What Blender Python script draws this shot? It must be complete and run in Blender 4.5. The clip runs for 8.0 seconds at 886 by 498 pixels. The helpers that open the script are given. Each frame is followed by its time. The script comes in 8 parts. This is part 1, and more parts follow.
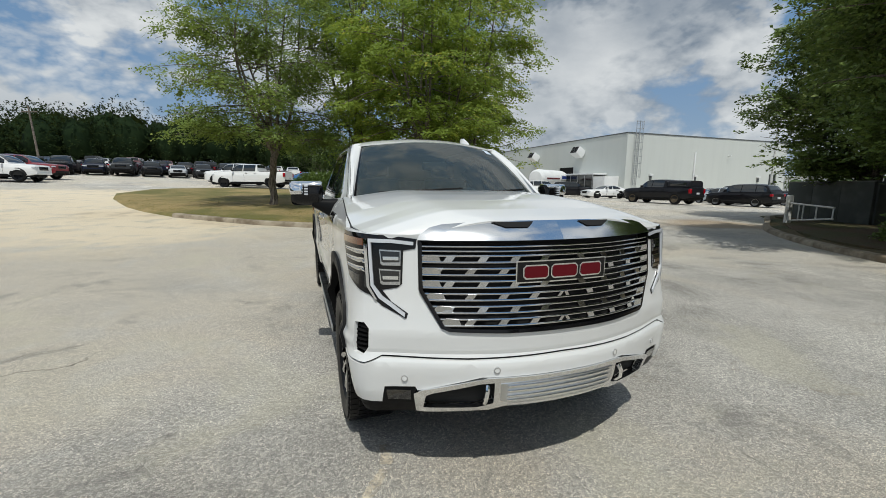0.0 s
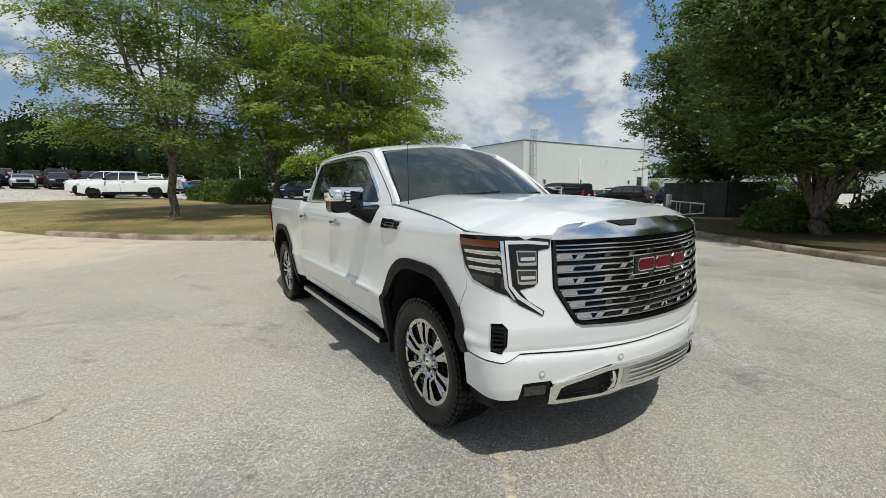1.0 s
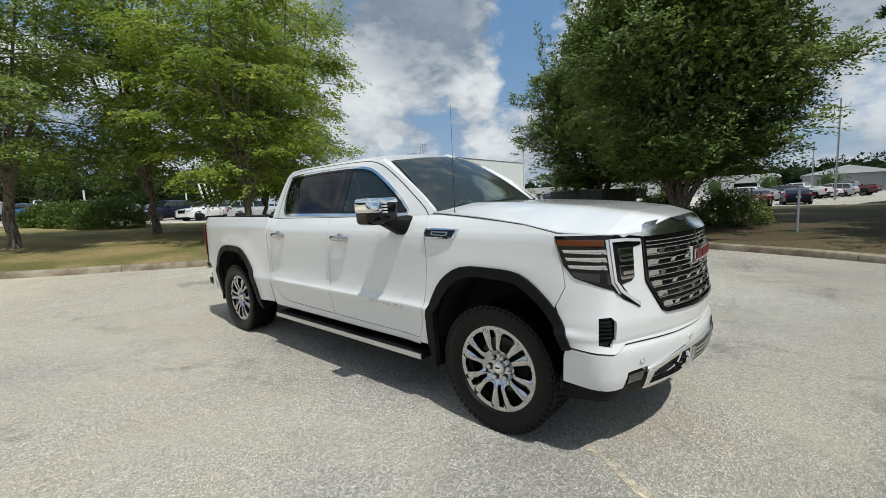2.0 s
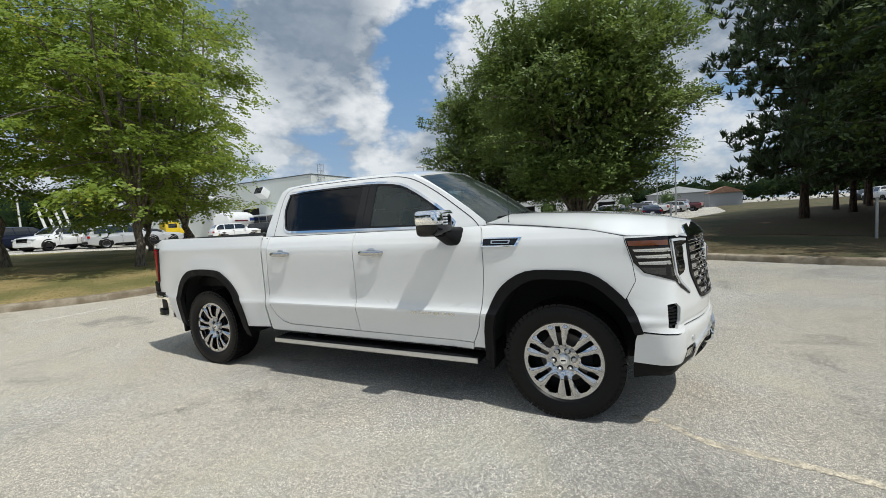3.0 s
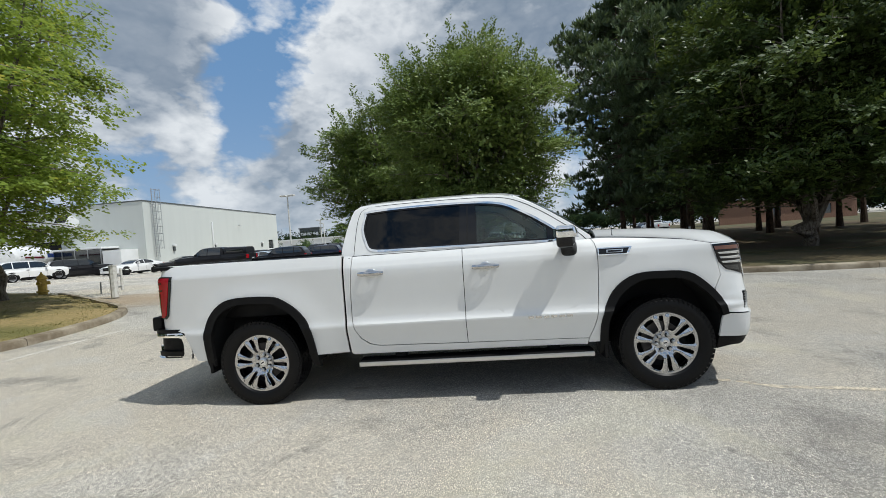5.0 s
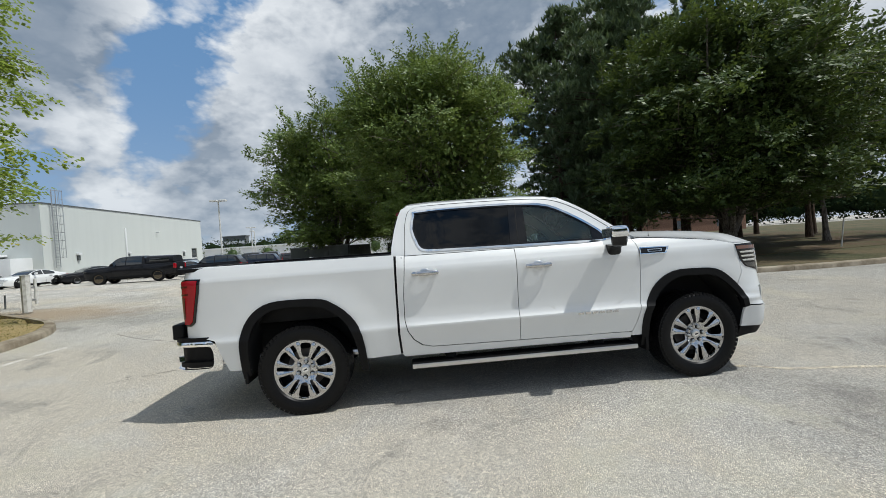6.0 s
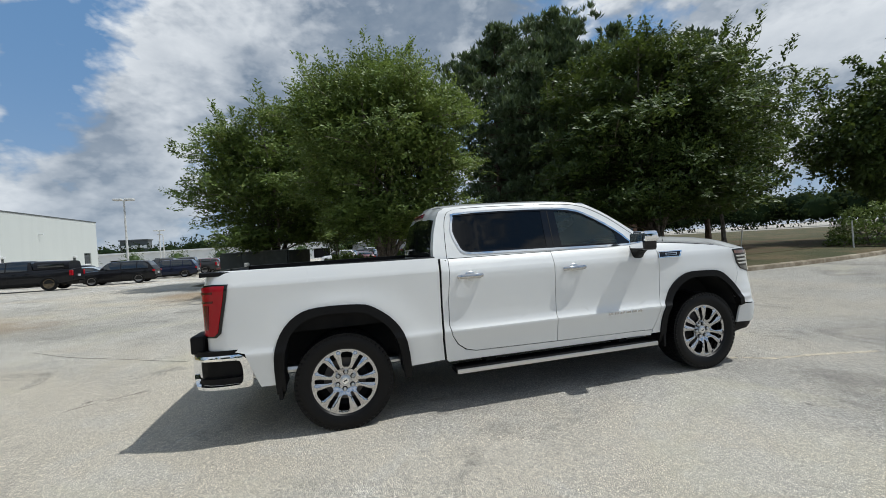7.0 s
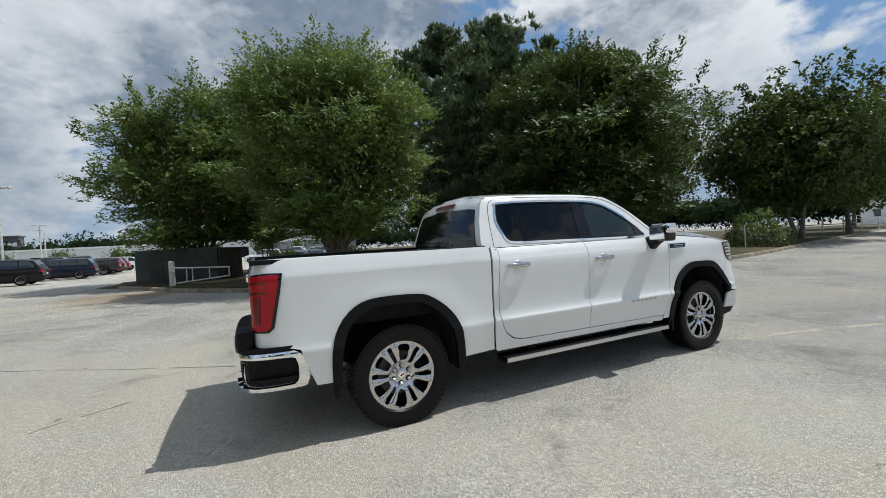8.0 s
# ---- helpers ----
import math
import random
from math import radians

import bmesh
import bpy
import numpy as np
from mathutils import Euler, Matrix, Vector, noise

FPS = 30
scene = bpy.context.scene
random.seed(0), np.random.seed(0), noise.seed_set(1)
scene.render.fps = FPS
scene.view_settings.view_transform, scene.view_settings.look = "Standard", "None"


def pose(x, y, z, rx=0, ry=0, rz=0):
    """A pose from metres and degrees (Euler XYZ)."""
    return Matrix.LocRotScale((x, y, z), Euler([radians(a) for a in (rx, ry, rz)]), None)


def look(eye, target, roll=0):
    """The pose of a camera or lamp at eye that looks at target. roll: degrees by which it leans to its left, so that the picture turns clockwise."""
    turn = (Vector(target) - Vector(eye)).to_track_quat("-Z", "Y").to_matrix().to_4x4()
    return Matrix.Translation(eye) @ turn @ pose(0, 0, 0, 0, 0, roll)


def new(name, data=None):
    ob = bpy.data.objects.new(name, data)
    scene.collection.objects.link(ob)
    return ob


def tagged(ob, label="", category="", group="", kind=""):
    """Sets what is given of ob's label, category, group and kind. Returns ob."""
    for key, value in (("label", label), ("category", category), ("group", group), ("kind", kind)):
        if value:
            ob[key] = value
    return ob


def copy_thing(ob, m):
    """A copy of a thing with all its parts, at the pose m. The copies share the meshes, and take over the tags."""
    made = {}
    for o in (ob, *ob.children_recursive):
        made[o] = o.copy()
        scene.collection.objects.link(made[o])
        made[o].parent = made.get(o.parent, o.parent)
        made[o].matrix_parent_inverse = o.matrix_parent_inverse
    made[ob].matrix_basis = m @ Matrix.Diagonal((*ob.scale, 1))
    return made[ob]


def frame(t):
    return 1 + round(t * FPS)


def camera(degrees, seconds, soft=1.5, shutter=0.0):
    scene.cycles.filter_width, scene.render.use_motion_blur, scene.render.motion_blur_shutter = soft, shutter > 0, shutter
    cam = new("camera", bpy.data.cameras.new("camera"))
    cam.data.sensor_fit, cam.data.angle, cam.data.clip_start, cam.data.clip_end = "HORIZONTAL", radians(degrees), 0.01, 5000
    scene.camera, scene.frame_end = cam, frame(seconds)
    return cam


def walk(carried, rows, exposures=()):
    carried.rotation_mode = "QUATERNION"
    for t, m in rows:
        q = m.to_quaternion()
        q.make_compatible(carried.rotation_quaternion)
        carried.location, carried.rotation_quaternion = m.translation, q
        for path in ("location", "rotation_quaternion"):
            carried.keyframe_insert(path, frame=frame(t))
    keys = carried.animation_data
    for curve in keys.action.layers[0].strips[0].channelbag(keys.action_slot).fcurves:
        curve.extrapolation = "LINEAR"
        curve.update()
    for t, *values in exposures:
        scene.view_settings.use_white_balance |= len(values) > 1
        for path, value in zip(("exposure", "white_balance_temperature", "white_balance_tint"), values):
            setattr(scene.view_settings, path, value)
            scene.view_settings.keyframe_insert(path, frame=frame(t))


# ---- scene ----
cam = camera(94.9, 8.0, 0.8)
PATH = [
    (0, (-1.191, -2.56, 1.481), (-0.53, -0.697, 1.176), 0.5),
    (0.5, (-1.666, -2.314, 1.464), (-0.799, -0.537, 1.168), 0.1),
    (1, (-2.185, -2.115, 1.47), (-1.102, -0.457, 1.192), -0.6),
    (1.5, (-2.593, -1.757, 1.44), (-1.293, -0.259, 1.188), -1.6),
    (1.7, (-2.745, -1.613, 1.45), (-1.366, -0.186, 1.207), -2.0),
    (2.8, (-3.625, -0.703, 1.465), (-1.88, 0.259, 1.295), -3.5),
    (3, (-3.765, -0.518, 1.458), (-1.977, 0.365, 1.303), -3.6),
    (3.5, (-4.087, -0.024, 1.499), (-2.212, 0.663, 1.378), -4.0),
    (4, (-4.327, 0.529, 1.472), (-2.395, 1.038, 1.381), -4.1),
    (4.5, (-4.582, 1.04, 1.478), (-2.612, 1.383, 1.411), -4.2),
    (6, (-4.702, 2.684, 1.461), (-2.708, 2.541, 1.435), -4.1),
    (6.5, (-4.57, 3.229, 1.471), (-2.596, 2.91, 1.454), -3.8),
    (7, (-4.473, 3.734, 1.499), (-2.537, 3.235, 1.48), -3.7),
    (7.5, (-4.247, 4.26, 1.497), (-2.365, 3.583, 1.47), -3.6),
    (8, (-4.038, 4.763, 1.462), (-2.225, 3.921, 1.422), -3.3),
]
walk(cam, [(t, look(eye, target, roll)) for t, eye, target, roll in PATH],
     [(0, -0.20, 6450, 8), (1.0, -0.08, 6460, 8), (2.0, -0.01, 6420, 8), (3.0, 0.06, 6400, 8.5), (4.5, 0.05, 6340, 9), (6.0, 0.0, 6260, 9), (8.0, -0.09, 6180, 9)])

# ---- world, sun ----
SKY, SUN = 0.070, 3.35
CLOUD_X, CLOUD_Y, CLOUD_Z = 3.1, 1.7, 4.0
TO_SUN = Vector((-0.14, -0.52, 1.0)).normalized()
world = bpy.data.worlds.new("sky")
scene.world = world
world.use_nodes = True
wt = world.node_tree
wt.nodes.clear()


def wn(kind, **values):
    n = wt.nodes.new(kind)
    for k, v in values.items():
        n.inputs[k].default_value = v
    return n


def wmath(op, a, b=None, clamp=False):
    n = wt.nodes.new("ShaderNodeMath")
    n.operation = op
    n.use_clamp = clamp
    for i, v in enumerate((a, b)):
        if v is None:
            continue
        if isinstance(v, (int, float)):
            n.inputs[i].default_value = v
        else:
            wt.links.new(v, n.inputs[i])
    return n.outputs[0]


def wmix(fac, a, b):
    n = wt.nodes.new("ShaderNodeMix")
    n.data_type = "RGBA"
    for slot, v in ((0, fac), (6, a), (7, b)):
        if isinstance(v, (int, float)):
            n.inputs[slot].default_value = v
        elif isinstance(v, tuple):
            n.inputs[slot].default_value = (*v, 1)
        else:
            wt.links.new(v, n.inputs[slot])
    return n.outputs[2]


sky = wt.nodes.new("ShaderNodeTexSky")
sky.sky_type = "NISHITA"
sky.sun_disc = False
sky.sun_elevation = math.asin(TO_SUN.z)
sky.sun_rotation = math.atan2(TO_SUN.x, TO_SUN.y)
sky.air_density, sky.dust_density, sky.ozone_density = 1.0, 0.6, 1.6
coord = wt.nodes.new("ShaderNodeTexCoord")
sep = wt.nodes.new("ShaderNodeSeparateXYZ")
wt.links.new(coord.outputs["Generated"], sep.inputs[0])
up = wmath("MAXIMUM", sep.outputs[2], 0.0)


def cloud_noise(dx, dy, dz, scale, detail):
    """Billowing cover, a little flattened, shifted by an offset."""
    n = wt.nodes.new("ShaderNodeMapping")
    n.inputs["Location"].default_value = (CLOUD_X + dx, CLOUD_Y + dy, CLOUD_Z + dz)
    n.inputs["Scale"].default_value = (1.0, 1.0, 1.75)
    wt.links.new(coord.outputs["Generated"], n.inputs["Vector"])
    t = wn("ShaderNodeTexNoise", Scale=scale, Detail=detail, Roughness=0.54, Lacunarity=2.15)
    t.inputs["Distortion"].default_value = 0.15
    wt.links.new(n.outputs[0], t.inputs["Vector"])
    return t.outputs["Fac"]


def sky_spot(azimuth, height, wide):
    """1 towards a part of the sky, falling to 0 over so many degrees."""
    a, h = radians(azimuth), radians(height)
    n = wt.nodes.new("ShaderNodeVectorMath")
    n.operation = "DOT_PRODUCT"
    wt.links.new(coord.outputs["Generated"], n.inputs[0])
    n.inputs[1].default_value = (math.cos(h) * math.cos(a), math.cos(h) * math.sin(a), math.sin(h))
    m = wt.nodes.new("ShaderNodeMapRange")
    m.interpolation_type = "SMOOTHSTEP"
    m.inputs["From Min"].default_value, m.inputs["From Max"].default_value = math.cos(radians(wide)), math.cos(radians(wide * 0.15))
    wt.links.new(n.outputs["Value"], m.inputs["Value"])
    return m.outputs[0]


def total(spots, gain):
    out = 0.0
    for az, el, wd in spots:
        out = wmath("ADD", wmath("MULTIPLY", sky_spot(az, el, wd), gain), out)
    return out


# the sky's own weather: blue gaps, bright heads and heavy bases
gaps = total(((29, 16, 6), (27, 22, 8), (25, 30, 10), (20, 37, 10), (-72, 18, 13), (-78, 30, 18), (101, 20, 10), (94, 35, 16)), -0.095)
heads = total(((15, 20, 6), (14, 27, 6), (19.5, 16, 5), (-60, 21, 8), (108, 15, 8), (51, 15, 8), (36, 14, 4), (-44, 27, 12), (34, 7, 7)), 0.10)
bases = total(((42, 22, 10), (40, 28, 9), (-1, 20, 12), (63, 23, 12), (51, 26, 13), (-8, 25, 12), (-22, 27, 12), (7, 15, 7), (11, 21, 7), (23, 8, 9)), 0.10)


def puffs(dx, dy, dz):
    """Rounded lobes with sharp creases between, at three sizes."""
    out = 0.0
    for scale, gain in ((7.0, 1.0), (15.0, 0.55), (33.0, 0.30)):
        lobe = wmath("ABSOLUTE", wmath("SUBTRACT", cloud_noise(dx + scale, dy, dz, scale, 2), 0.5))
        out = wmath("ADD", wmath("MULTIPLY", lobe, gain), out)
    return wmath("SUBTRACT", out, 0.17)


puff = puffs(0, 0, 0)
weather = wmath("ADD", gaps, wmath("ADD", heads, bases))
dens = wmath("ADD", wmath("ADD", cloud_noise(0, 0, 0, 2.3, 10), weather), wmath("MULTIPLY", puff, 0.40))
dens_sun = wmath("ADD", wmath("ADD", cloud_noise(-0.02, -0.07, 0.15, 2.3, 6), weather), wmath("MULTIPLY", puffs(-0.012, -0.03, 0.06), 0.40))
cover = wmath("MULTIPLY", wmath("SUBTRACT", dens, 0.405), 9.0, clamp=True)
thick = wmath("MULTIPLY", wmath("SUBTRACT", dens, 0.46), 3.4, clamp=True)
lit = wmath("ADD", wmath("MULTIPLY", wmath("SUBTRACT", dens, dens_sun), 4.5), 0.74, clamp=True)
shade = wmath("SUBTRACT", wmath("MULTIPLY", lit, wmath("SUBTRACT", 1.0, wmath("MULTIPLY", thick, 0.55))), wmath("MULTIPLY", bases, 2.6))
billow = wmath("SUBTRACT", cloud_noise(4.0, 1.0, 2.0, 5.5, 9), 0.5)
shade = wmath("ADD", wmath("ADD", shade, wmath("MULTIPLY", billow, 0.9)), wmath("MULTIPLY", heads, 3.2))
shade = wmath("ADD", wmath("MULTIPLY", wmath("MAXIMUM", shade, 0.0), 0.78), wmath("ADD", wmath("MULTIPLY", puff, 0.5), 0.10), clamp=True)
cloud_col = wmix(shade, (2.7, 3.5, 4.6), (12.3, 12.5, 12.6))
blue_sky = wmix(0.6, sky.outputs[0], (2.5, 5.2, 9.3))
sky_col = wmix(cover, blue_sky, cloud_col)
haze = wmath("POWER", wmath("SUBTRACT", 1.0, up, clamp=True), 6.0)
sky_col = wmix(wmath("MULTIPLY", haze, 0.72), sky_col, (6.2, 7.1, 8.0))
bg = wn("ShaderNodeBackground", Strength=SKY)
wt.links.new(sky_col, bg.inputs[0])
wo = wt.nodes.new("ShaderNodeOutputWorld")
wt.links.new(bg.outputs[0], wo.inputs[0])

sun = new("sun", bpy.data.lights.new("sun", "SUN"))
sun.data.energy, sun.data.angle, sun.data.color = SUN, radians(0.55), (1.0, 0.98, 0.915)
sun.matrix_world = look(TO_SUN * 60, (0, 0, 0))

# ---- materials ----


def material(name, rgb, rough=0.5, metal=0.0, **inputs):
    m = bpy.data.materials.new(name)
    m.use_nodes = True
    b = m.node_tree.nodes["Principled BSDF"]
    b.inputs["Base Color"].default_value = (*rgb, 1)
    b.inputs["Roughness"].default_value = rough
    b.inputs["Metallic"].default_value = metal
    for k, v in inputs.items():
        b.inputs[k.replace("_", " ")].default_value = v
    return m


class Nodes:
    """Short hand for adding nodes to one material."""

    def __init__(self, m):
        self.t = m.node_tree
        self.b = self.t.nodes["Principled BSDF"]
        self.co = self.t.nodes.new("ShaderNodeTexCoord").outputs["Object"]

    def link(self, a, b):
        self.t.links.new(a, b)

    def scaled(self, sx, sy, sz):
        n = self.t.nodes.new("ShaderNodeMapping")
        n.inputs["Scale"].default_value = (sx, sy, sz)
        self.link(self.co, n.inputs["Vector"])
        return n.outputs[0]

    def noise(self, scale, detail=4, rough=0.55, co=None, distort=0.0):
        n = self.t.nodes.new("ShaderNodeTexNoise")
        n.inputs["Scale"].default_value, n.inputs["Detail"].default_value = scale, detail
        n.inputs["Roughness"].default_value, n.inputs["Distortion"].default_value = rough, distort
        self.link(co or self.co, n.inputs["Vector"])
        return n.outputs["Fac"]

    def voronoi(self, scale, feature="F1", co=None, rand=1.0):
        n = self.t.nodes.new("ShaderNodeTexVoronoi")
        n.feature = feature
        n.inputs["Scale"].default_value, n.inputs["Randomness"].default_value = scale, rand
        self.link(co or self.co, n.inputs["Vector"])
        return n.outputs

    def ramp(self, fac, lo, hi, a=0.0, b=1.0):
        n = self.t.nodes.new("ShaderNodeMapRange")
        n.interpolation_type = "SMOOTHSTEP"
        for i, v in zip(("From Min", "From Max", "To Min", "To Max"), (lo, hi, a, b)):
            n.inputs[i].default_value = v
        self.link(fac, n.inputs["Value"])
        return n.outputs[0]

    def mix(self, fac, a, b, blend="MIX"):
        n = self.t.nodes.new("ShaderNodeMix")
        n.data_type, n.blend_type = "RGBA", blend
        for slot, v in ((0, fac), (6, a), (7, b)):
            if isinstance(v, (int, float)):
                n.inputs[slot].default_value = v
            elif isinstance(v, tuple):
                n.inputs[slot].default_value = (*v, 1)
            else:
                self.link(v, n.inputs[slot])
        return n.outputs[2]

    def math(self, op, a, b=0.0, clamp=False):
        n = self.t.nodes.new("ShaderNodeMath")
        n.operation, n.use_clamp = op, clamp
        for i, v in enumerate((a, b)):
            if isinstance(v, (int, float)):
                n.inputs[i].default_value = v
            else:
                self.link(v, n.inputs[i])
        return n.outputs[0]

    def random(self, which="Random"):
        if which == "island":
            return self.t.nodes.new("ShaderNodeNewGeometry").outputs["Random Per Island"]
        return self.t.nodes.new("ShaderNodeObjectInfo").outputs["Random"]

    def colour(self, c):
        self.link(c, self.b.inputs["Base Color"])

    def rough(self, c):
        self.link(c, self.b.inputs["Roughness"])

    def bump(self, height, strength=0.3, distance=0.01):
        n = self.t.nodes.new("ShaderNodeBump")
        n.inputs["Strength"].default_value, n.inputs["Distance"].default_value = strength, distance
        self.link(height, n.inputs["Height"])
        self.link(n.outputs[0], self.b.inputs["Normal"])


def car_paint(name, rgb, flake=0.0):
    m = material(name, rgb, 0.38, flake, Coat_Weight=1.0, Coat_Roughness=0.035, Coat_IOR=1.5)
    n = Nodes(m)
    d = n.noise(2.3, 5)
    f = n.noise(900, 1)
    c = n.mix(n.ramp(d, 0.35, 0.7, 0.0, 0.10), rgb, tuple(0.80 * v + 0.004 for v in rgb))
    n.colour(n.mix(n.ramp(f, 0.3, 0.7, 0.0, 0.05), c, tuple(min(1.0, 1.25 * v + 0.004) for v in rgb)))
    n.rough(n.ramp(n.noise(6, 4), 0.3, 0.7, 0.33, 0.44))
    return m


M = {}
M["white"] = car_paint("pearl_white_paint", (0.74, 0.745, 0.735))
M["chrome"] = material("chrome", (0.86, 0.87, 0.88), 0.06, 1.0)
M["wheel_chrome"] = material("polished_alloy", (0.54, 0.54, 0.545), 0.07, 1.0)
M["grille_chrome"] = material("darkened_chrome", (0.64, 0.645, 0.65), 0.12, 1.0)
M["guard_chrome"] = material("road_worn_chrome", (0.80, 0.81, 0.82), 0.14, 1.0)
M["bright"] = material("satin_silver", (0.62, 0.63, 0.64), 0.28, 1.0)
M["plastic"] = material("black_textured_plastic", (0.005, 0.005, 0.0055), 0.55, 0.0, Specular_IOR_Level=0.18)
n_ = Nodes(M["plastic"])
n_.bump(n_.noise(700, 2), 0.25, 0.001)
n_.rough(n_.ramp(n_.noise(9, 4), 0.3, 0.7, 0.45, 0.65))
M["gloss_black"] = material("gloss_black", (0.005, 0.005, 0.006), 0.08, 0.0, Specular_IOR_Level=0.4)
# near-black: shade painted into hollows and gaps, also used on hidden dark parts
M["void"] = material("cavity_shade_black", (0.006, 0.006, 0.006), 0.9)
M["rubber"] = material("tyre_rubber", (0.009, 0.009, 0.0095), 0.42, 0.0, Specular_IOR_Level=0.22)
n_ = Nodes(M["rubber"])
n_.colour(n_.mix(n_.ramp(n_.noise(35, 5), 0.5, 0.75, 0.0, 0.35), (0.0035, 0.0035, 0.004), (0.011, 0.0108, 0.0105)))
n_.bump(n_.noise(160, 3), 0.3, 0.002)
M["glass_dark"] = material("privacy_glass", (0.006, 0.007, 0.008), 0.03, 0.0, Coat_Weight=1.0, Coat_Roughness=0.01)
M["rear_pane"] = material("rear_pane_glass", (0.006, 0.007, 0.008), 0.05, 0.0, Specular_IOR_Level=0.35)
M["red_lens"] = material("red_lamp_lens", (0.36, 0.002, 0.010), 0.25, 0.0, Coat_Weight=0.25, Coat_Roughness=0.02, Specular_IOR_Level=0.2)
M["deep_red"] = material("deep_red_lens", (0.10, 0.001, 0.003), 0.2, 0.0, Coat_Weight=0.5, Coat_Roughness=0.02, Specular_IOR_Level=0.2)
M["amber"] = material("amber_lens", (0.13, 0.038, 0.010), 0.15, 0.0, Coat_Weight=1.0)
M["lamp_white"] = material("frosted_lamp_bar", (0.58, 0.60, 0.63), 0.25, 0.0, Coat_Weight=1.0)
M["red_badge"] = material("red_badge_enamel", (0.11, 0.003, 0.009), 0.3, 0.0, Specular_IOR_Level=0.25)
M["seat"] = material("grey_leather", (0.16, 0.155, 0.15), 0.5)
M["dash"] = material("dark_dashboard", (0.05, 0.05, 0.052), 0.55)


def clear_glass(name, tint, alpha, tone_and_haze=(0.02, 0.025, 0.025), ior=1.5):
    """Thin tinted pane: a see-through share and a gloss on top."""
    m = bpy.data.materials.new(name)
    m.use_nodes = True
    t = m.node_tree
    t.nodes.clear()
    tr = t.nodes.new("ShaderNodeBsdfTransparent")
    tr.inputs[0].default_value = (*tint, 1)
    df = t.nodes.new("ShaderNodeBsdfPrincipled")
    df.inputs["Base Color"].default_value = (*tone_and_haze, 1)
    df.inputs["Roughness"].default_value = 0.3
    df.inputs["Specular IOR Level"].default_value = 0.0
    gl = t.nodes.new("ShaderNodeBsdfGlossy")
    gl.inputs["Roughness"].default_value = 0.01
    fr = t.nodes.new("ShaderNodeFresnel")
    fr.inputs[0].default_value = ior
    a, b = t.nodes.new("ShaderNodeMixShader"), t.nodes.new("ShaderNodeMixShader")
    a.inputs[0].default_value = alpha
    t.links.new(tr.outputs[0], a.inputs[1])
    t.links.new(df.outputs[0], a.inputs[2])
    t.links.new(fr.outputs[0], b.inputs[0])
    t.links.new(a.outputs[0], b.inputs[1])
    t.links.new(gl.outputs[0], b.inputs[2])
    o = t.nodes.new("ShaderNodeOutputMaterial")
    t.links.new(b.outputs[0], o.inputs[0])
    return m


# windscreen and front door panes: pale body colour paints in reflected hazy sky
M["windshield"] = clear_glass("windscreen_glass", (0.66, 0.74, 0.70), 0.28, (0.11, 0.14, 0.135), 1.68)
M["front_glass"] = clear_glass("front_door_glass", (0.64, 0.76, 0.72), 0.30, (0.058, 0.080, 0.075), 1.55)
M["rear_glass"] = clear_glass("privacy_pane", (0.05, 0.06, 0.07), 0.85, (0.0015, 0.002, 0.003), 1.43)

# paved ground: pale worn asphalt with exposed stone, dusty patches, stains and cracks
M["ground"] = material("worn_asphalt", (0.3, 0.29, 0.27), 0.9)
n_ = Nodes(M["ground"])
warp = n_.noise(0.35, 6, 0.6)
sandy = n_.t.nodes.new("ShaderNodeVectorMath")
sandy.operation = "DISTANCE"
n_.link(n_.co, sandy.inputs[0])
sandy.inputs[1].default_value = (-5.0, 9.5, 0.2)
dust = n_.ramp(n_.math("ADD", n_.noise(0.16, 7, 0.62, distort=0.6), n_.ramp(sandy.outputs["Value"], 3.0, 11.0, 0.16, 0.0)), 0.44, 0.60)
rag = n_.t.nodes.new("ShaderNodeVectorMath")
rag.operation = "MULTIPLY_ADD"
ragn = n_.t.nodes.new("ShaderNodeTexNoise")
ragn.inputs["Scale"].default_value, ragn.inputs["Detail"].default_value = 70.0, 3.0
n_.link(n_.co, ragn.inputs["Vector"])
n_.link(ragn.outputs["Color"], rag.inputs[0])
rag.inputs[1].default_value = (0.014, 0.014, 0.014)
n_.link(n_.co, rag.inputs[2])
grain = n_.voronoi(100, co=rag.outputs[0])
crevice = n_.voronoi(100, "DISTANCE_TO_EDGE", co=rag.outputs[0])["Distance"]
fine = n_.noise(330, 3, 0.7)
stone = n_.ramp(crevice, 0.0, 0.22)
base = n_.mix(n_.ramp(warp, 0.35, 0.68), (0.50, 0.48, 0.435), (0.74, 0.71, 0.645))
base = n_.mix(dust, base, (0.76, 0.69, 0.57))
worn = n_.noise(0.75, 8, 0.68, distort=0.8)
base = n_.mix(n_.ramp(worn, 0.52, 0.62, 0.0, 0.55), base, (0.76, 0.73, 0.66))
base = n_.mix(n_.ramp(worn, 0.33, 0.46, 0.6, 0.0), base, (0.25, 0.24, 0.22))
shade_of = n_.t.nodes.new("ShaderNodeSeparateColor")
n_.link(grain["Color"], shade_of.inputs[0])
pebble = n_.mix(shade_of.outputs[0], (0.62, 0.62, 0.62), (1.62, 1.61, 1.58))
base = n_.mix(n_.math("SUBTRACT", 1.0, n_.math("MULTIPLY", dust, 0.35)), base, pebble, "MULTIPLY")
base = n_.mix(n_.ramp(crevice, 0.02, 0.17, 0.78, 0.0), base, (0.16, 0.15, 0.132))
base = n_.mix(n_.ramp(fine, 0.38, 0.48, 0.4, 0.0), base, (0.12, 0.066, 0.06))
sweep = n_.math("ADD", n_.t.nodes.new("ShaderNodeSeparateXYZ").outputs[1], 0.0)
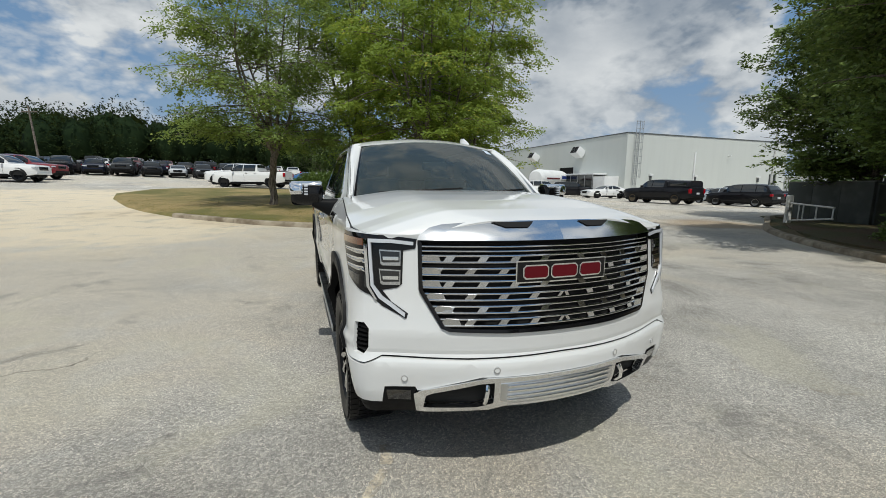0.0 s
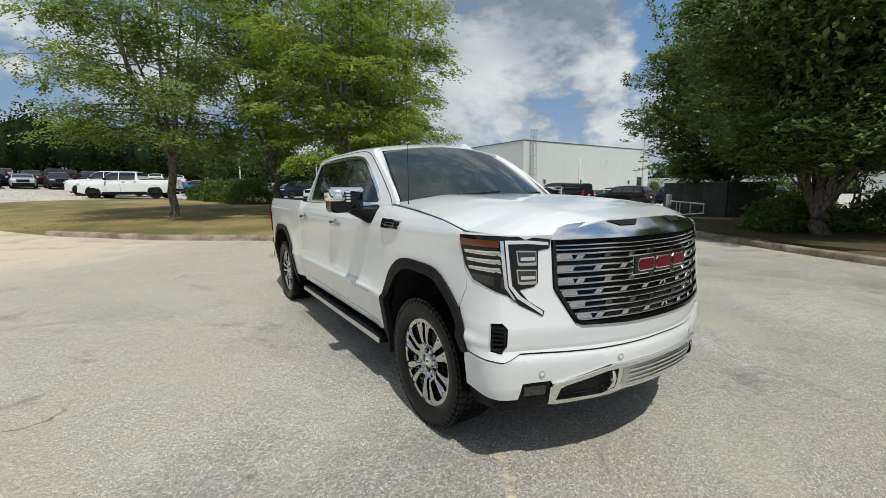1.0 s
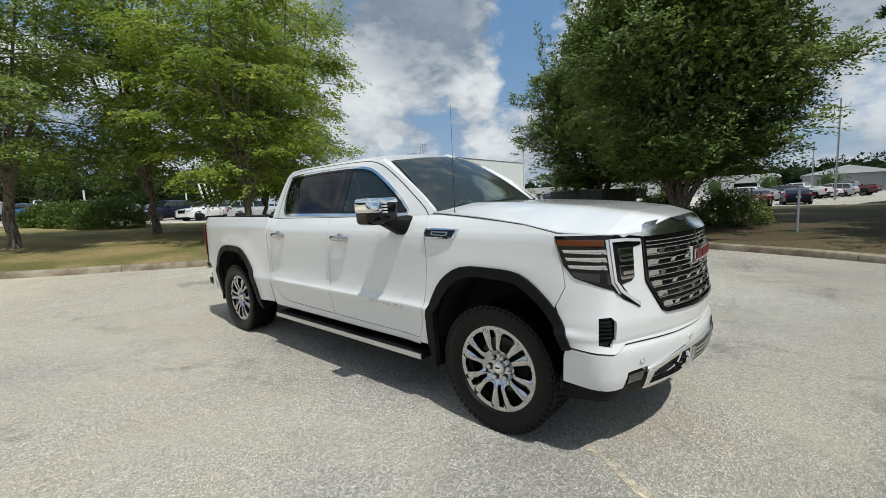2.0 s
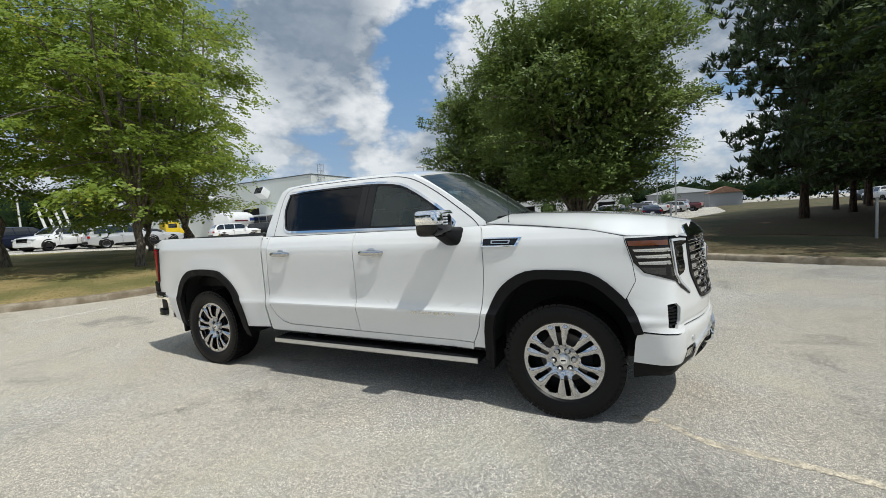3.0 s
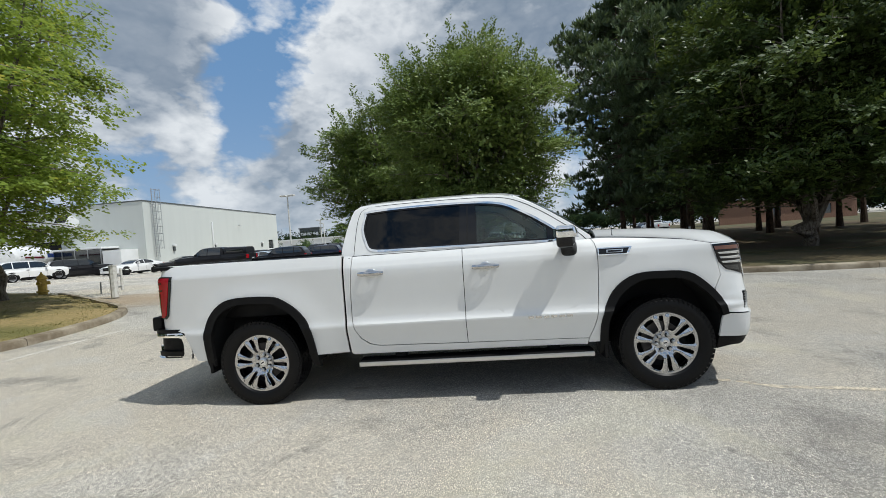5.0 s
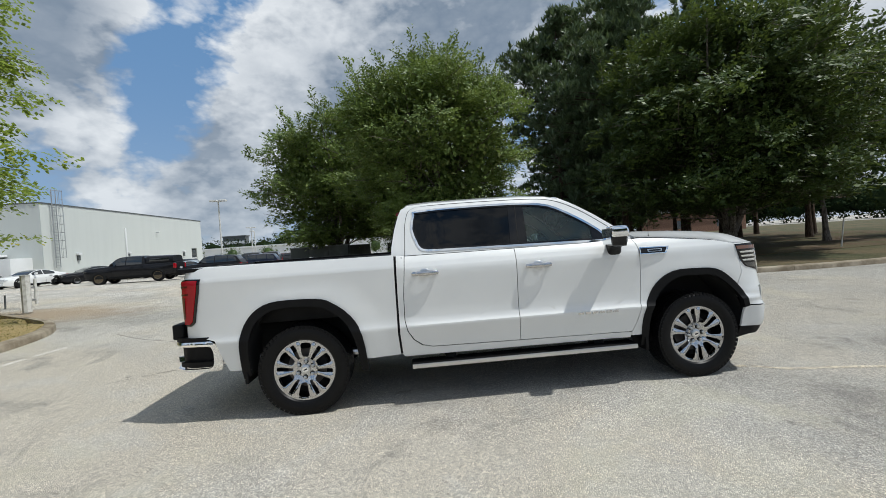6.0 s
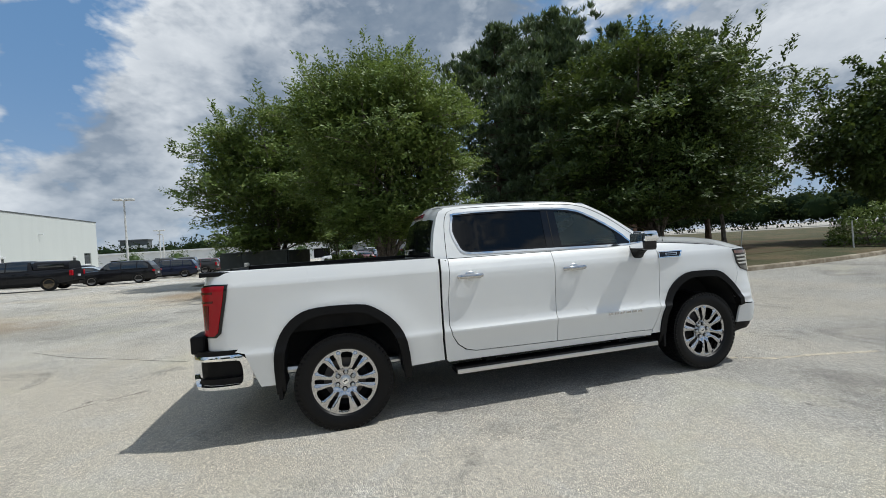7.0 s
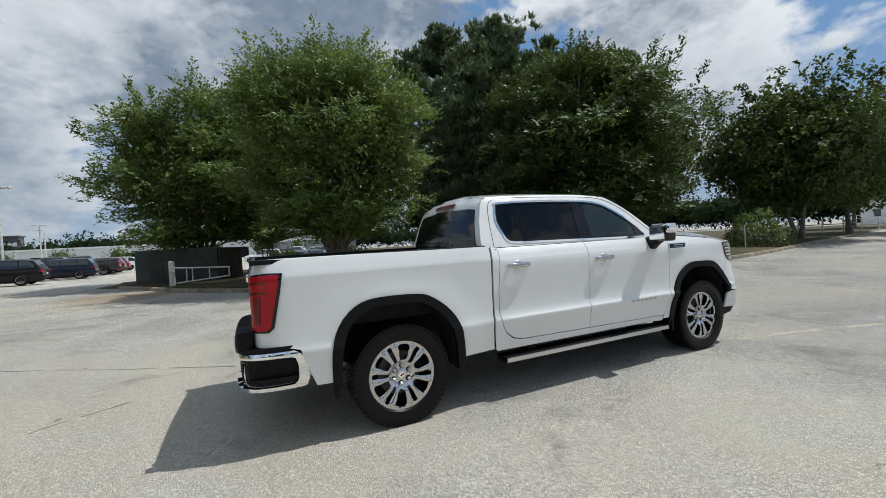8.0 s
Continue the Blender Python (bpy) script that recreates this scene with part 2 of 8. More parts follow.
n_.link(n_.co, n_.t.nodes["Separate XYZ"].inputs[0])
# darker towards the south, along an edge bent by noise
south_darker = n_.ramp(n_.math("ADD", sweep, n_.math("MULTIPLY", warp, 6.0)), -1.0, 6.0, 0.30, 0.0)
base = n_.mix(south_darker, base, (0.16, 0.152, 0.138))
stain = n_.ramp(n_.noise(1.1, 6, 0.65, distort=1.2), 0.62, 0.74, 0.0, 0.45)
base = n_.mix(stain, base, (0.23, 0.175, 0.12))
oily = n_.ramp(n_.noise(0.55, 5, 0.6, distort=0.5, co=n_.scaled(1.0, 1.0, 3.0)), 0.53, 0.66, 0.0, 0.28)
base = n_.mix(oily, base, (0.60, 0.56, 0.40))
spot = n_.ramp(n_.voronoi(0.9)["Distance"], 0.0, 0.055, 0.7, 0.0)
base = n_.mix(spot, base, (0.06, 0.055, 0.05))
jag = n_.t.nodes.new("ShaderNodeVectorMath")
jag.operation = "ADD"
jit = n_.t.nodes.new("ShaderNodeTexNoise")
jit.inputs["Scale"].default_value, jit.inputs["Detail"].default_value = 1.6, 5
n_.link(n_.co, jit.inputs["Vector"])
n_.link(jit.outputs["Color"], jag.inputs[0])
n_.link(n_.co, jag.inputs[1])
crack = n_.voronoi(0.14, "DISTANCE_TO_EDGE", co=jag.outputs[0])["Distance"]
crackm = n_.math("MULTIPLY", n_.ramp(crack, 0.0006, 0.0022, 1.0, 0.0), n_.ramp(n_.noise(0.5, 3), 0.54, 0.62))
base = n_.mix(n_.math("MULTIPLY", crackm, 0.7), base, (0.08, 0.072, 0.06))
dirt = 0.0
for cx, cy, cr in ((8.4, 13.4, 2.9), (-7.2, 16.0, 2.6), (14.5, 9.0, 2.8), (-4.0, 13.0, 1.5)):
    far = n_.t.nodes.new("ShaderNodeVectorMath")
    far.operation = "DISTANCE"
    n_.link(n_.co, far.inputs[0])
    far.inputs[1].default_value = (cx, cy, 0.2)
    dirt = n_.math("MAXIMUM", n_.ramp(n_.math("ADD", far.outputs["Value"], n_.math("MULTIPLY", warp, 5.0)), cr * 0.4 + 2.2, cr + 2.6, 0.65, 0.0), dirt)
base = n_.mix(dirt, base, (0.34, 0.235, 0.135))
washed = 0.0
for cx, cy, cr in ((-12.5, 19.0, 12.5), (-6.0, 11.6, 4.6)):
    far = n_.t.nodes.new("ShaderNodeVectorMath")
    far.operation = "DISTANCE"
    n_.link(n_.co, far.inputs[0])
    far.inputs[1].default_value = (cx, cy, 0.3)
    washed = n_.math("MAXIMUM", n_.ramp(n_.math("ADD", far.outputs["Value"], n_.math("MULTIPLY", worn, 9.0)), cr + 1.2, cr + 5.2, 0.82, 0.0), washed)
base = n_.mix(n_.math("MULTIPLY", washed, n_.ramp(n_.noise(1.3, 6, 0.65), 0.34, 0.52, 0.45, 1.0)), base, (0.82, 0.70, 0.51))
n_.colour(base)
n_.bump(n_.math("ADD", stone, n_.math("MULTIPLY", fine, 0.6)), 0.75, 0.006)

M["concrete"] = material("kerb_concrete", (0.36, 0.32, 0.25), 0.9)
n_ = Nodes(M["concrete"])
n_.colour(n_.mix(n_.ramp(n_.noise(1.7, 7, 0.65), 0.35, 0.68), (0.155, 0.12, 0.078), (0.37, 0.32, 0.24)))
n_.bump(n_.noise(55, 4), 0.5, 0.006)
M["grass"] = material("dry_lawn_soil", (0.16, 0.14, 0.05), 0.95)
n_ = Nodes(M["grass"])
g1 = n_.mix(n_.ramp(n_.noise(0.35, 6, 0.6), 0.38, 0.62), (0.15, 0.14, 0.04), (0.36, 0.265, 0.115))
n_.colour(n_.mix(n_.ramp(n_.noise(14, 4), 0.35, 0.7, 0.0, 0.4), g1, (0.08, 0.08, 0.022)))
n_.bump(n_.noise(40, 5), 0.9, 0.03)
# east lawn: the trees' shade is put into these darker colours
M["shade_toned_grass"] = material("lawn_toned_for_shade", (0.09, 0.08, 0.035), 0.95)
n_ = Nodes(M["shade_toned_grass"])
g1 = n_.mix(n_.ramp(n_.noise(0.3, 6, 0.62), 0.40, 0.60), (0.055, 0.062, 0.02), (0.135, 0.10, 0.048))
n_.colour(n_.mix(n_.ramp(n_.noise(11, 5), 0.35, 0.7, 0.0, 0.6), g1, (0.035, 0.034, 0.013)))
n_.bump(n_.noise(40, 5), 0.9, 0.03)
M["mulch"] = material("pine_straw", (0.11, 0.06, 0.03), 0.95)
n_ = Nodes(M["mulch"])
mm = n_.mix(n_.ramp(n_.noise(0.5, 6), 0.4, 0.62), (0.115, 0.075, 0.038), (0.085, 0.085, 0.028))
n_.colour(n_.mix(n_.ramp(n_.noise(30, 5), 0.35, 0.7, 0.0, 0.7), mm, (0.04, 0.022, 0.012)))
n_.bump(n_.noise(60, 5), 0.9, 0.03)
M["bark"] = material("bark", (0.14, 0.115, 0.09), 0.9)
n_ = Nodes(M["bark"])
bk = n_.noise(6, 6, 0.65, co=n_.scaled(3, 3, 0.7))
n_.colour(n_.mix(n_.ramp(bk, 0.35, 0.65), (0.065, 0.05, 0.04), (0.23, 0.20, 0.165)))
n_.bump(bk, 0.8, 0.03)
M["dark_bark"] = material("pine_bark", (0.07, 0.045, 0.03), 0.95)
n_ = Nodes(M["dark_bark"])
bk = n_.noise(6, 6, 0.65, co=n_.scaled(2.5, 2.5, 0.8))
n_.colour(n_.mix(n_.ramp(bk, 0.35, 0.65), (0.035, 0.023, 0.017), (0.12, 0.08, 0.055)))
n_.bump(bk, 0.8, 0.03)


def leaf_material(name, dark, light, pale=None, glow=0.2, sunlit=0.25):
    m = material(name, light, 0.5, 0.0, Specular_IOR_Level=0.45)
    n = Nodes(m)
    r = n.random("island")
    big = n.ramp(n.noise(0.55, 3), 0.35, 0.65)
    c = n.mix(n.math("ADD", n.math("MULTIPLY", r, 0.6), n.math("MULTIPLY", big, 0.4)), dark, light)
    if pale:
        c = n.mix(n.math("MULTIPLY", n.ramp(r, 0.80, 0.97), n.ramp(n.noise(0.4, 2), 0.45, 0.6)), c, pale)
    n.colour(c)
    tr = n.t.nodes.new("ShaderNodeBsdfTranslucent")
    n.link(n.mix(sunlit, c, (0.30, 0.345, 0.06)), tr.inputs[0])
    ms = n.t.nodes.new("ShaderNodeMixShader")
    ms.inputs[0].default_value = glow
    n.link(n.b.outputs[0], ms.inputs[1])
    n.link(tr.outputs[0], ms.inputs[2])
    n.link(ms.outputs[0], n.t.nodes["Material Output"].inputs[0])
    return m


M["leaf_light"] = leaf_material("light_green_leaves", (0.13, 0.21, 0.032), (0.31, 0.42, 0.07), (0.55, 0.50, 0.08), 0.58, 0.5)
M["leaf_oak"] = leaf_material("oak_leaves", (0.10, 0.16, 0.036), (0.24, 0.34, 0.08), (0.33, 0.39, 0.09), 0.48, 0.5)
M["leaf_mid"] = leaf_material("mid_green_leaves", (0.03, 0.062, 0.013), (0.085, 0.135, 0.026))
M["leaf_dark"] = leaf_material("dark_green_leaves", (0.065, 0.105, 0.026), (0.21, 0.295, 0.07), (0.32, 0.36, 0.13), 0.3)
M["leaf_deep"] = leaf_material("deep_green_leaves", (0.03, 0.055, 0.013), (0.095, 0.145, 0.033), (0.16, 0.22, 0.05), 0.24)
M["needle"] = leaf_material("pine_needles", (0.032, 0.06, 0.028), (0.15, 0.21, 0.10))
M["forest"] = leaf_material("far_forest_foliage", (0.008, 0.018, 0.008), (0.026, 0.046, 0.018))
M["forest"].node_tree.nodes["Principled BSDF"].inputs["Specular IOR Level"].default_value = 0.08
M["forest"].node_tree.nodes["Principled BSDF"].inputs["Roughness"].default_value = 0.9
M["blade"] = leaf_material("grass_blades", (0.13, 0.125, 0.035), (0.36, 0.28, 0.12), None, 0.5, 0.3)
M["juniper"] = leaf_material("juniper_foliage", (0.05, 0.10, 0.016), (0.15, 0.22, 0.036))

# ---- mesh helpers ----


def finish(bm, angle=32):
    """Smooth shading with hard edges past an angle."""
    bmesh.ops.recalc_face_normals(bm, faces=bm.faces)
    for f in bm.faces:
        f.smooth = True
    lim = radians(angle)
    for e in bm.edges:
        e.smooth = len(e.link_faces) == 2 and e.calc_face_angle(0.0) < lim
    return bm


def link_mesh(name, bm, mat, parent=None, label="", angle=32, smooth=True):
    if smooth:
        finish(bm, angle)
    me = bpy.data.meshes.new(name)
    bm.to_mesh(me)
    bm.free()
    for m in mat if isinstance(mat, (list, tuple)) else [mat]:
        me.materials.append(m)
    ob = new(name, me)
    if parent:
        ob.parent = parent
    if label:
        ob["label"] = label
    return ob


def part(name, bm, mat, parent, label="", angle=32):
    return link_mesh(name, bm, mat, parent, label, angle)


def thing(name, label, category, m=None, group=""):
    ob = new(name)
    ob.empty_display_size = 0.1
    if m:
        ob.matrix_world = m
    return tagged(ob, label, category, group)


def box_into(bm, x0, x1, y0, y1, z0, z1, bevel=0.0, seg=2, m=None):
    r = bmesh.ops.create_cube(bm, size=1.0)
    vs = r["verts"]
    for v in vs:
        v.co = Vector(((x0 + x1) / 2 + v.co.x * (x1 - x0), (y0 + y1) / 2 + v.co.y * (y1 - y0), (z0 + z1) / 2 + v.co.z * (z1 - z0)))
    if bevel:
        es = list({e for v in vs for e in v.link_edges})
        r = bmesh.ops.bevel(bm, geom=es, offset=bevel, segments=seg, profile=0.6, affect="EDGES")
        vs = r["verts"]
    if m is not None:
        bmesh.ops.transform(bm, matrix=m, verts=list(set(vs)))
    return vs


def box(x0, x1, y0, y1, z0, z1, bevel=0.0, seg=2):
    bm = bmesh.new()
    box_into(bm, x0, x1, y0, y1, z0, z1, bevel, seg)
    return bm


def tube_into(bm, pts, radii, sides=8, caps=True):
    pts = [Vector(p) for p in pts]
    rings = []
    side = None
    for i, p in enumerate(pts):
        d = (pts[min(i + 1, len(pts) - 1)] - pts[max(i - 1, 0)]).normalized()
        if side is None:
            side = d.cross(Vector((0, 0, 1)) if abs(d.z) < 0.9 else Vector((1, 0, 0))).normalized()
        side = (side - d * side.dot(d)).normalized()
        other = d.cross(side)
        r = radii[i] if isinstance(radii, (list, tuple)) else radii
        rings.append([bm.verts.new(p + r * (math.cos(a) * side + math.sin(a) * other)) for a in [2 * math.pi * k / sides for k in range(sides)]])
    for a, b in zip(rings, rings[1:]):
        for k in range(sides):
            bm.faces.new((a[k], a[(k + 1) % sides], b[(k + 1) % sides], b[k]))
    if caps:
        bm.faces.new(rings[0][::-1])
        bm.faces.new(rings[-1])


def tube(pts, radii, sides=8):
    bm = bmesh.new()
    tube_into(bm, pts, radii, sides)
    return bm


def lathe_into(bm, profile, sides=48, axis="x", m=None, closed=False):
    """Turns a profile of (radius, along) round an axis."""
    rings = []
    for k in range(sides):
        a = 2 * math.pi * k / sides
        ring = []
        for r, s in profile:
            c = {"x": (s, r * math.cos(a), r * math.sin(a)), "z": (r * math.cos(a), r * math.sin(a), s)}[axis]
            ring.append(bm.verts.new(m @ Vector(c) if m else c))
        rings.append(ring)
    n = len(profile)
    for k in range(sides):
        a, b = rings[k], rings[(k + 1) % sides]
        for i in range(n if closed else n - 1):
            j = (i + 1) % n
            bm.faces.new((a[i], b[i], b[j], a[j]))


def sheet_into(bm, fn, us, vs):
    """A grid of points fn(u, v)."""
    rows = [[bm.verts.new(fn(u, v)) for u in us] for v in vs]
    for a, b in zip(rows, rows[1:]):
        for i in range(len(us) - 1):
            bm.faces.new((a[i], a[i + 1], b[i + 1], b[i]))
    return rows


def steps(a, b, n):
    return [a + (b - a) * i / n for i in range(n + 1)]


def table(rows):
    xs, ys = [r[0] for r in rows], [r[1] for r in rows]
    return lambda v: float(np.interp(v, xs, ys))


def thicken(bm, d):
    """Gives a sheet a rim: its border edges drawn back by the vector or function d."""
    border = [e for e in bm.edges if len(e.link_faces) == 1]
    r = bmesh.ops.extrude_edge_only(bm, edges=border)
    for v in [g for g in r["geom"] if isinstance(g, bmesh.types.BMVert)]:
        v.co += d(v.co) if callable(d) else d

# ---- ground ----


def ground_z(x, y):
    """The site is level round the truck and climbs gently to the north."""
    t = y - 8
    climb = max(0.0, (t + math.sqrt(t * t + 9)) / 2 - 0.27)
    if climb > 60:
        climb = 60 + 0.35 * (climb - 60)
    return min(0.055, max(0.006, 0.038 - 0.0008 * x)) * climb


def structure(name, bm, mat, label, category, smooth=True):
    return tagged(link_mesh(name, bm, mat, None, "", 40, smooth), label, category, "", "structure")


lines_x = sorted(set([-900, -600, -400, -260, -180, -130, -95, -70, -50] + [-40 + 2 * i for i in range(56)] + [76, 84, 95, 110, 130, 160, 200, 260, 350, 500, 900]))
bm = bmesh.new()
sheet_into(bm, lambda u, v: Vector((u, v, ground_z(u, v))), lines_x, lines_x)
structure("ground", bm, M["ground"], "pale worn asphalt car park with exposed stone and cracks", "ground")


def inside(x, y, poly):
    hit = False
    for (x0, y0), (x1, y1) in zip(poly, poly[1:] + poly[:1]):
        if (y0 > y) != (y1 > y) and x < (x1 - x0) * (y - y0) / (y1 - y0) + x0:
            hit = not hit
    return hit


def edge_dist(x, y, poly):
    best = 1e9
    for (x0, y0), (x1, y1) in zip(poly, poly[1:] + poly[:1]):
        dx, dy = x1 - x0, y1 - y0
        k = max(0.0, min(1.0, ((x - x0) * dx + (y - y0) * dy) / (dx * dx + dy * dy)))
        best = min(best, math.hypot(x - x0 - k * dx, y - y0 - k * dy))
    return best


def smooth_line(pts, per=5):
    """A rounded polyline through the points (Catmull-Rom)."""
    out = []
    p = [Vector((*a, 0)) for a in pts]
    for i in range(len(p) - 1):
        a, b, c, d = p[max(i - 1, 0)], p[i], p[i + 1], p[min(i + 2, len(p) - 1)]
        for k in range(per):
            t = k / per
            q = 0.5 * (2 * b + (c - a) * t + (2 * a - 5 * b + 4 * c - d) * t * t + (3 * b - a - 3 * c + d) * t ** 3)
            out.append((q.x, q.y))
    return out + [tuple(pts[-1])]


def lawn_z(x, y, poly, lift, mound):
    e = edge_dist(x, y, poly)
    return ground_z(x, y) + lift * min(1.0, e / 0.1 + 0.0) + mound * (1 - math.exp(-e / 3.0)) + 0.02 * noise.noise(Vector((x * 0.7, y * 0.7, 3)))


def lawn(name, poly, mat, lift, mound, label, cell=1.2):
    bm = bmesh.new()
    vs = [bm.verts.new((x, y, 0)) for x, y in poly]
    es = [bm.edges.new((a, b)) for a, b in zip(vs, vs[1:] + vs[:1])]
    bmesh.ops.triangle_fill(bm, edges=es, use_beauty=True)
    xs, ys = [p[0] for p in poly], [p[1] for p in poly]
    for axis, lo, hi in ((0, min(xs), max(xs)), (1, min(ys), max(ys))):
        c = lo + cell
        while c < hi:
            no = (1, 0, 0) if axis == 0 else (0, 1, 0)
            co = (c, 0, 0) if axis == 0 else (0, c, 0)
            bmesh.ops.bisect_plane(bm, geom=bm.verts[:] + bm.edges[:] + bm.faces[:], plane_co=co, plane_no=no)
            step = cell if abs(c) < 25 else cell * 3
            c += step
    for v in bm.verts:
        v.co.z = lawn_z(v.co.x, v.co.y, poly, lift, mound)
    for f in bm.faces:
        if f.normal.z < 0:
            f.normal_flip()
    return structure(name, bm, mat, label, "lawn")


KERB_N = smooth_line([(-5.5, 14.65), (-3.6, 13.0), (-2.4, 12.0), (-0.67, 11.0), (0.5, 10.3), (1.4, 10.0), (2.6, 10.05), (4.4, 10.55), (5.85, 11.6), (7.0, 13.3), (8.4, 15.4), (10.2, 18.4)], 4)
LAWN_N = KERB_N + [(11.2, 21), (11.3, 24), (10, 28), (5, 31.5), (0, 33.5), (-6, 34), (-10.6, 31), (-11.4, 27), (-10.2, 23), (-8.2, 18.6), (-7.0, 16.6)]
KERB_E = smooth_line([(19.8, 10.6), (17.3, 9.0), (14.2, 7.0), (11.3, 4.0), (9.5, 1.0), (8.3, -1.7), (7.1, -4.0), (6.3, -6.5), (6.0, -9.0), (6.2, -13.0), (7.0, -18.0), (8.6, -25.0), (12.2, -42.0), (16.5, -60.0)], 4)
LAWN_E = KERB_E + [(26, -95), (150, -95), (150, -20), (84, -13), (58, -10), (46, -7), (38, -4), (34, 3), (29, 8), (24.5, 11.5), (21.5, 12.0)]
lawn("lawn_north", LAWN_N, M["grass"], 0.13, 0.14, "dry patchy lawn island behind a concrete kerb")
lawn("lawn_east", LAWN_E, M["shade_toned_grass"], 0.13, 0.06, "shaded lawn under trees beside the drive", 1.6)
BED = [(19.3, 9.6), (16.6, 7.9), (13.9, 6.0), (11.5, 3.3), (10.0, 0.4), (10.6, -1.8), (14, -2.6), (18, 0), (23, 3), (26, 7), (24, 10.5), (21.2, 11.0)]
GROVE = [(13.5, -4.6), (11.0, -7), (9.9, -11), (10.6, -20), (14, -26), (30, -34), (50, -36), (56, -24), (44, -13), (26, -6), (15, -3.2)]


def patch(name, poly, mat, label):
    """A thin loose layer lying on the east lawn."""
    poly = smooth_line(poly + [poly[0]], 4)[:-1]
    bm = bmesh.new()
    vs = [bm.verts.new((x + 0.25 * noise.noise(Vector((x, y, 9))), y + 0.25 * noise.noise(Vector((x, y, 5))), 0)) for x, y in poly]
    es = [bm.edges.new((a, b)) for a, b in zip(vs, vs[1:] + vs[:1])]
    bmesh.ops.triangle_fill(bm, edges=es, use_beauty=True)
    xs, ys = [p[0] for p in poly], [p[1] for p in poly]
    for axis, lo, hi in ((0, min(xs), max(xs)), (1, min(ys), max(ys))):
        c = lo + 1.3
        while c < hi:
            bmesh.ops.bisect_plane(bm, geom=bm.verts[:] + bm.edges[:] + bm.faces[:], plane_co=(c, 0, 0) if axis == 0 else (0, c, 0), plane_no=(1, 0, 0) if axis == 0 else (0, 1, 0))
            c += 1.3
    for v in bm.verts:
        v.co.z = lawn_z(v.co.x, v.co.y, LAWN_E, 0.13, 0.06) + 0.014
    thicken(bm, Vector((0, 0, -0.15)))
    return structure(name, bm, mat, label, "mulch")


patch("mulch_bed", BED, M["mulch"], "brown pine straw and soil under trees by the gate")
patch("pine_straw", GROVE, M["mulch"], "brown pine straw on the ground under the pines")


def kerb(name, line, label, inner):
    """Kerb stones along a line: upstand with a rounded nose; inner: which side the lawn lies on (1: left of the line)."""
    root = tagged(new(name), label, "kerb", "", "structure")
    dist, pts = 0.0, [(0.0, *line[0])]
    for a, b in zip(line, line[1:]):
        dist += math.hypot(b[0] - a[0], b[1] - a[1])
        pts.append((dist, *b))
    ds, xs, ys = zip(*pts)

    def at(d):
        return float(np.interp(d, ds, xs)), float(np.interp(d, ds, ys))

    prof = [(-0.06, -0.1), (-0.055, 0.085), (-0.035, 0.125), (-0.005, 0.142), (0.14, 0.15), (0.145, -0.1)]
    length, d0 = 3.0, 0.0
    while d0 < dist - 0.2:
        d1 = min(d0 + length, dist)
        bm = bmesh.new()
        rings = []
        for d in steps(d0 + 0.006, d1 - 0.006, max(2, int((d1 - d0) / 0.5))):
            x, y = at(d)
            xa, ya = at(d - 0.2)
            xb, yb = at(d + 0.2)
            t = Vector((xb - xa, yb - ya)).normalized()
            nx, ny = -t.y * inner, t.x * inner
            wob = 0.006 * noise.noise(Vector((d * 2.1, inner, 1)))
            rings.append([bm.verts.new((x + nx * (o + wob), y + ny * (o + wob), ground_z(x, y) + z + wob)) for o, z in prof])
        for a, b in zip(rings, rings[1:]):
            for i in range(len(prof) - 1):
                bm.faces.new((a[i], a[i + 1], b[i + 1], b[i]))
        bm.faces.new(rings[0])
        bm.faces.new(rings[-1][::-1])
        link_mesh("kerb_stone", bm, M["concrete"], root)
        d0 = d1
    return root


kerb("kerb_north", KERB_N, "weathered concrete kerb round the lawn island", 1)
kerb("kerb_east", KERB_E, "weathered concrete kerb along the wooded lawn", 1)

# ---- buildings ----
M["panel_wall"] = material("pale_panel_wall", (0.56, 0.59, 0.57), 0.7)
n_ = Nodes(M["panel_wall"])
streak = n_.noise(1.0, 6, 0.6, co=n_.scaled(1.6, 1.6, 0.12))
n_.colour(n_.mix(n_.ramp(streak, 0.38, 0.75, 0.0, 0.22), (0.60, 0.625, 0.595), (0.50, 0.525, 0.50)))
n_.bump(n_.noise(25, 3), 0.15, 0.004)
M["white_wall"] = material("white_wall", (0.72, 0.73, 0.73), 0.7)
n_ = Nodes(M["white_wall"])
n_.colour(n_.mix(n_.ramp(n_.noise(0.6, 6), 0.4, 0.7, 0.0, 0.4), (0.74, 0.75, 0.75), (0.58, 0.59, 0.59)))
M["dark_coping"] = material("dark_coping", (0.10, 0.11, 0.11), 0.5)
M["galvanised"] = material("galvanised_steel", (0.45, 0.46, 0.47), 0.4, 0.8)
n_ = Nodes(M["galvanised"])
n_.rough(n_.ramp(n_.noise(14, 4), 0.3, 0.7, 0.3, 0.6))
M["post_white"] = material("chalky_white_post", (0.62, 0.62, 0.59), 0.7)
n_ = Nodes(M["post_white"])
n_.colour(n_.mix(n_.ramp(n_.noise(8, 5), 0.45, 0.7, 0.0, 0.6), (0.66, 0.66, 0.63), (0.34, 0.32, 0.28)))
M["enclosure"] = material("grey_green_enclosure", (0.055, 0.065, 0.062), 0.75)
n_ = Nodes(M["enclosure"])
n_.colour(n_.mix(n_.ramp(n_.noise(1.2, 6), 0.4, 0.7), (0.048, 0.056, 0.054), (0.085, 0.095, 0.09)))
n_.bump(n_.noise(30, 4), 0.3, 0.006)
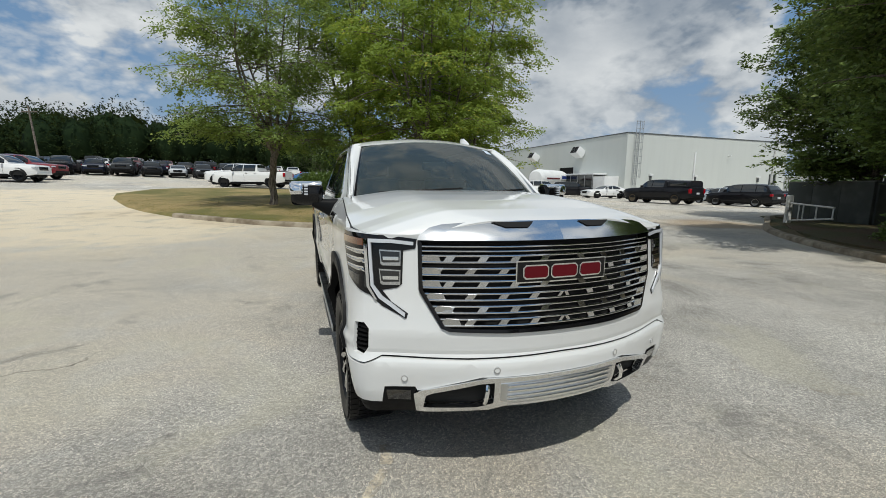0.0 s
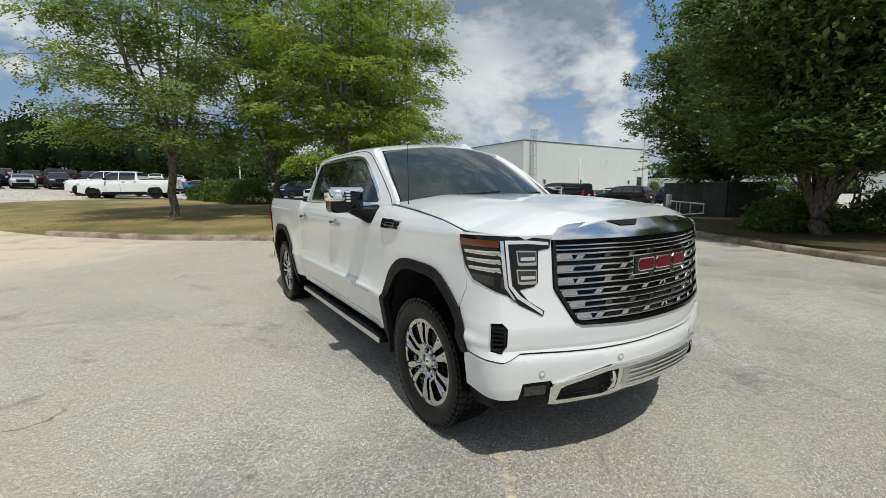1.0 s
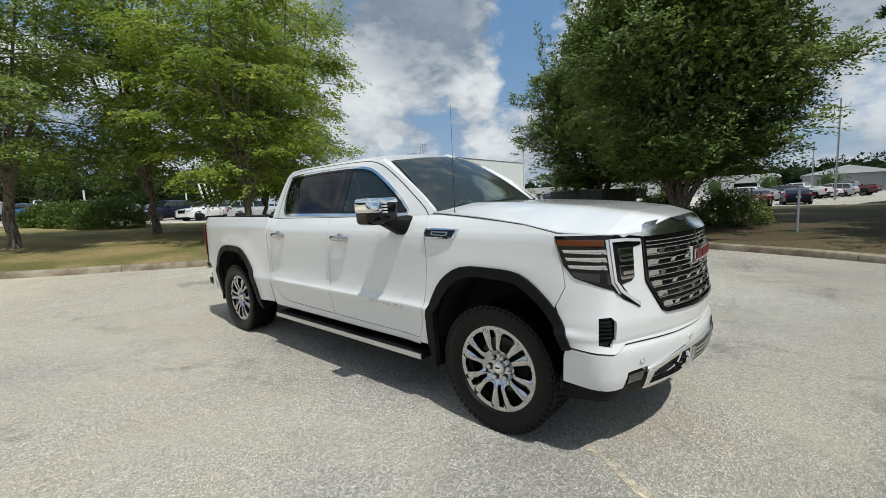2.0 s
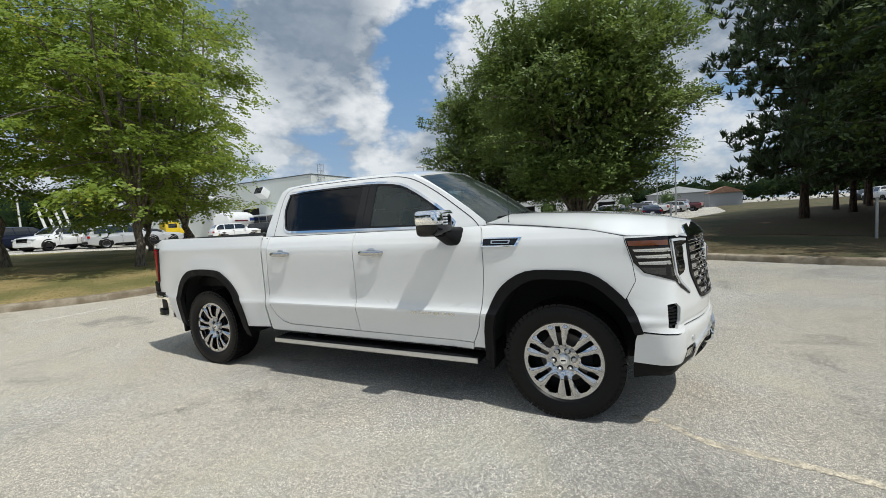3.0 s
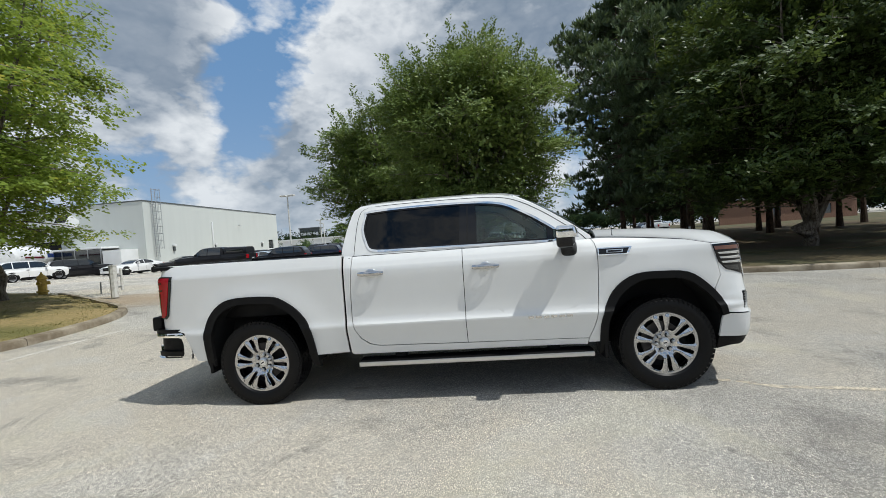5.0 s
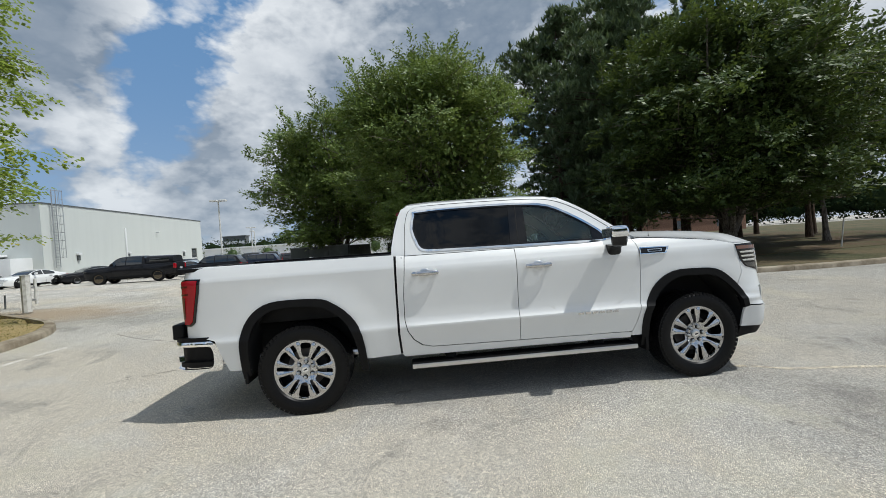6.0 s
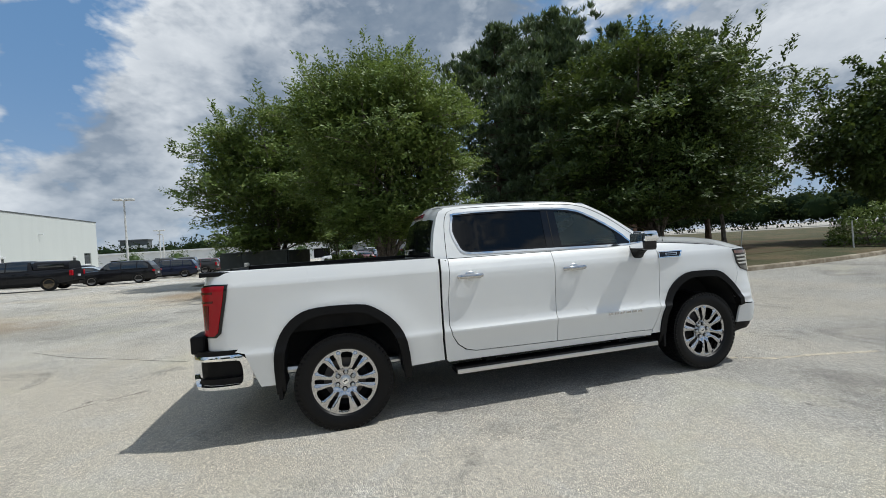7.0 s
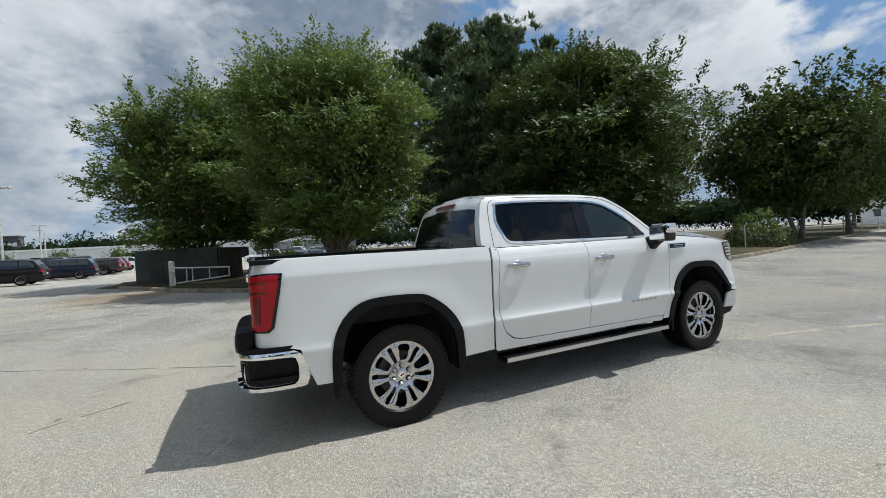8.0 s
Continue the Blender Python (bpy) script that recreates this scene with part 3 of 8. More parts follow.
M["pane"] = material("building_glass", (0.02, 0.025, 0.027), 0.06, 0.0, Coat_Weight=1.0)
M["brick"] = material("brown_brick", (0.24, 0.13, 0.085), 0.85)
n_ = Nodes(M["brick"])
n_.colour(n_.mix(n_.ramp(n_.noise(6, 5), 0.35, 0.7), (0.19, 0.10, 0.065), (0.30, 0.175, 0.12)))
M["grey_metal"] = material("grey_metal_cladding", (0.30, 0.31, 0.32), 0.5)
M["roof_grey"] = material("grey_roof", (0.33, 0.33, 0.33), 0.7)

bx0, bx1, by0, by1, bz0, bz1 = 37.0, 66.5, 36.0, 74.0, ground_z(37, 36) - 0.4, 8.1
hall = thing("showroom_building", "large pale green-grey panelled hall with a flat roof", "building")


def wall_x(name, x0, x1, y0, y1, z0, z1, openings=(), mat=None, parent=None):
    """A wall along x with openings (xa, xb, za, zb) cut through it."""
    bm = bmesh.new()
    xs = sorted(set([x0, x1] + [v for o in openings for v in o[:2]]))
    zs = sorted(set([z0, z1] + [v for o in openings for v in o[2:]]))
    for xa, xb in zip(xs, xs[1:]):
        for za, zb in zip(zs, zs[1:]):
            if not any(o[0] <= xa and xb <= o[1] and o[2] <= za and zb <= o[3] for o in openings):
                box_into(bm, xa, xb, y0, y1, za, zb)
    bmesh.ops.remove_doubles(bm, verts=bm.verts, dist=1e-4)
    return part(name, bm, mat or M["panel_wall"], parent)


def wall_y(name, y0, y1, x0, x1, z0, z1, openings=(), mat=None, parent=None):
    bm = bmesh.new()
    ys = sorted(set([y0, y1] + [v for o in openings for v in o[:2]]))
    zs = sorted(set([z0, z1] + [v for o in openings for v in o[2:]]))
    for ya, yb in zip(ys, ys[1:]):
        for za, zb in zip(zs, zs[1:]):
            if not any(o[0] <= ya and yb <= o[1] and o[2] <= za and zb <= o[3] for o in openings):
                box_into(bm, x0, x1, ya, yb, za, zb)
    bmesh.ops.remove_doubles(bm, verts=bm.verts, dist=1e-4)
    return part(name, bm, mat or M["panel_wall"], parent)


wall_x("south_wall", bx0, bx1, by0, by0 + 0.3, bz0, bz1, ((63.2, 64.8, 0.5, 3.6),), None, hall)
wall_y("west_wall", by0 + 0.3, by1, bx0, bx0 + 0.3, bz0, bz1, ((41.0, 45.0, 0.6, 3.0), (46.2, 49.6, 0.6, 4.4)), None, hall)
part("east_wall", box(bx1 - 0.3, bx1, by0 + 0.3, by1, bz0, bz1), M["panel_wall"], hall)
part("north_wall", box(bx0 + 0.3, bx1 - 0.3, by1 - 0.3, by1, bz0, bz1), M["panel_wall"], hall)
part("roof", box(bx0 + 0.31, bx1 - 0.31, by0 + 0.31, by1 - 0.31, bz1 - 0.7, bz1 - 0.5), M["roof_grey"], hall)
part("coping", (lambda b: (box_into(b, bx0 - 0.06, bx1 + 0.06, by0 - 0.06, by0 + 0.34, bz1 + 0.003, bz1 + 0.12), box_into(b, bx0 - 0.06, bx0 + 0.34, by0 + 0.345, by1, bz1 + 0.003, bz1 + 0.12), b)[-1])(bmesh.new()), M["dark_coping"], hall)
# near-black block put in for the shade inside the hall
part("inside_shade_block", box(bx0 + 0.8, bx1 - 1, by0 + 1.2, by1 - 1, bz0, bz1 - 1.2), M["void"], hall)
# caged ladder by the corner
lad = new("roof_ladder")
lad.parent = hall
for x in (38.05, 38.55):
    part("rail", tube([(x, by0 - 0.25, bz0 + 2.0), (x, by0 - 0.25, bz1 + 1.5)], 0.035, 6), M["galvanised"], lad)
for i in range(26):
    part("rung", tube([(38.05, by0 - 0.25, bz0 + 2.2 + 0.3 * i), (38.55, by0 - 0.25, bz0 + 2.2 + 0.3 * i)], 0.016, 5), M["galvanised"], lad)
for i in range(9):
    zc = bz0 + 3.0 + 0.82 * i
    part("cage_hoop", tube([(38.3 + 0.42 * math.cos(a), by0 - 0.30 - 0.72 * math.sin(a), zc) for a in steps(0, math.pi, 10)], 0.02, 5), M["galvanised"], lad)
for a in steps(0.2, math.pi - 0.2, 4):
    part("cage_strap", tube([(38.3 + 0.42 * math.cos(a), by0 - 0.30 - 0.72 * math.sin(a), bz0 + 2.9), (38.3 + 0.42 * math.cos(a), by0 - 0.30 - 0.72 * math.sin(a), bz1 + 1.4)], 0.016, 5), M["galvanised"], lad)
# downpipe, wall lamps, camera
part("downpipe", box(48.2, 48.42, by0 - 0.16, by0 - 0.003, bz0 + 2.6, bz1 - 1.9, 0.02), M["white_wall"], hall)
for x in (41.0, 48.6, 60.8):
    part("wall_lamp", box(x - 0.22, x + 0.22, by0 - 0.34, by0 - 0.003, 3.0, 3.25, 0.05), M["white_wall"], hall)
    part("lamp_body", box(x - 0.12, x + 0.12, by0 - 0.2, by0 - 0.003, 2.45, 2.99, 0.03), M["dark_coping"], hall)
part("camera_arm", box(54.4, 54.5, by0 - 0.5, by0 - 0.003, bz1 - 2.3, bz1 - 2.15, 0.02), M["white_wall"], hall)
dr = part("service_door", box(63.22, 64.78, by0 + 0.12, by0 + 0.18, 0.5, 3.58), M["pane"], hall)
part("door_rail", box(63.22, 64.78, by0 + 0.09, by0 + 0.118, 1.95, 2.12), M["white_wall"], dr)
# west side: vents, dock opening, glazed porch
for y in (44.5, 56.0):
    tilt = Matrix.Translation((bx0 - 0.25, y, 6.1)) @ Matrix.Rotation(radians(-32), 4, "Y").inverted()
    bm = bmesh.new()
    box_into(bm, -1.15, 0.15, -0.75, 0.75, -0.55, 0.55, 0.05, 2, tilt)
    v_ = part("wall_vent", bm, M["white_wall"], hall, "white tilted vent hood with dark louvres")
    for i in range(5):
        bm = bmesh.new()
        box_into(bm, -1.175, -1.145, -0.68, 0.68, -0.49 + 0.2 * i, -0.32 + 0.2 * i, 0.0, 1, tilt)
        part("louvre", bm, M["void"], v_)
# near-black plate stands for the shaded depth of the dock opening
part("dock_shade_plate", box(bx0 + 0.12, bx0 + 0.2, 46.2, 49.6, 0.6, 4.4), M["void"], hall)
porch = new("glazed_porch")
porch.parent = hall
part("canopy", box(bx0 - 2.2, bx0 - 0.003, 39.2, 45.6, 3.15, 3.35, 0.03), M["white_wall"], porch)
for i in range(5):
    y = 39.4 + 1.5 * i
    part("post", box(bx0 - 2.1, bx0 - 2.0, y - 0.05, y + 0.05, 0.2, 3.15), M["galvanised"], porch)
    if i < 4:
        part("pane", box(bx0 - 2.07, bx0 - 2.04, y + 0.06, y + 1.44, 0.3, 3.1), M["pane"], porch)
part("side_wall", box(bx0 - 2.2, bx0 - 0.003, 37.0, 39.1, 0.2, 2.9, 0.02), M["white_wall"], porch)
hall.location = (0.0, 2.1, 0.0)

# low white building across the east lot
low_b = thing("low_building", "long low white building with dark bays across the lot", "building")
wall_y("front_wall", 3.0, 70.0, 118.0, 118.4, -0.2, 4.4, tuple((y, y + 4.5, 0.2, 2.9) for y in (6, 22, 30, 46, 56)), M["white_wall"], low_b)
part("roof", box(117.4, 150, 2.5, 70.5, 4.42, 4.8), M["white_wall"], low_b)
# near-black block paints the shade behind the bays
part("inside_shade_block", box(119.2, 149, 4, 69, -0.2, 4.3), M["void"], low_b)
office = thing("office_block", "dark flat-roofed block beyond the low building", "building")
part("wall", box(190, 194, 80, 90, 0, 11.5), M["dark_coping"], office)
part("window_band", box(189.9, 189.99, 80.5, 89.5, 8.2, 9.6), M["white_wall"], office)
part("roof_edge", box(189.6, 194.4, 79.6, 90.4, 11.51, 12.0), M["dark_coping"], office)
shed = thing("metal_shed", "long grey metal shed with a low pitched roof", "building")
bm = bmesh.new()
box_into(bm, 118, 165, -16, -2, -0.2, 3.8)
part("wall", bm, M["grey_metal"], shed)
bm = bmesh.new()
rv = [bm.verts.new(c) for c in ((117.5, -16.5, 3.82), (117.5, -9, 5.6), (117.5, -1.5, 3.82), (165.5, -16.5, 3.82), (165.5, -9, 5.6), (165.5, -1.5, 3.82))]
for q in ((0, 1, 4, 3), (1, 2, 5, 4), (0, 2, 1), (3, 4, 5)):
    bm.faces.new([rv[i] for i in q])
part("roof", bm, M["white_wall"], shed)
hut = thing("grey_hut", "small grey hut with a reddish roof", "building")
part("wall", box(104, 111, -20, -14, -0.2, 3.0), M["grey_metal"], hut)
bm = bmesh.new()
rv = [bm.verts.new(c) for c in ((103.6, -20.4, 3.02), (103.6, -17, 4.4), (103.6, -13.6, 3.02), (111.4, -20.4, 3.02), (111.4, -17, 4.4), (111.4, -13.6, 3.02))]
for q in ((0, 1, 4, 3), (1, 2, 5, 4), (0, 2, 1), (3, 4, 5)):
    bm.faces.new([rv[i] for i in q])
part("roof", bm, M["brick"], hut)
bb = thing("brick_building", "low brown brick building behind the pine grove", "building")
wall_y("wall", -62, -40, 70, 70.3, 0, 4.2, ((-58, -56, 1, 2.6), (-50, -48, 1, 2.6)), M["brick"], bb)
part("roof", box(69.6, 85, -62.4, -39.6, 4.21, 4.6), M["roof_grey"], bb)
part("window_pane", box(70.1, 70.2, -58, -56, 1, 2.6), M["pane"], bb)
part("window_pane", box(70.1, 70.2, -50, -48, 1, 2.6), M["pane"], bb)
whouse = thing("white_house", "white gabled house far beyond the fence", "house")
part("wall", box(24, 36, -118, -110, 0, 4.5), M["white_wall"], whouse)
bm = bmesh.new()
rv = [bm.verts.new(c) for c in ((23.5, -118.5, 4.52), (23.5, -114, 7.4), (23.5, -109.5, 4.52), (36.5, -118.5, 4.52), (36.5, -114, 7.4), (36.5, -109.5, 4.52))]
for q in ((0, 1, 4, 3), (1, 2, 5, 4), (0, 2, 1), (3, 4, 5)):
    bm.faces.new([rv[i] for i in q])
part("roof", bm, M["roof_grey"], whouse)
for x in (26, 30, 33.5):
    part("window", box(x - 0.5, x + 0.5, -109.99, -109.95, 1.4, 2.9), M["pane"], whouse)

# ---- site fittings ----


def lamp_post(x, y, h, heads, label, turn=0.0):
    root = thing("lamp_post", label, "street lamp", pose(x, y, ground_z(x, y), 0, 0, turn), "lot lamps")
    part("base", tube([(0, 0, -0.1), (0, 0, 0.6)], 0.28, 14), M["concrete"], root)
    part("pole", tube([(0, 0, 0.6), (0, 0, h)], [0.10, 0.07], 10), M["post_white"], root)
    for s in heads:
        part("arm", tube([(0, 0, h - 0.05), (0, s * 0.3, h)], 0.035, 6), M["post_white"], root)
        part("lamp_head", box(-0.25, 0.25, min(s * 0.10, s * 0.80), max(s * 0.10, s * 0.80), h - 0.02, h + 0.16, 0.06, 3), M["post_white"], root)
    return root


lamp_post(38.4, 22.2, 7.3, (-1, 1), "white twin-head lot lamp on a tall pole")
lamp_post(70.4, 31.4, 6.6, (-1, 1), "white twin-head lot lamp far across the lot")
lamp_post(72.9, 31.8, 6.1, (1,), "white single-head lot lamp far across the lot")
lamp_post(92.0, 16.0, 7.0, (1,), "white lot lamp before the low building")
lamp_post(5.3, 58.0, 7.2, (1,), "white lot lamp beyond the lawn", 90)
lamp_post(16.5, 62.0, 7.2, (1, -1), "white lot lamp near the rows of cars")
util = thing("utility_pole", "leaning wooden utility pole before the woods", "pole", pose(-35.5, 72.0, ground_z(-35.5, 72), 0, -3, 0))
part("pole", tube([(0, 0, -0.3), (0, 0, 8.6)], [0.16, 0.11], 8), M["bark"], util)
part("crossarm", box(-0.9, 0.9, -0.06, 0.06, 7.8, 7.95), M["bark"], util)
for (x, y), h in (((48.5, -3.9), 9.0), ((66.0, -2.6), 6.5)):
    fp = thing("flag_pole", "tall bare grey metal pole on the lawn", "pole", Matrix.Translation((x, y, 0.1)))
    part("pole", tube([(0, 0, 0), (0, 0, h)], [0.09, 0.06], 8), M["galvanised"], fp)

# hydrant, marker posts
hyd = thing("fire_hydrant", "yellow fire hydrant on the lawn", "hydrant", pose(9.9, 18.9, 0.0, 0, 0, 200))
hyd.location.z = lawn_z(9.6, 19.2, LAWN_N, 0.13, 0.14) - 0.02
M["yellow"] = material("faded_yellow_paint", (0.50, 0.33, 0.055), 0.55)
n_ = Nodes(M["yellow"])
n_.colour(n_.mix(n_.ramp(n_.noise(18, 5), 0.45, 0.7, 0.0, 0.6), (0.52, 0.35, 0.06), (0.25, 0.13, 0.04)))
bm = bmesh.new()
lathe_into(bm, [(0.0, 0.80), (0.05, 0.80), (0.06, 0.76), (0.13, 0.70), (0.17, 0.62), (0.185, 0.60), (0.185, 0.57), (0.14, 0.56), (0.14, 0.14), (0.19, 0.12), (0.19, 0.06), (0.14, 0.05), (0.14, -0.05)], 20, "z")
part("barrel", bm, M["yellow"], hyd)
for a in (0, 120, 240):
    bm = bmesh.new()
    q = Matrix.Rotation(radians(a), 4, "Z")
    tube_into(bm, [q @ Vector((0.10, 0, 0.42)), q @ Vector((0.24, 0, 0.42))], 0.07, 12)
    part("outlet_cap", bm, M["yellow"], hyd)
bm = bmesh.new()
tube_into(bm, [(0, 0, 0.80), (0, 0, 0.86)], 0.03, 5)
part("top_nut", bm, M["yellow"], hyd)


def marker(x, y, h, label, lean=(0, 0), name="marker_post", mat="galvanised", ground=None, r=0.035):
    root = thing(name, label, "post", pose(x, y, ground if ground is not None else lawn_z(x, y, LAWN_E, 0.13, 0.06), lean[0], lean[1], 0))
    part("shaft", tube([(0, 0, -0.1), (0, 0, h)], r, 8), M[mat], root)
    part("cap", tube([(0, 0, h), (0, 0, h + 0.02)], r * 1.15, 8), M[mat], root)
    return root


marker(11.0, -6.1, 1.05, "short weathered metal post on the shaded lawn")
marker(10.6, -14.6, 1.15, "leaning pale stake on the shaded lawn", (3, -5), "stake", "post_white", None, 0.025)
marker(12.2, -1.4, 1.3, "leaning galvanised post near the kerb", (0, 6))
marker(9.1, -19.5, 1.2, "thin pale post by the shrub", (0, 1), "stake", "post_white", None, 0.03)
latch = marker(8.77, 14.72, 1.03, "stout white steel post on the lawn corner", (0, 0), "gate_stop_post", "post_white", lawn_z(8.77, 14.72, LAWN_N, 0.13, 0.14), 0.115)
part("latch_post", tube([(0.27, -0.05, 0.12), (0.27, -0.05, 0.92)], 0.04, 8), M["post_white"], latch)
for z in (0.22, 0.62):
    part("bracket", box(0.10, 0.27, -0.07, -0.03, z, z + 0.06, 0.006), M["galvanised"], latch)
marker(10.0, 16.5, 0.34, "short dark stake in the lawn", (0, 2), "stake", "dark_coping", lawn_z(10.0, 16.5, LAWN_N, 0.13, 0.14), 0.025)
gx, gy = 17.0, 8.05
gate = thing("swing_gate", "open white tubular swing gate on a stout post", "gate", Matrix.Translation((gx, gy, 0.03)))
gz = lawn_z(gx, gy, LAWN_E, 0.13, 0.06)
gate.location.z = gz
part("post", tube([(0, 0, -0.3), (0, 0, 1.05), (0, 0, 1.09)], [0.115, 0.115, 0.08], 14), M["post_white"], gate)
part("latch_post", tube([(-0.16, -0.06, -0.1), (-0.16, -0.06, 0.86)], 0.035, 8), M["post_white"], gate)
part("latch", box(-0.2, 0.02, -0.12, 0.0, 0.50, 0.62, 0.01), M["galvanised"], gate)
gd = Vector((-1.75, -2.35, 0)).normalized()
part("top_rail", tube([Vector((0, 0, 0.78)) + gd * 0.1, Vector((0, 0, 0.72)) + gd * 2.9], 0.03, 8), M["post_white"], gate)
part("bottom_rail", tube([Vector((0, 0, 0.10)) + gd * 0.1, Vector((0, 0, 0.36)) + gd * 2.9], 0.03, 8), M["post_white"], gate)
for k in (0.75, 1.05, 1.9, 2.86):
    part("upright", tube([Vector((0, 0, 0.10 + 0.26 * k / 2.9)) + gd * k, Vector((0, 0, 0.78 - 0.06 * k / 2.9)) + gd * k], 0.024, 8), M["post_white"], gate)
# enclosure wall beside the gate
enc = thing("bin_enclosure", "dark grey-green bin enclosure wall beside the gate", "enclosure", pose(19.55, 8.2, 0.03, 0, 0, math.degrees(math.atan2(3.6, 1.4))))
for i in range(3):
    part("wall_panel", box(-1.95 + 1.3 * i + 0.006, -0.65 + 1.3 * i - 0.006, -0.06, 0.06, 0.0, 1.75, 0.012), M["enclosure"], enc)
for x in (-1.95, 1.95):
    part("side_wall", box(x - 0.06, x + 0.06, -2.6, -0.066, 0.0, 1.75, 0.012), M["enclosure"], enc)
part("coping", box(-2.0, 2.0, -0.075, 0.075, 1.752, 1.80, 0.012), M["dark_coping"], enc)
# wire fence along the far drive
fence = thing("wire_fence", "low post-and-wire fence along the far lawn", "fence")
pts_f = [(13.5 + 0.10 * i + 0.012 * i * i, -27.0 - 4.2 * i) for i in range(16)]
for x, y in pts_f:
    part("post", tube([(x, y, -0.1 + lawn_z(x, y, LAWN_E, 0.13, 0.06)), (x, y, 1.25 + lawn_z(x, y, LAWN_E, 0.13, 0.06))], 0.05, 6), M["post_white"], fence)
for h in (0.45, 0.8, 1.15):
    part("wire", tube([(x, y, h + lawn_z(x, y, LAWN_E, 0.13, 0.06)) for x, y in pts_f], 0.012, 4), M["galvanised"], fence)
# tanker and tow truck by the hall
tank = thing("fuel_tanker", "white fuel tanker trailer parked by the hall", "tanker", pose(31.8, 46.6, ground_z(31.8, 46.6), 0, 0, 30))
bm = bmesh.new()
lathe_into(bm, [(0.0, -4.0), (0.9, -3.95), (1.12, -3.7), (1.2, -3.2), (1.2, 3.2), (1.12, 3.7), (0.9, 3.95), (0.0, 4.0)], 32, "x", Matrix.Translation((0, 0, 2.15)))
part("tank", bm, M["white_wall"], tank)
part("chassis", box(-3.8, 3.8, -0.9, 0.9, 0.75, 1.0), M["plastic"], tank)
part("sign_plate", box(1.2, 3.6, -1.26, -1.205, 2.0, 2.7, 0.02), M["white_wall"], tank)
part("sign_bar", box(1.4, 3.4, -1.275, -1.262, 2.15, 2.55), material("blue_sign", (0.02, 0.05, 0.22), 0.5), tank)
part("red_stripe", box(-3.0, 0.8, -1.235, -1.205, 2.1, 2.25), M["red_badge"], tank)
for x in (-3.0, -1.9, 2.6):
    for s in (-1, 1):
        part("wheel", (lambda b: (lathe_into(b, [(0.0, 0.15), (0.30, 0.15), (0.34, 0.13), (0.50, 0.12), (0.52, 0.0), (0.50, -0.14), (0.0, -0.14)], 24, "x", Matrix.Translation((x, s * 0.95, 0.52)) @ Matrix.Rotation(radians(90 * s), 4, "Z")), b)[-1])(bmesh.new()), M["rubber"], tank)
tow = thing("tow_truck", "yellow recovery truck parked past the maples", "truck", pose(31.3, 60.0, ground_z(31.3, 60), 0, 0, 172))
M["tow_yellow"] = material("yellow_truck_paint", (0.72, 0.50, 0.02), 0.35, 0.0, Coat_Weight=0.8)
part("cab", (lambda b: (box_into(b, -0.9, 0.9, -1.05, 1.05, 0.8, 2.6, 0.16, 3), b)[-1])(bmesh.new()), M["tow_yellow"], tow)
part("hood", (lambda b: (box_into(b, -2.3, -0.85, -0.95, 0.95, 0.75, 1.65, 0.15, 3), b)[-1])(bmesh.new()), M["tow_yellow"], tow)
part("windscreen", box(-0.94, -0.88, -0.85, 0.85, 1.75, 2.35, 0.02), M["pane"], tow)
for s in (-1, 1):
    part("side_window", box(-0.55, 0.55, min(s * 1.04, s * 1.07), max(s * 1.04, s * 1.07), 1.7, 2.3, 0.01), M["pane"], tow)
part("flat_bed", box(0.95, 6.0, -1.15, 1.15, 1.0, 1.2, 0.03), M["plastic"], tow)
for x in (-1.6, 3.8, 4.8):
    for s in (-1, 1):
        part("wheel", (lambda b: (lathe_into(b, [(0.0, 0.15), (0.28, 0.15), (0.31, 0.13), (0.46, 0.12), (0.48, 0.0), (0.46, -0.14), (0.0, -0.14)], 24, "x", Matrix.Translation((x, s * 0.98, 0.48)) @ Matrix.Rotation(radians(90 * s), 4, "Z")), b)[-1])(bmesh.new()), M["rubber"], tow)


def ground_strip(name, label, pts, wide, mat, gaps=(), lift=0.004, category="paint line"):
    """A worn stripe that lies on the paving, with ragged edges and bare stretches."""
    rng = random.Random(len(label))
    bm = bmesh.new()
    line = [Vector((q[0], q[1], 0)) for q in smooth_line(pts, 34)]
    n = len(line)
    rows = []
    for i, p in enumerate(line):
        a, b = line[max(0, i - 1)], line[min(n - 1, i + 1)]
        d = (b - a).normalized()
        sd = Vector((-d.y, d.x, 0))
        k = wide * 0.5 * (1 + 0.35 * noise.noise(p * 9.0)) * rng.uniform(0.85, 1.12)
        rows.append([bm.verts.new((q.x, q.y, ground_z(q.x, q.y) + lift)) for q in (p - sd * k, p + sd * k)])
    for i, (a, b) in enumerate(zip(rows, rows[1:])):
        if not any(lo <= i / n < hi for lo, hi in gaps):
            bm.faces.new((a[0], b[0], b[1], a[1]))
    for v in [v for v in bm.verts if not v.link_faces]:
        bm.verts.remove(v)
    me = bpy.data.meshes.new(name)
    bm.to_mesh(me)
    me.materials.append(mat)
    return tagged(new(name, me), label, category, "", "structure")


M["faded_paint"] = material("faded_yellow_paint", (0.48, 0.42, 0.32), 0.9)
n_ = Nodes(M["faded_paint"])
n_.colour(n_.mix(n_.ramp(n_.noise(28, 5, 0.7), 0.42, 0.58), (0.72, 0.63, 0.48), (0.50, 0.44, 0.34)))
n_.bump(n_.noise(150, 3), 0.5, 0.004)
n_.link(n_.math("MULTIPLY", n_.ramp(n_.noise(2.2, 4, 0.6), 0.38, 0.56), n_.ramp(n_.noise(75, 4, 0.7), 0.37, 0.53)), n_.b.inputs["Alpha"])
M["white_line"] = material("worn_white_paint", (0.6, 0.58, 0.53), 0.85)
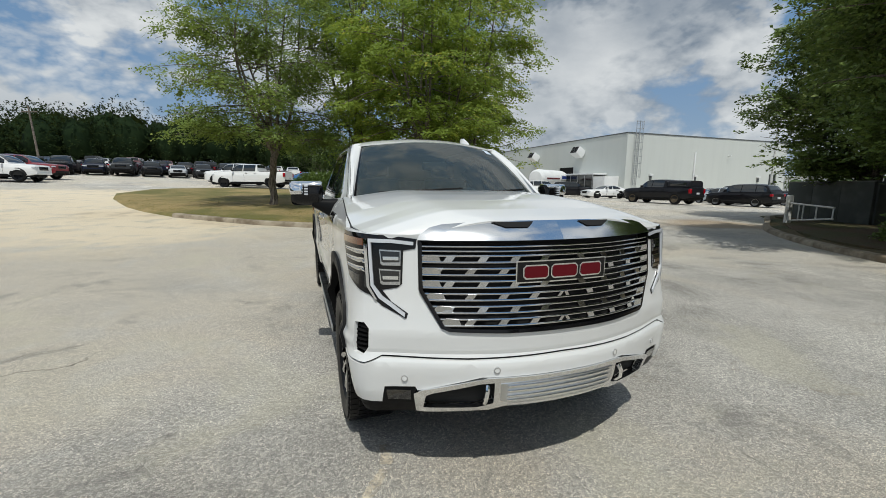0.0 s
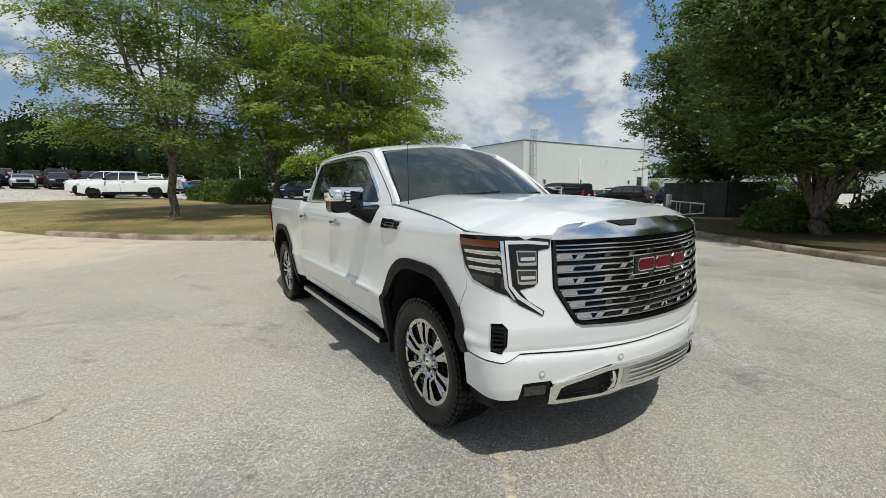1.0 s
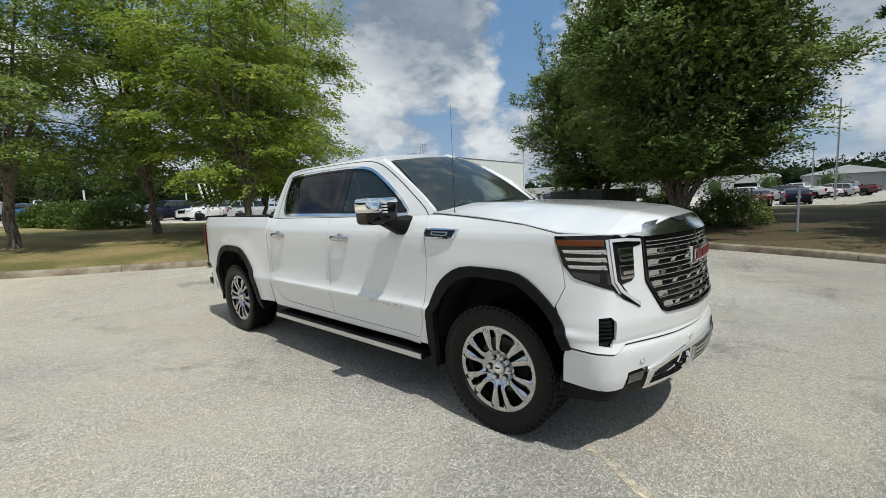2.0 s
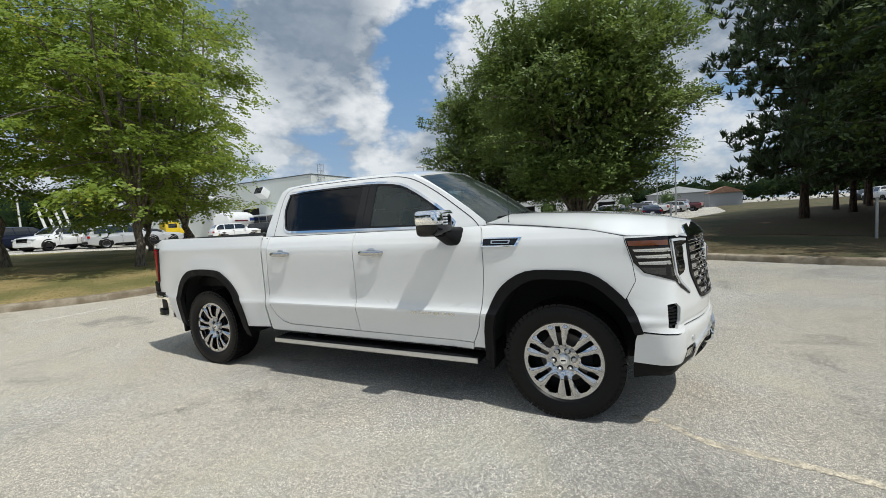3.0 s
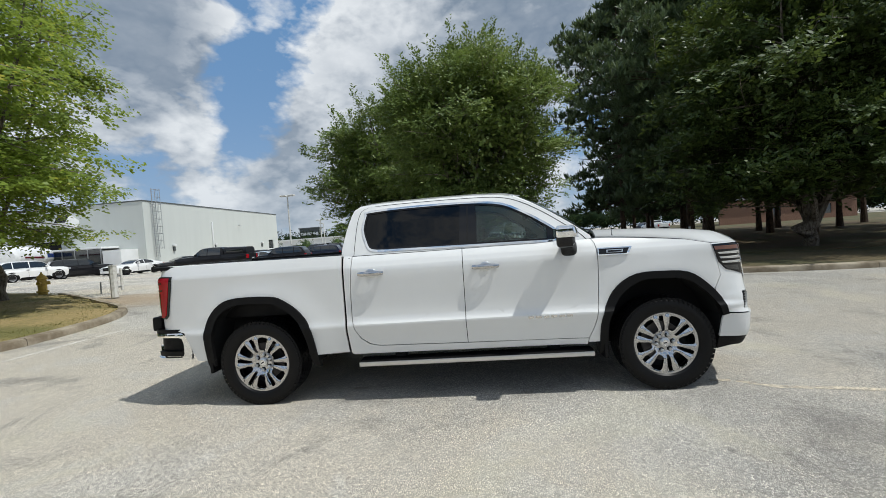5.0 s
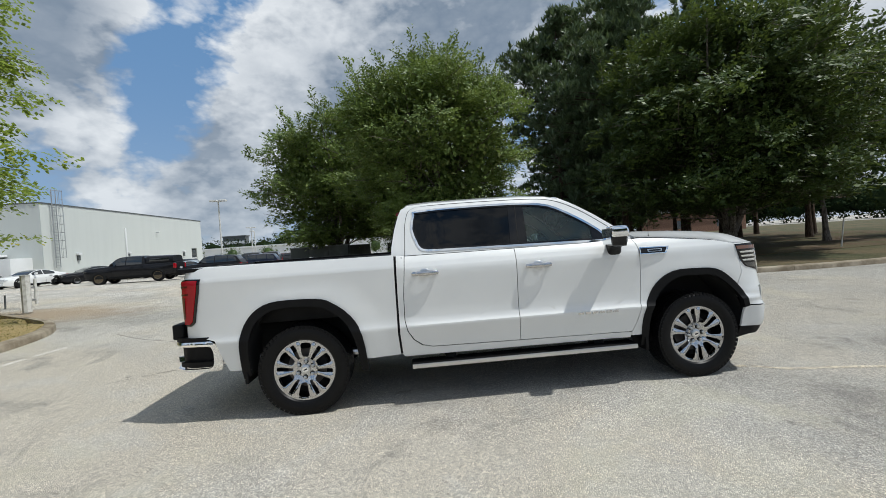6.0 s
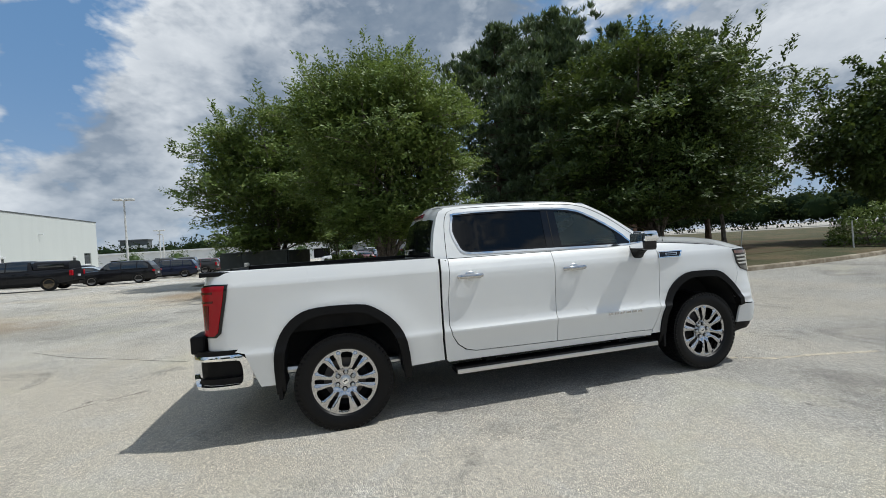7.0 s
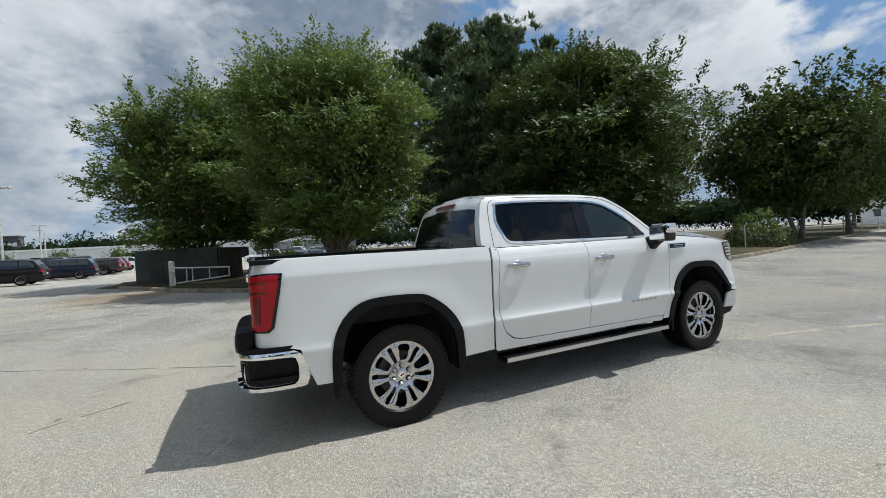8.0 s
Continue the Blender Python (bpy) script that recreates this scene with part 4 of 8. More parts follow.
n_ = Nodes(M["white_line"])
n_.colour(n_.mix(n_.ramp(n_.noise(22, 5, 0.7), 0.45, 0.6), (0.70, 0.66, 0.59), (0.42, 0.39, 0.34)))
n_.link(n_.ramp(n_.noise(60, 4, 0.7), 0.34, 0.48), n_.b.inputs["Alpha"])
M["seam"] = material("crack_filler", (0.17, 0.155, 0.13), 0.95)
ground_strip("paint_line", "faded yellow paint line worn thin on the asphalt", [(-0.78, -0.42), (-0.81, -0.60), (-0.90, -0.74), (-1.0, -0.92), (-1.12, -1.5), (-1.55, -2.85), (-1.95, -3.9)], 0.065, M["faded_paint"], ((0.16, 0.20),))
ground_strip("paint_line", "worn white paint line along the lawn kerb", [(-0.6, 9.08), (0.8, 9.1), (2.2, 9.12), (3.2, 9.1)], 0.09, M["white_line"], ((0.3, 0.36), (0.7, 0.75)))
ground_strip("pavement_seam", "dark crack across the worn asphalt", [(4.3, 9.05), (3.55, 8.1), (3.07, 7.25), (2.6, 6.5), (2.25, 5.85), (1.88, 5.2), (1.5, 4.5)], 0.022, M["seam"], ((0.3, 0.33), (0.62, 0.66)), category="crack")
ground_strip("pavement_seam", "short dark crack in the worn asphalt", [(0.58, 6.59), (0.73, 6.42), (0.86, 6.21), (1.01, 5.98)], 0.016, M["seam"], ((0.4, 0.5),), category="crack")
ground_strip("pavement_seam", "pale thin crack in the shaded asphalt behind the pickup", [(-0.80, 5.22), (-0.42, 4.97), (-0.07, 4.71), (0.27, 4.44)], 0.014, M["white_line"], ((0.5, 0.56),), category="crack")

for i, top in enumerate((6.3, 5.9, 5.4, 5.9)):
    x, y = 20.95 + 0.47 * i, 67.2 - 0.97 * i
    lp = thing("slanted_post", "white slanted steel post behind parked cars", "post", pose(x, y, ground_z(x, y) - 0.1), "slanted white posts")
    part("shaft", tube([(0, 0, 0), (-0.09 * top, 0.32 * (top - 1.0), top - 1.0)], [0.17, 0.15], 8), M["post_white"], lp)

# ---- the white pickup ----
HALF = [(0.0, -0.95), (0.15, -0.9445), (0.3, -0.9225), (0.45, -0.883), (0.6, -0.831), (0.7, -0.788), (0.78, -0.752), (0.86, -0.717), (0.905, -0.69), (0.935, -0.655), (0.951, -0.60), (0.958, -0.53), (0.961, -0.45), (0.961, -0.38), (0.960, -0.25), (0.957, 0.0), (0.96, 1.0), (0.96, 3.0), (0.957, 4.0), (0.952, 4.4), (0.945, 4.58), (0.932, 4.67), (0.908, 4.735), (0.868, 4.775), (0.8, 4.795), (0.5, 4.812), (0.0, 4.82)]
HALF = smooth_line(HALF, 4)
_s = [0.0]
for (xa, ya), (xb, yb) in zip(HALF, HALF[1:]):
    _s.append(_s[-1] + math.hypot(xb - xa, yb - ya))
_s0 = _s[min(range(len(HALF)), key=lambda i: abs(HALF[i][1]))]
PLAN_S = [s - _s0 for s in _s]
NOSE = PLAN_S[0]
PLAN_X, PLAN_Y = [p[0] for p in HALF], [p[1] for p in HALF]
# along the flank the running length s equals y; nose(x) gives s on the front for a half width
SIDE_D = table([(0.30, -0.085), (0.38, -0.06), (0.45, -0.034), (0.52, -0.022), (0.62, -0.004), (0.715, 0.022), (0.732, 0.022), (0.765, 0.001), (0.85, -0.006), (0.95, -0.003), (1.2, 0.011), (1.255, 0.006), (1.33, -0.028), (1.37, -0.062), (1.40, -0.10)])
BED_D = table([(0.30, -0.085), (0.45, -0.032), (0.62, -0.004), (0.715, 0.012), (0.732, 0.012), (0.78, 0.001), (0.95, 0.001), (1.2, 0.006), (1.27, 0.008), (1.31, -0.004), (1.36, -0.016), (1.395, -0.03), (1.41, -0.05)])
NOSE_D = table([(0.30, -0.08), (0.38, -0.03), (0.43, -0.005), (0.50, 0.018), (0.60, 0.03), (0.655, 0.033), (0.675, 0.022), (0.70, 0.012), (0.72, 0.016), (0.80, 0.022), (0.86, 0.010), (0.95, -0.004), (1.10, -0.018), (1.235, -0.030), (1.27, -0.042), (1.32, -0.075), (1.36, -0.14)])


def nose(x):
    return float(np.interp(x, PLAN_X[:49], PLAN_S[:49]))


def blend(v, a, b):
    k = max(0.0, min(1.0, (v - a) / (b - a)))
    return k * k * (3 - 2 * k)


def skin(s, z, d=0.0, side=-1):
    """A point on the body at running length s and height z, d outside the panel; side -1 is the right flank."""
    x, y = float(np.interp(s, PLAN_S, PLAN_X)), float(np.interp(s, PLAN_S, PLAN_Y))
    e = 0.03
    tx = float(np.interp(s + e, PLAN_S, PLAN_X) - np.interp(s - e, PLAN_S, PLAN_X))
    ty = float(np.interp(s + e, PLAN_S, PLAN_Y) - np.interp(s - e, PLAN_S, PLAN_Y))
    if s < NOSE + e:
        tx, ty = 1.0, 0.0
    if s > PLAN_S[-1] - e:
        tx, ty = -1.0, 0.0
    ln = math.hypot(tx, ty)
    nx, ny = ty / ln, -tx / ln
    k = blend(s, -0.75, -0.40)
    off = NOSE_D(z) * (1 - k) + SIDE_D(z) * k
    k = blend(s, 2.7, 2.9)
    off = off * (1 - k) + BED_D(z) * k
    for cy in (0.0, 3.745):
        r = math.hypot(s - cy, (z - 0.41) * 0.95)
        off += 0.020 * blend(r, 0.86, 0.60) * blend(z, 1.25, 1.05)
    off += d
    return Vector((side * (x + nx * off), y + ny * off, z))


def panel(outline, mat, name, parent, holes=(), d=0.0, rim=0.02, side=-1, fn=None, cell=(0.07, 0.045), label="", angle=30, draw=None):
    """A body panel cut out of a curved surface: outline and holes in (s, z), laid on fn, with a turned-in rim."""
    fn = fn or skin
    bm = bmesh.new()
    es = []
    for loop in (outline, *holes):
        vs = [bm.verts.new((s, z, 0)) for s, z in loop]
        es += [bm.edges.new((a, b)) for a, b in zip(vs, vs[1:] + vs[:1])]
    bmesh.ops.triangle_fill(bm, edges=es, use_beauty=True)
    for axis in (0, 1):
        vals = [p[axis] for p in outline]
        lo, hi = min(vals), max(vals)
        c = (math.floor(lo / cell[axis]) + 1) * cell[axis]
        while c < hi - 1e-4:
            bmesh.ops.bisect_plane(bm, geom=bm.verts[:] + bm.edges[:] + bm.faces[:], plane_co=(c, 0, 0) if axis == 0 else (0, c, 0), plane_no=(1, 0, 0) if axis == 0 else (0, 1, 0), dist=1e-4)
            c += cell[axis]
        if axis == 1 and fn is skin and rim >= 0.02:
            for c in (0.700, 0.715, 0.7235, 0.732, 0.745, 0.765, 1.27, 1.31, 0.665, 0.68):
                if lo < c < hi:
                    bmesh.ops.bisect_plane(bm, geom=bm.verts[:] + bm.edges[:] + bm.faces[:], plane_co=(0, c, 0), plane_no=(0, 1, 0), dist=1e-4)
    bmesh.ops.remove_doubles(bm, verts=bm.verts, dist=2e-4)
    inner = {}
    for v in bm.verts:
        s, z = v.co.x, v.co.y
        v.co = fn(s, z, d, side)
        inner[v] = fn(s, z, d - rim, side)
    border = [e for e in bm.edges if len(e.link_faces) == 1]
    made = {}
    for e in border:
        for v in e.verts:
            if v not in made:
                made[v] = bm.verts.new(inner[v])
    for e in border:
        a, b = e.verts
        bm.faces.new((a, b, made[b], made[a]))
    return part(name, bm, mat, parent, label, angle)


truck = thing("pickup_truck", "white crew-cab pickup with chrome grille on pale asphalt", "pickup truck")
ARCH_F = [(0.50, 0.36), (0.485, 0.62), (0.43, 0.77), (0.33, 0.90), (0.18, 0.985), (0.0, 0.99), (-0.17, 0.975), (-0.30, 0.89), (-0.41, 0.77), (-0.46, 0.64)]
FLARE_F = [(0.565, 0.34), (0.555, 0.60), (0.50, 0.79), (0.40, 0.945), (0.23, 1.045), (0.0, 1.055), (-0.20, 1.035), (-0.345, 0.935), (-0.458, 0.80), (-0.508, 0.655)]
ARCH_R = [(3.23, 0.36), (3.275, 0.66), (3.36, 0.83), (3.50, 0.945), (3.62, 0.985), (3.90, 0.99), (4.05, 0.945), (4.155, 0.84), (4.21, 0.66), (4.215, 0.40)]
FLARE_R = [(3.165, 0.34), (3.205, 0.69), (3.30, 0.875), (3.46, 1.005), (3.60, 1.05), (3.93, 1.055), (4.10, 1.005), (4.225, 0.875), (4.285, 0.68), (4.285, 0.37)]


def rounded(pts, per=3, closed=False):
    if closed:
        p = [pts[-1]] + list(pts) + [pts[0], pts[1]]
        return smooth_line(p, per)[per:-per - 1]
    return smooth_line(pts, per)


af, ar = rounded(ARCH_F), rounded(ARCH_R)
ff, fr_ = rounded(FLARE_F), rounded(FLARE_R)
# the painted panels stop a little short of the trims' inner edge
af_out = [(s * 1.035, 0.41 + (z - 0.41) * 1.035) for s, z in af]
ar_out = [(3.745 + (s - 3.745) * 1.035, 0.41 + (z - 0.41) * 1.035) for s, z in ar]
G = 0.003
DOOR_EDGE = [(0.575, 1.375), (0.548, 1.30), (0.545, 1.05), (0.565, 0.80), (0.60, 0.62), (0.655, 0.495)]
de = rounded(DOOR_EDGE)
for side in (-1, 1):
    # front wing: from the door edge round the arch up to the lamp
    fender = [(s - G, z) for s, z in de] + [(0.66, 0.455), (0.53, 0.455)] + [p for p in af_out if p[1] > 0.458 and p[0] > -0.41] + [(-0.415, 0.875), (-0.47, 0.985), (-0.452, 1.10), (-0.412, 1.235), (-0.405, 1.268), (-0.2, 1.315), (0.1, 1.352), (0.4, 1.378)]
    panel(fender, M["white"], "front_wing", truck, side=side)
    # doors
    fdoor = [(s + G, z) for s, z in de] + [(1.0, 0.497), (1.738, 0.508), (1.742, 0.72), (1.738, 1.0), (1.735, 1.368)]
    fdo = panel(fdoor, M["white"], "front_door", truck, side=side)
    rdoor = [(1.741, 1.368), (1.744, 1.0), (1.748, 0.72), (1.744, 0.508), (2.57, 0.522), (2.66, 0.545), (2.735, 0.60), (2.785, 0.68), (2.808, 0.78), (2.805, 1.0), (2.782, 1.25), (2.775, 1.368)]
    rdo = panel(rdoor, M["white"], "rear_door", truck, side=side)
    sill = [(0.66, 0.488), (1.74, 0.501), (2.57, 0.515), (2.67, 0.538), (2.745, 0.597), (2.793, 0.68), (2.815, 0.78), (2.811, 1.0), (2.788, 1.25), (2.781, 1.372), (2.855, 1.378), (2.862, 1.03), (2.862, 0.66), (2.848, 0.465), (2.83, 0.445), (0.67, 0.435)]
    panel(sill, M["white"], "rocker_panel", truck, side=side)
    # bed side runs round the corner to the tailgate
    bed = [(2.877, 1.388), (2.881, 1.03), (2.883, 0.66), (2.869, 0.47), (3.20, 0.462)] + [p for p in ar_out if p[1] > 0.465] + [(4.215, 0.455), (4.40, 0.458), (4.455, 0.60), (4.50, 0.74), (4.62, 0.775), (4.79, 0.78), (4.87, 0.78), (4.875, 1.40), (4.70, 1.402), (4.0, 1.398), (3.4, 1.392)]
    panel(bed, M["white"], "bed_side", truck, side=side)
    # wheel arch trims
    panel(ff + af[::-1], M["plastic"], "arch_trim", truck, d=0.016, rim=0.05, side=side, label="black plastic wheel arch trim")
    panel(fr_ + ar[::-1], M["plastic"], "arch_trim", truck, d=0.016, rim=0.05, side=side, label="black plastic wheel arch trim")
    # inner arch liners, in the near-black shade colour
    for path in (af, ar):
        bm = bmesh.new()
        ys = [p[0] for p in path]
        cy = 0.0 if path is af else 3.745
        loops = []
        for x in (0.935, 0.62):
            loops.append([bm.verts.new((side * x, cy + (s - cy) * 1.02, 0.41 + (z - 0.41) * 1.02)) for s, z in path])
        for i in range(len(path) - 1):
            bm.faces.new((loops[0][i], loops[0][i + 1], loops[1][i + 1], loops[1][i]))
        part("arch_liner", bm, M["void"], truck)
    # side step
    step = new("running_board")
    step.parent = truck
    part("board", box(min(side * 0.80, side * 0.975), max(side * 0.80, side * 0.975), 0.62, 2.775, 0.335, 0.385, 0.012), M["plastic"], step)
    part("kick_strip", box(min(side * 0.972, side * 0.982), max(side * 0.972, side * 0.982), 0.625, 2.77, 0.338, 0.378, 0.003), M["bright"], step, "brushed silver step edge")
    for y in (0.95, 2.4):
        part("bracket", box(min(side * 0.70, side * 0.86), max(side * 0.70, side * 0.86), y - 0.05, y + 0.05, 0.36, 0.46, 0.01), M["void"], step)
    # door handles
    for y, door, z in ((1.535, fdo, 1.198), (2.597, rdo, 1.204)):
        x = 0.965
        bm = bmesh.new()
        bar = [(side * (x + 0.036 - 0.016 * abs(u) ** 3), y + 0.118 * u, z) for u in [k / 8 - 1 for k in range(17)]]
        tube_into(bm, bar, [0.0225 - 0.006 * abs(k / 8 - 1) ** 4 for k in range(17)], 14)
        for v in bm.verts:
            mid = side * (x + 0.036 - 0.016 * min(1, abs((v.co.y - y) / 0.118)) ** 3)
            v.co.x = mid + (v.co.x - mid) * 0.62
        for e in (-0.095, 0.095):
            box_into(bm, min(side * (x - 0.01), side * (x + 0.024)), max(side * (x - 0.01), side * (x + 0.024)), y + e - 0.018, y + e + 0.018, z - 0.013, z + 0.013, 0.006, 2)
        part("door_handle", bm, M["wheel_chrome"], door, "chrome pull handle")
        # the pocket behind: painted bowl below the bar, grey lid above it
        for name, up_, mat, note in (("handle_cup", -1, M["white"], "painted bowl behind the handle"), ("handle_lid", 1, M["bright"], "grey cap above the handle")):
            bm = bmesh.new()
            bmesh.ops.create_uvsphere(bm, u_segments=20, v_segments=10, radius=1.0)
            for v in bm.verts:
                c = v.co.copy()
                v.co = Vector((side * (x + 0.002) + 0.010 * c.x, y + (0.052 if up_ < 0 else 0.045) * c.y, z + up_ * 0.019 + 0.024 * c.z))
            part(name, bm, mat, door, note)
    # flank badge: chrome rim, dark field, plain bar
    bd = [(0.245, 1.288), (0.54, 1.292), (0.545, 1.225), (0.285, 1.222)]
    vent = panel(bd, M["chrome"], "wing_vent_trim", truck, d=0.012, rim=0.02, side=side, label="chrome wing vent with dark inlay")
    panel([(0.272, 1.279), (0.53, 1.283), (0.534, 1.234), (0.300, 1.231)], M["gloss_black"], "inlay", vent, d=0.016, rim=0.008, side=side)
    panel([(0.325, 1.269), (0.47, 1.270), (0.47, 1.246), (0.335, 1.244)], M["bright"], "badge_bar", vent, d=0.020, rim=0.006, side=side)
    panel([(0.338, 1.264), (0.46, 1.265), (0.46, 1.251), (0.345, 1.249)], M["gloss_black"], "badge_field", vent, d=0.0225, rim=0.004, side=side)
    # letter-like plain bars low on the front door
    for i in range(6):
        y0 = 1.185 - i * 0.068
        panel([(y0, 0.722), (y0 - 0.05, 0.722), (y0 - 0.05, 0.700), (y0, 0.700)], M["grille_chrome"], "badge_bar", fdo, d=0.005, rim=0.006, side=side)

# cab: side frames with window openings, roof, pillars and glass
CAB_X = table([(1.36, 0.902), (1.40, 0.888), (1.5, 0.850), (1.6, 0.810), (1.7, 0.772), (1.8, 0.732), (1.85, 0.705), (1.88, 0.665)])


def cab_skin(s, z, d=0.0, side=-1):
    lean = 0.05 * blend(s, 1.1, 0.5) + 0.035 * blend(s, 2.4, 2.9)
    return Vector((side * (CAB_X(z) - lean + d), s, z))


CAB_OUT = [(2.90, 1.374), (2.895, 1.45), (2.86, 1.62), (2.815, 1.76), (2.785, 1.82), (2.72, 1.856), (2.5, 1.868), (2.0, 1.874), (1.6, 1.872), (1.35, 1.855), (1.22, 1.828), (1.05, 1.745), (0.87, 1.635), (0.70, 1.515), (0.565, 1.41), (0.552, 1.372)]
WIN = [(2.665, 1.50), (2.70, 1.62), (2.672, 1.76), (2.63, 1.797), (2.2, 1.814), (1.7, 1.812), (1.42, 1.79), (1.26, 1.742), (1.05, 1.622), (0.90, 1.518), (0.84, 1.462), (0.80, 1.385), (1.2, 1.383), (1.7, 1.389), (2.3, 1.397), (2.55, 1.402), (2.63, 1.43)]


def shrink(poly, k):
    """Moves a loop inwards by k metres."""
    out = []
    n = len(poly)
    area = sum(a[0] * b[1] - b[0] * a[1] for a, b in zip(poly, poly[1:] + poly[:1]))
    sg = 1 if area > 0 else -1
    for i in range(n):
        a, b, c = Vector(poly[i - 1]), Vector(poly[i]), Vector(poly[(i + 1) % n])
        d1, d2 = (b - a).normalized(), (c - b).normalized()
        nm = Vector((-d1.y - d2.y, d1.x + d2.x)).normalized() * sg
        out.append(tuple(b + nm * k))
    return out


def clip(poly, at, keep):
    """The part of a loop with s past a value (keep 1) or short of it (keep -1)."""
    out = []
    for (s0, z0), (s1, z1) in zip(poly, poly[1:] + poly[:1]):
        in0, in1 = keep * (s0 - at) >= 0, keep * (s1 - at) >= 0
        if in0:
            out.append((s0, z0))
        if in0 != in1:
            k = (at - s0) / (s1 - s0)
            out.append((at, z0 + (z1 - z0) * k))
    return out


win = rounded(WIN, 2, True)
for side in (-1, 1):
    cab = panel(CAB_OUT, M["white"], "cab_side", truck, holes=(win,), rim=0.03, side=side, fn=cab_skin)
    panel(shrink(win, -0.004), M["chrome"], "window_surround", cab, holes=(shrink(win, 0.016),), d=0.006, rim=0.02, side=side, fn=cab_skin, label="chrome window surround")
    panel(shrink(win, 0.009), M["gloss_black"], "window_seal", cab, holes=(shrink(win, 0.032),), d=0.003, rim=0.01, side=side, fn=cab_skin)
    frame_line = smooth_line([(0.60, 1.376), (0.655, 1.436), (0.80, 1.545), (0.97, 1.665), (1.15, 1.768), (1.30, 1.822), (1.5, 1.846), (2.0, 1.853), (2.52, 1.846), (2.68, 1.822), (2.735, 1.76), (2.762, 1.62), (2.778, 1.372)], 3)
    seam = frame_line + [(s - 0.005 if s > 2.6 else s + 0.004, z - (0.005 if s < 2.6 else 0.0)) for s, z in frame_line[::-1]]
    panel(seam, M["void"], "door_frame_seam", cab, d=0.0012, rim=0.004, side=side, fn=cab_skin)
    inner = shrink(win, 0.028)
    rear_pane, front_pane = clip(inner, 1.70, 1), clip(inner, 1.66, -1)
    # each pane is closed along the door pillar
    panel(rear_pane, M["rear_glass"], "rear_door_glass", cab, d=-0.004, rim=0.004, side=side, fn=cab_skin, label="dark privacy glass")
    panel(front_pane, M["front_glass"], "front_door_glass", cab, d=-0.004, rim=0.004, side=side, fn=cab_skin, label="tinted door glass")
    panel([(1.60, 1.388), (1.765, 1.392), (1.735, 1.815), (1.585, 1.812)], M["gloss_black"], "door_pillar", cab, d=0.0005, rim=0.03, side=side, fn=cab_skin)
    panel([(1.684, 1.388), (1.692, 1.388), (1.668, 1.813), (1.660, 1.813)], M["void"], "pillar_gap", cab, d=0.002, rim=0.01, side=side, fn=cab_skin)
    panel([(0.80, 1.392), (0.955, 1.392), (0.955, 1.545), (0.90, 1.507)], M["gloss_black"], "quarter_trim", cab, d=0.002, rim=0.02, side=side, fn=cab_skin)


def screen_point(u, v, out=0.0):
    """The windscreen: u across, v from the scuttle to the roof."""
    bow = 1 - u * u
    x = u * (0.800 + (0.630 - 0.800) * v)
    y = 0.60 - 0.25 * bow + (1.255 - 0.60 + 0.10 * bow) * v
    z = 1.385 + 0.01 * bow + (1.852 - 1.385 + 0.022 * bow) * v + 0.030 * math.sin(math.pi * v)
    return Vector((x, y - out * 0.6, z + out * 0.8))


def roof_point(u, v):
    """The roof: u across, v from the windscreen to the tail of the cab."""
    y = 1.22 + (2.74 - 1.22) * v
    ze = float(np.interp(y, [1.22, 1.35, 1.6, 2.0, 2.5, 2.72, 2.785], [1.828, 1.855, 1.872, 1.874, 1.868, 1.856, 1.82]))
    edge = cab_skin(y, ze, 0, 1).x
    yy = y - 0.125 * (1 - u * u) * blend(v, 0.35, 0.0)
    front = blend(v, 0.12, 0.0)
    crown = 0.063 - 0.012 * front
    z = ze + crown * (1 - abs(u) ** 2.4) - 0.012 * (blend(abs(u), 0.30, 0.36) - blend(abs(u), 0.60, 0.66)) * blend(v, 0.05, 0.2)
    return Vector((u * edge, yy, z))


bm = bmesh.new()
sheet_into(bm, roof_point, steps(-1, 1, 36), steps(0, 1, 24))
thicken(bm, Vector((0, 0, -0.015)))
part("roof", bm, M["white"], truck)
bm = bmesh.new()
sheet_into(bm, lambda u, v: screen_point(u, v), steps(-0.975, 0.975, 24), steps(0.015, 0.985, 14))
screen = part("windscreen", bm, M["windshield"], truck, "tinted windscreen")
bm = bmesh.new()
sheet_into(bm, lambda u, v: screen_point(u, v, -0.004), steps(-1, 1, 24), steps(0.0, 0.055, 2))
sheet_into(bm, lambda u, v: screen_point(u, v, -0.004), steps(-1, 1, 24), steps(0.955, 1.0, 2))
for sg in (-1, 1):
    sheet_into(bm, lambda u, v: screen_point(u * sg, v, -0.004), steps(0.955, 1.0, 2), steps(0.0, 1.0, 12))
part("screen_border", bm, M["gloss_black"], screen)
for sg in (-1, 1):
    bm = bmesh.new()
    edge = [(0.552, 1.375), (0.565, 1.41), (0.70, 1.515), (0.87, 1.635), (1.05, 1.745), (1.22, 1.828)]

    def pillar(u, v):
        i = v * (len(edge) - 1)
        s, z = float(np.interp(i, range(len(edge)), [e[0] for e in edge])), float(np.interp(i, range(len(edge)), [e[1] for e in edge]))
        a, b = cab_skin(s, z, 0, sg), screen_point(sg, v, 0.004)
        return a.lerp(b, u) + Vector((sg * 0.012, -0.008, 0.008)) * math.sin(math.pi * u)

    sheet_into(bm, pillar, steps(0, 1, 5), steps(0, 1, 14))
    thicken(bm, Vector((-sg * 0.012, 0.012, -0.012)))
    part("windscreen_pillar", bm, M["white"], truck)
# back of the cab
bm = bmesh.new()


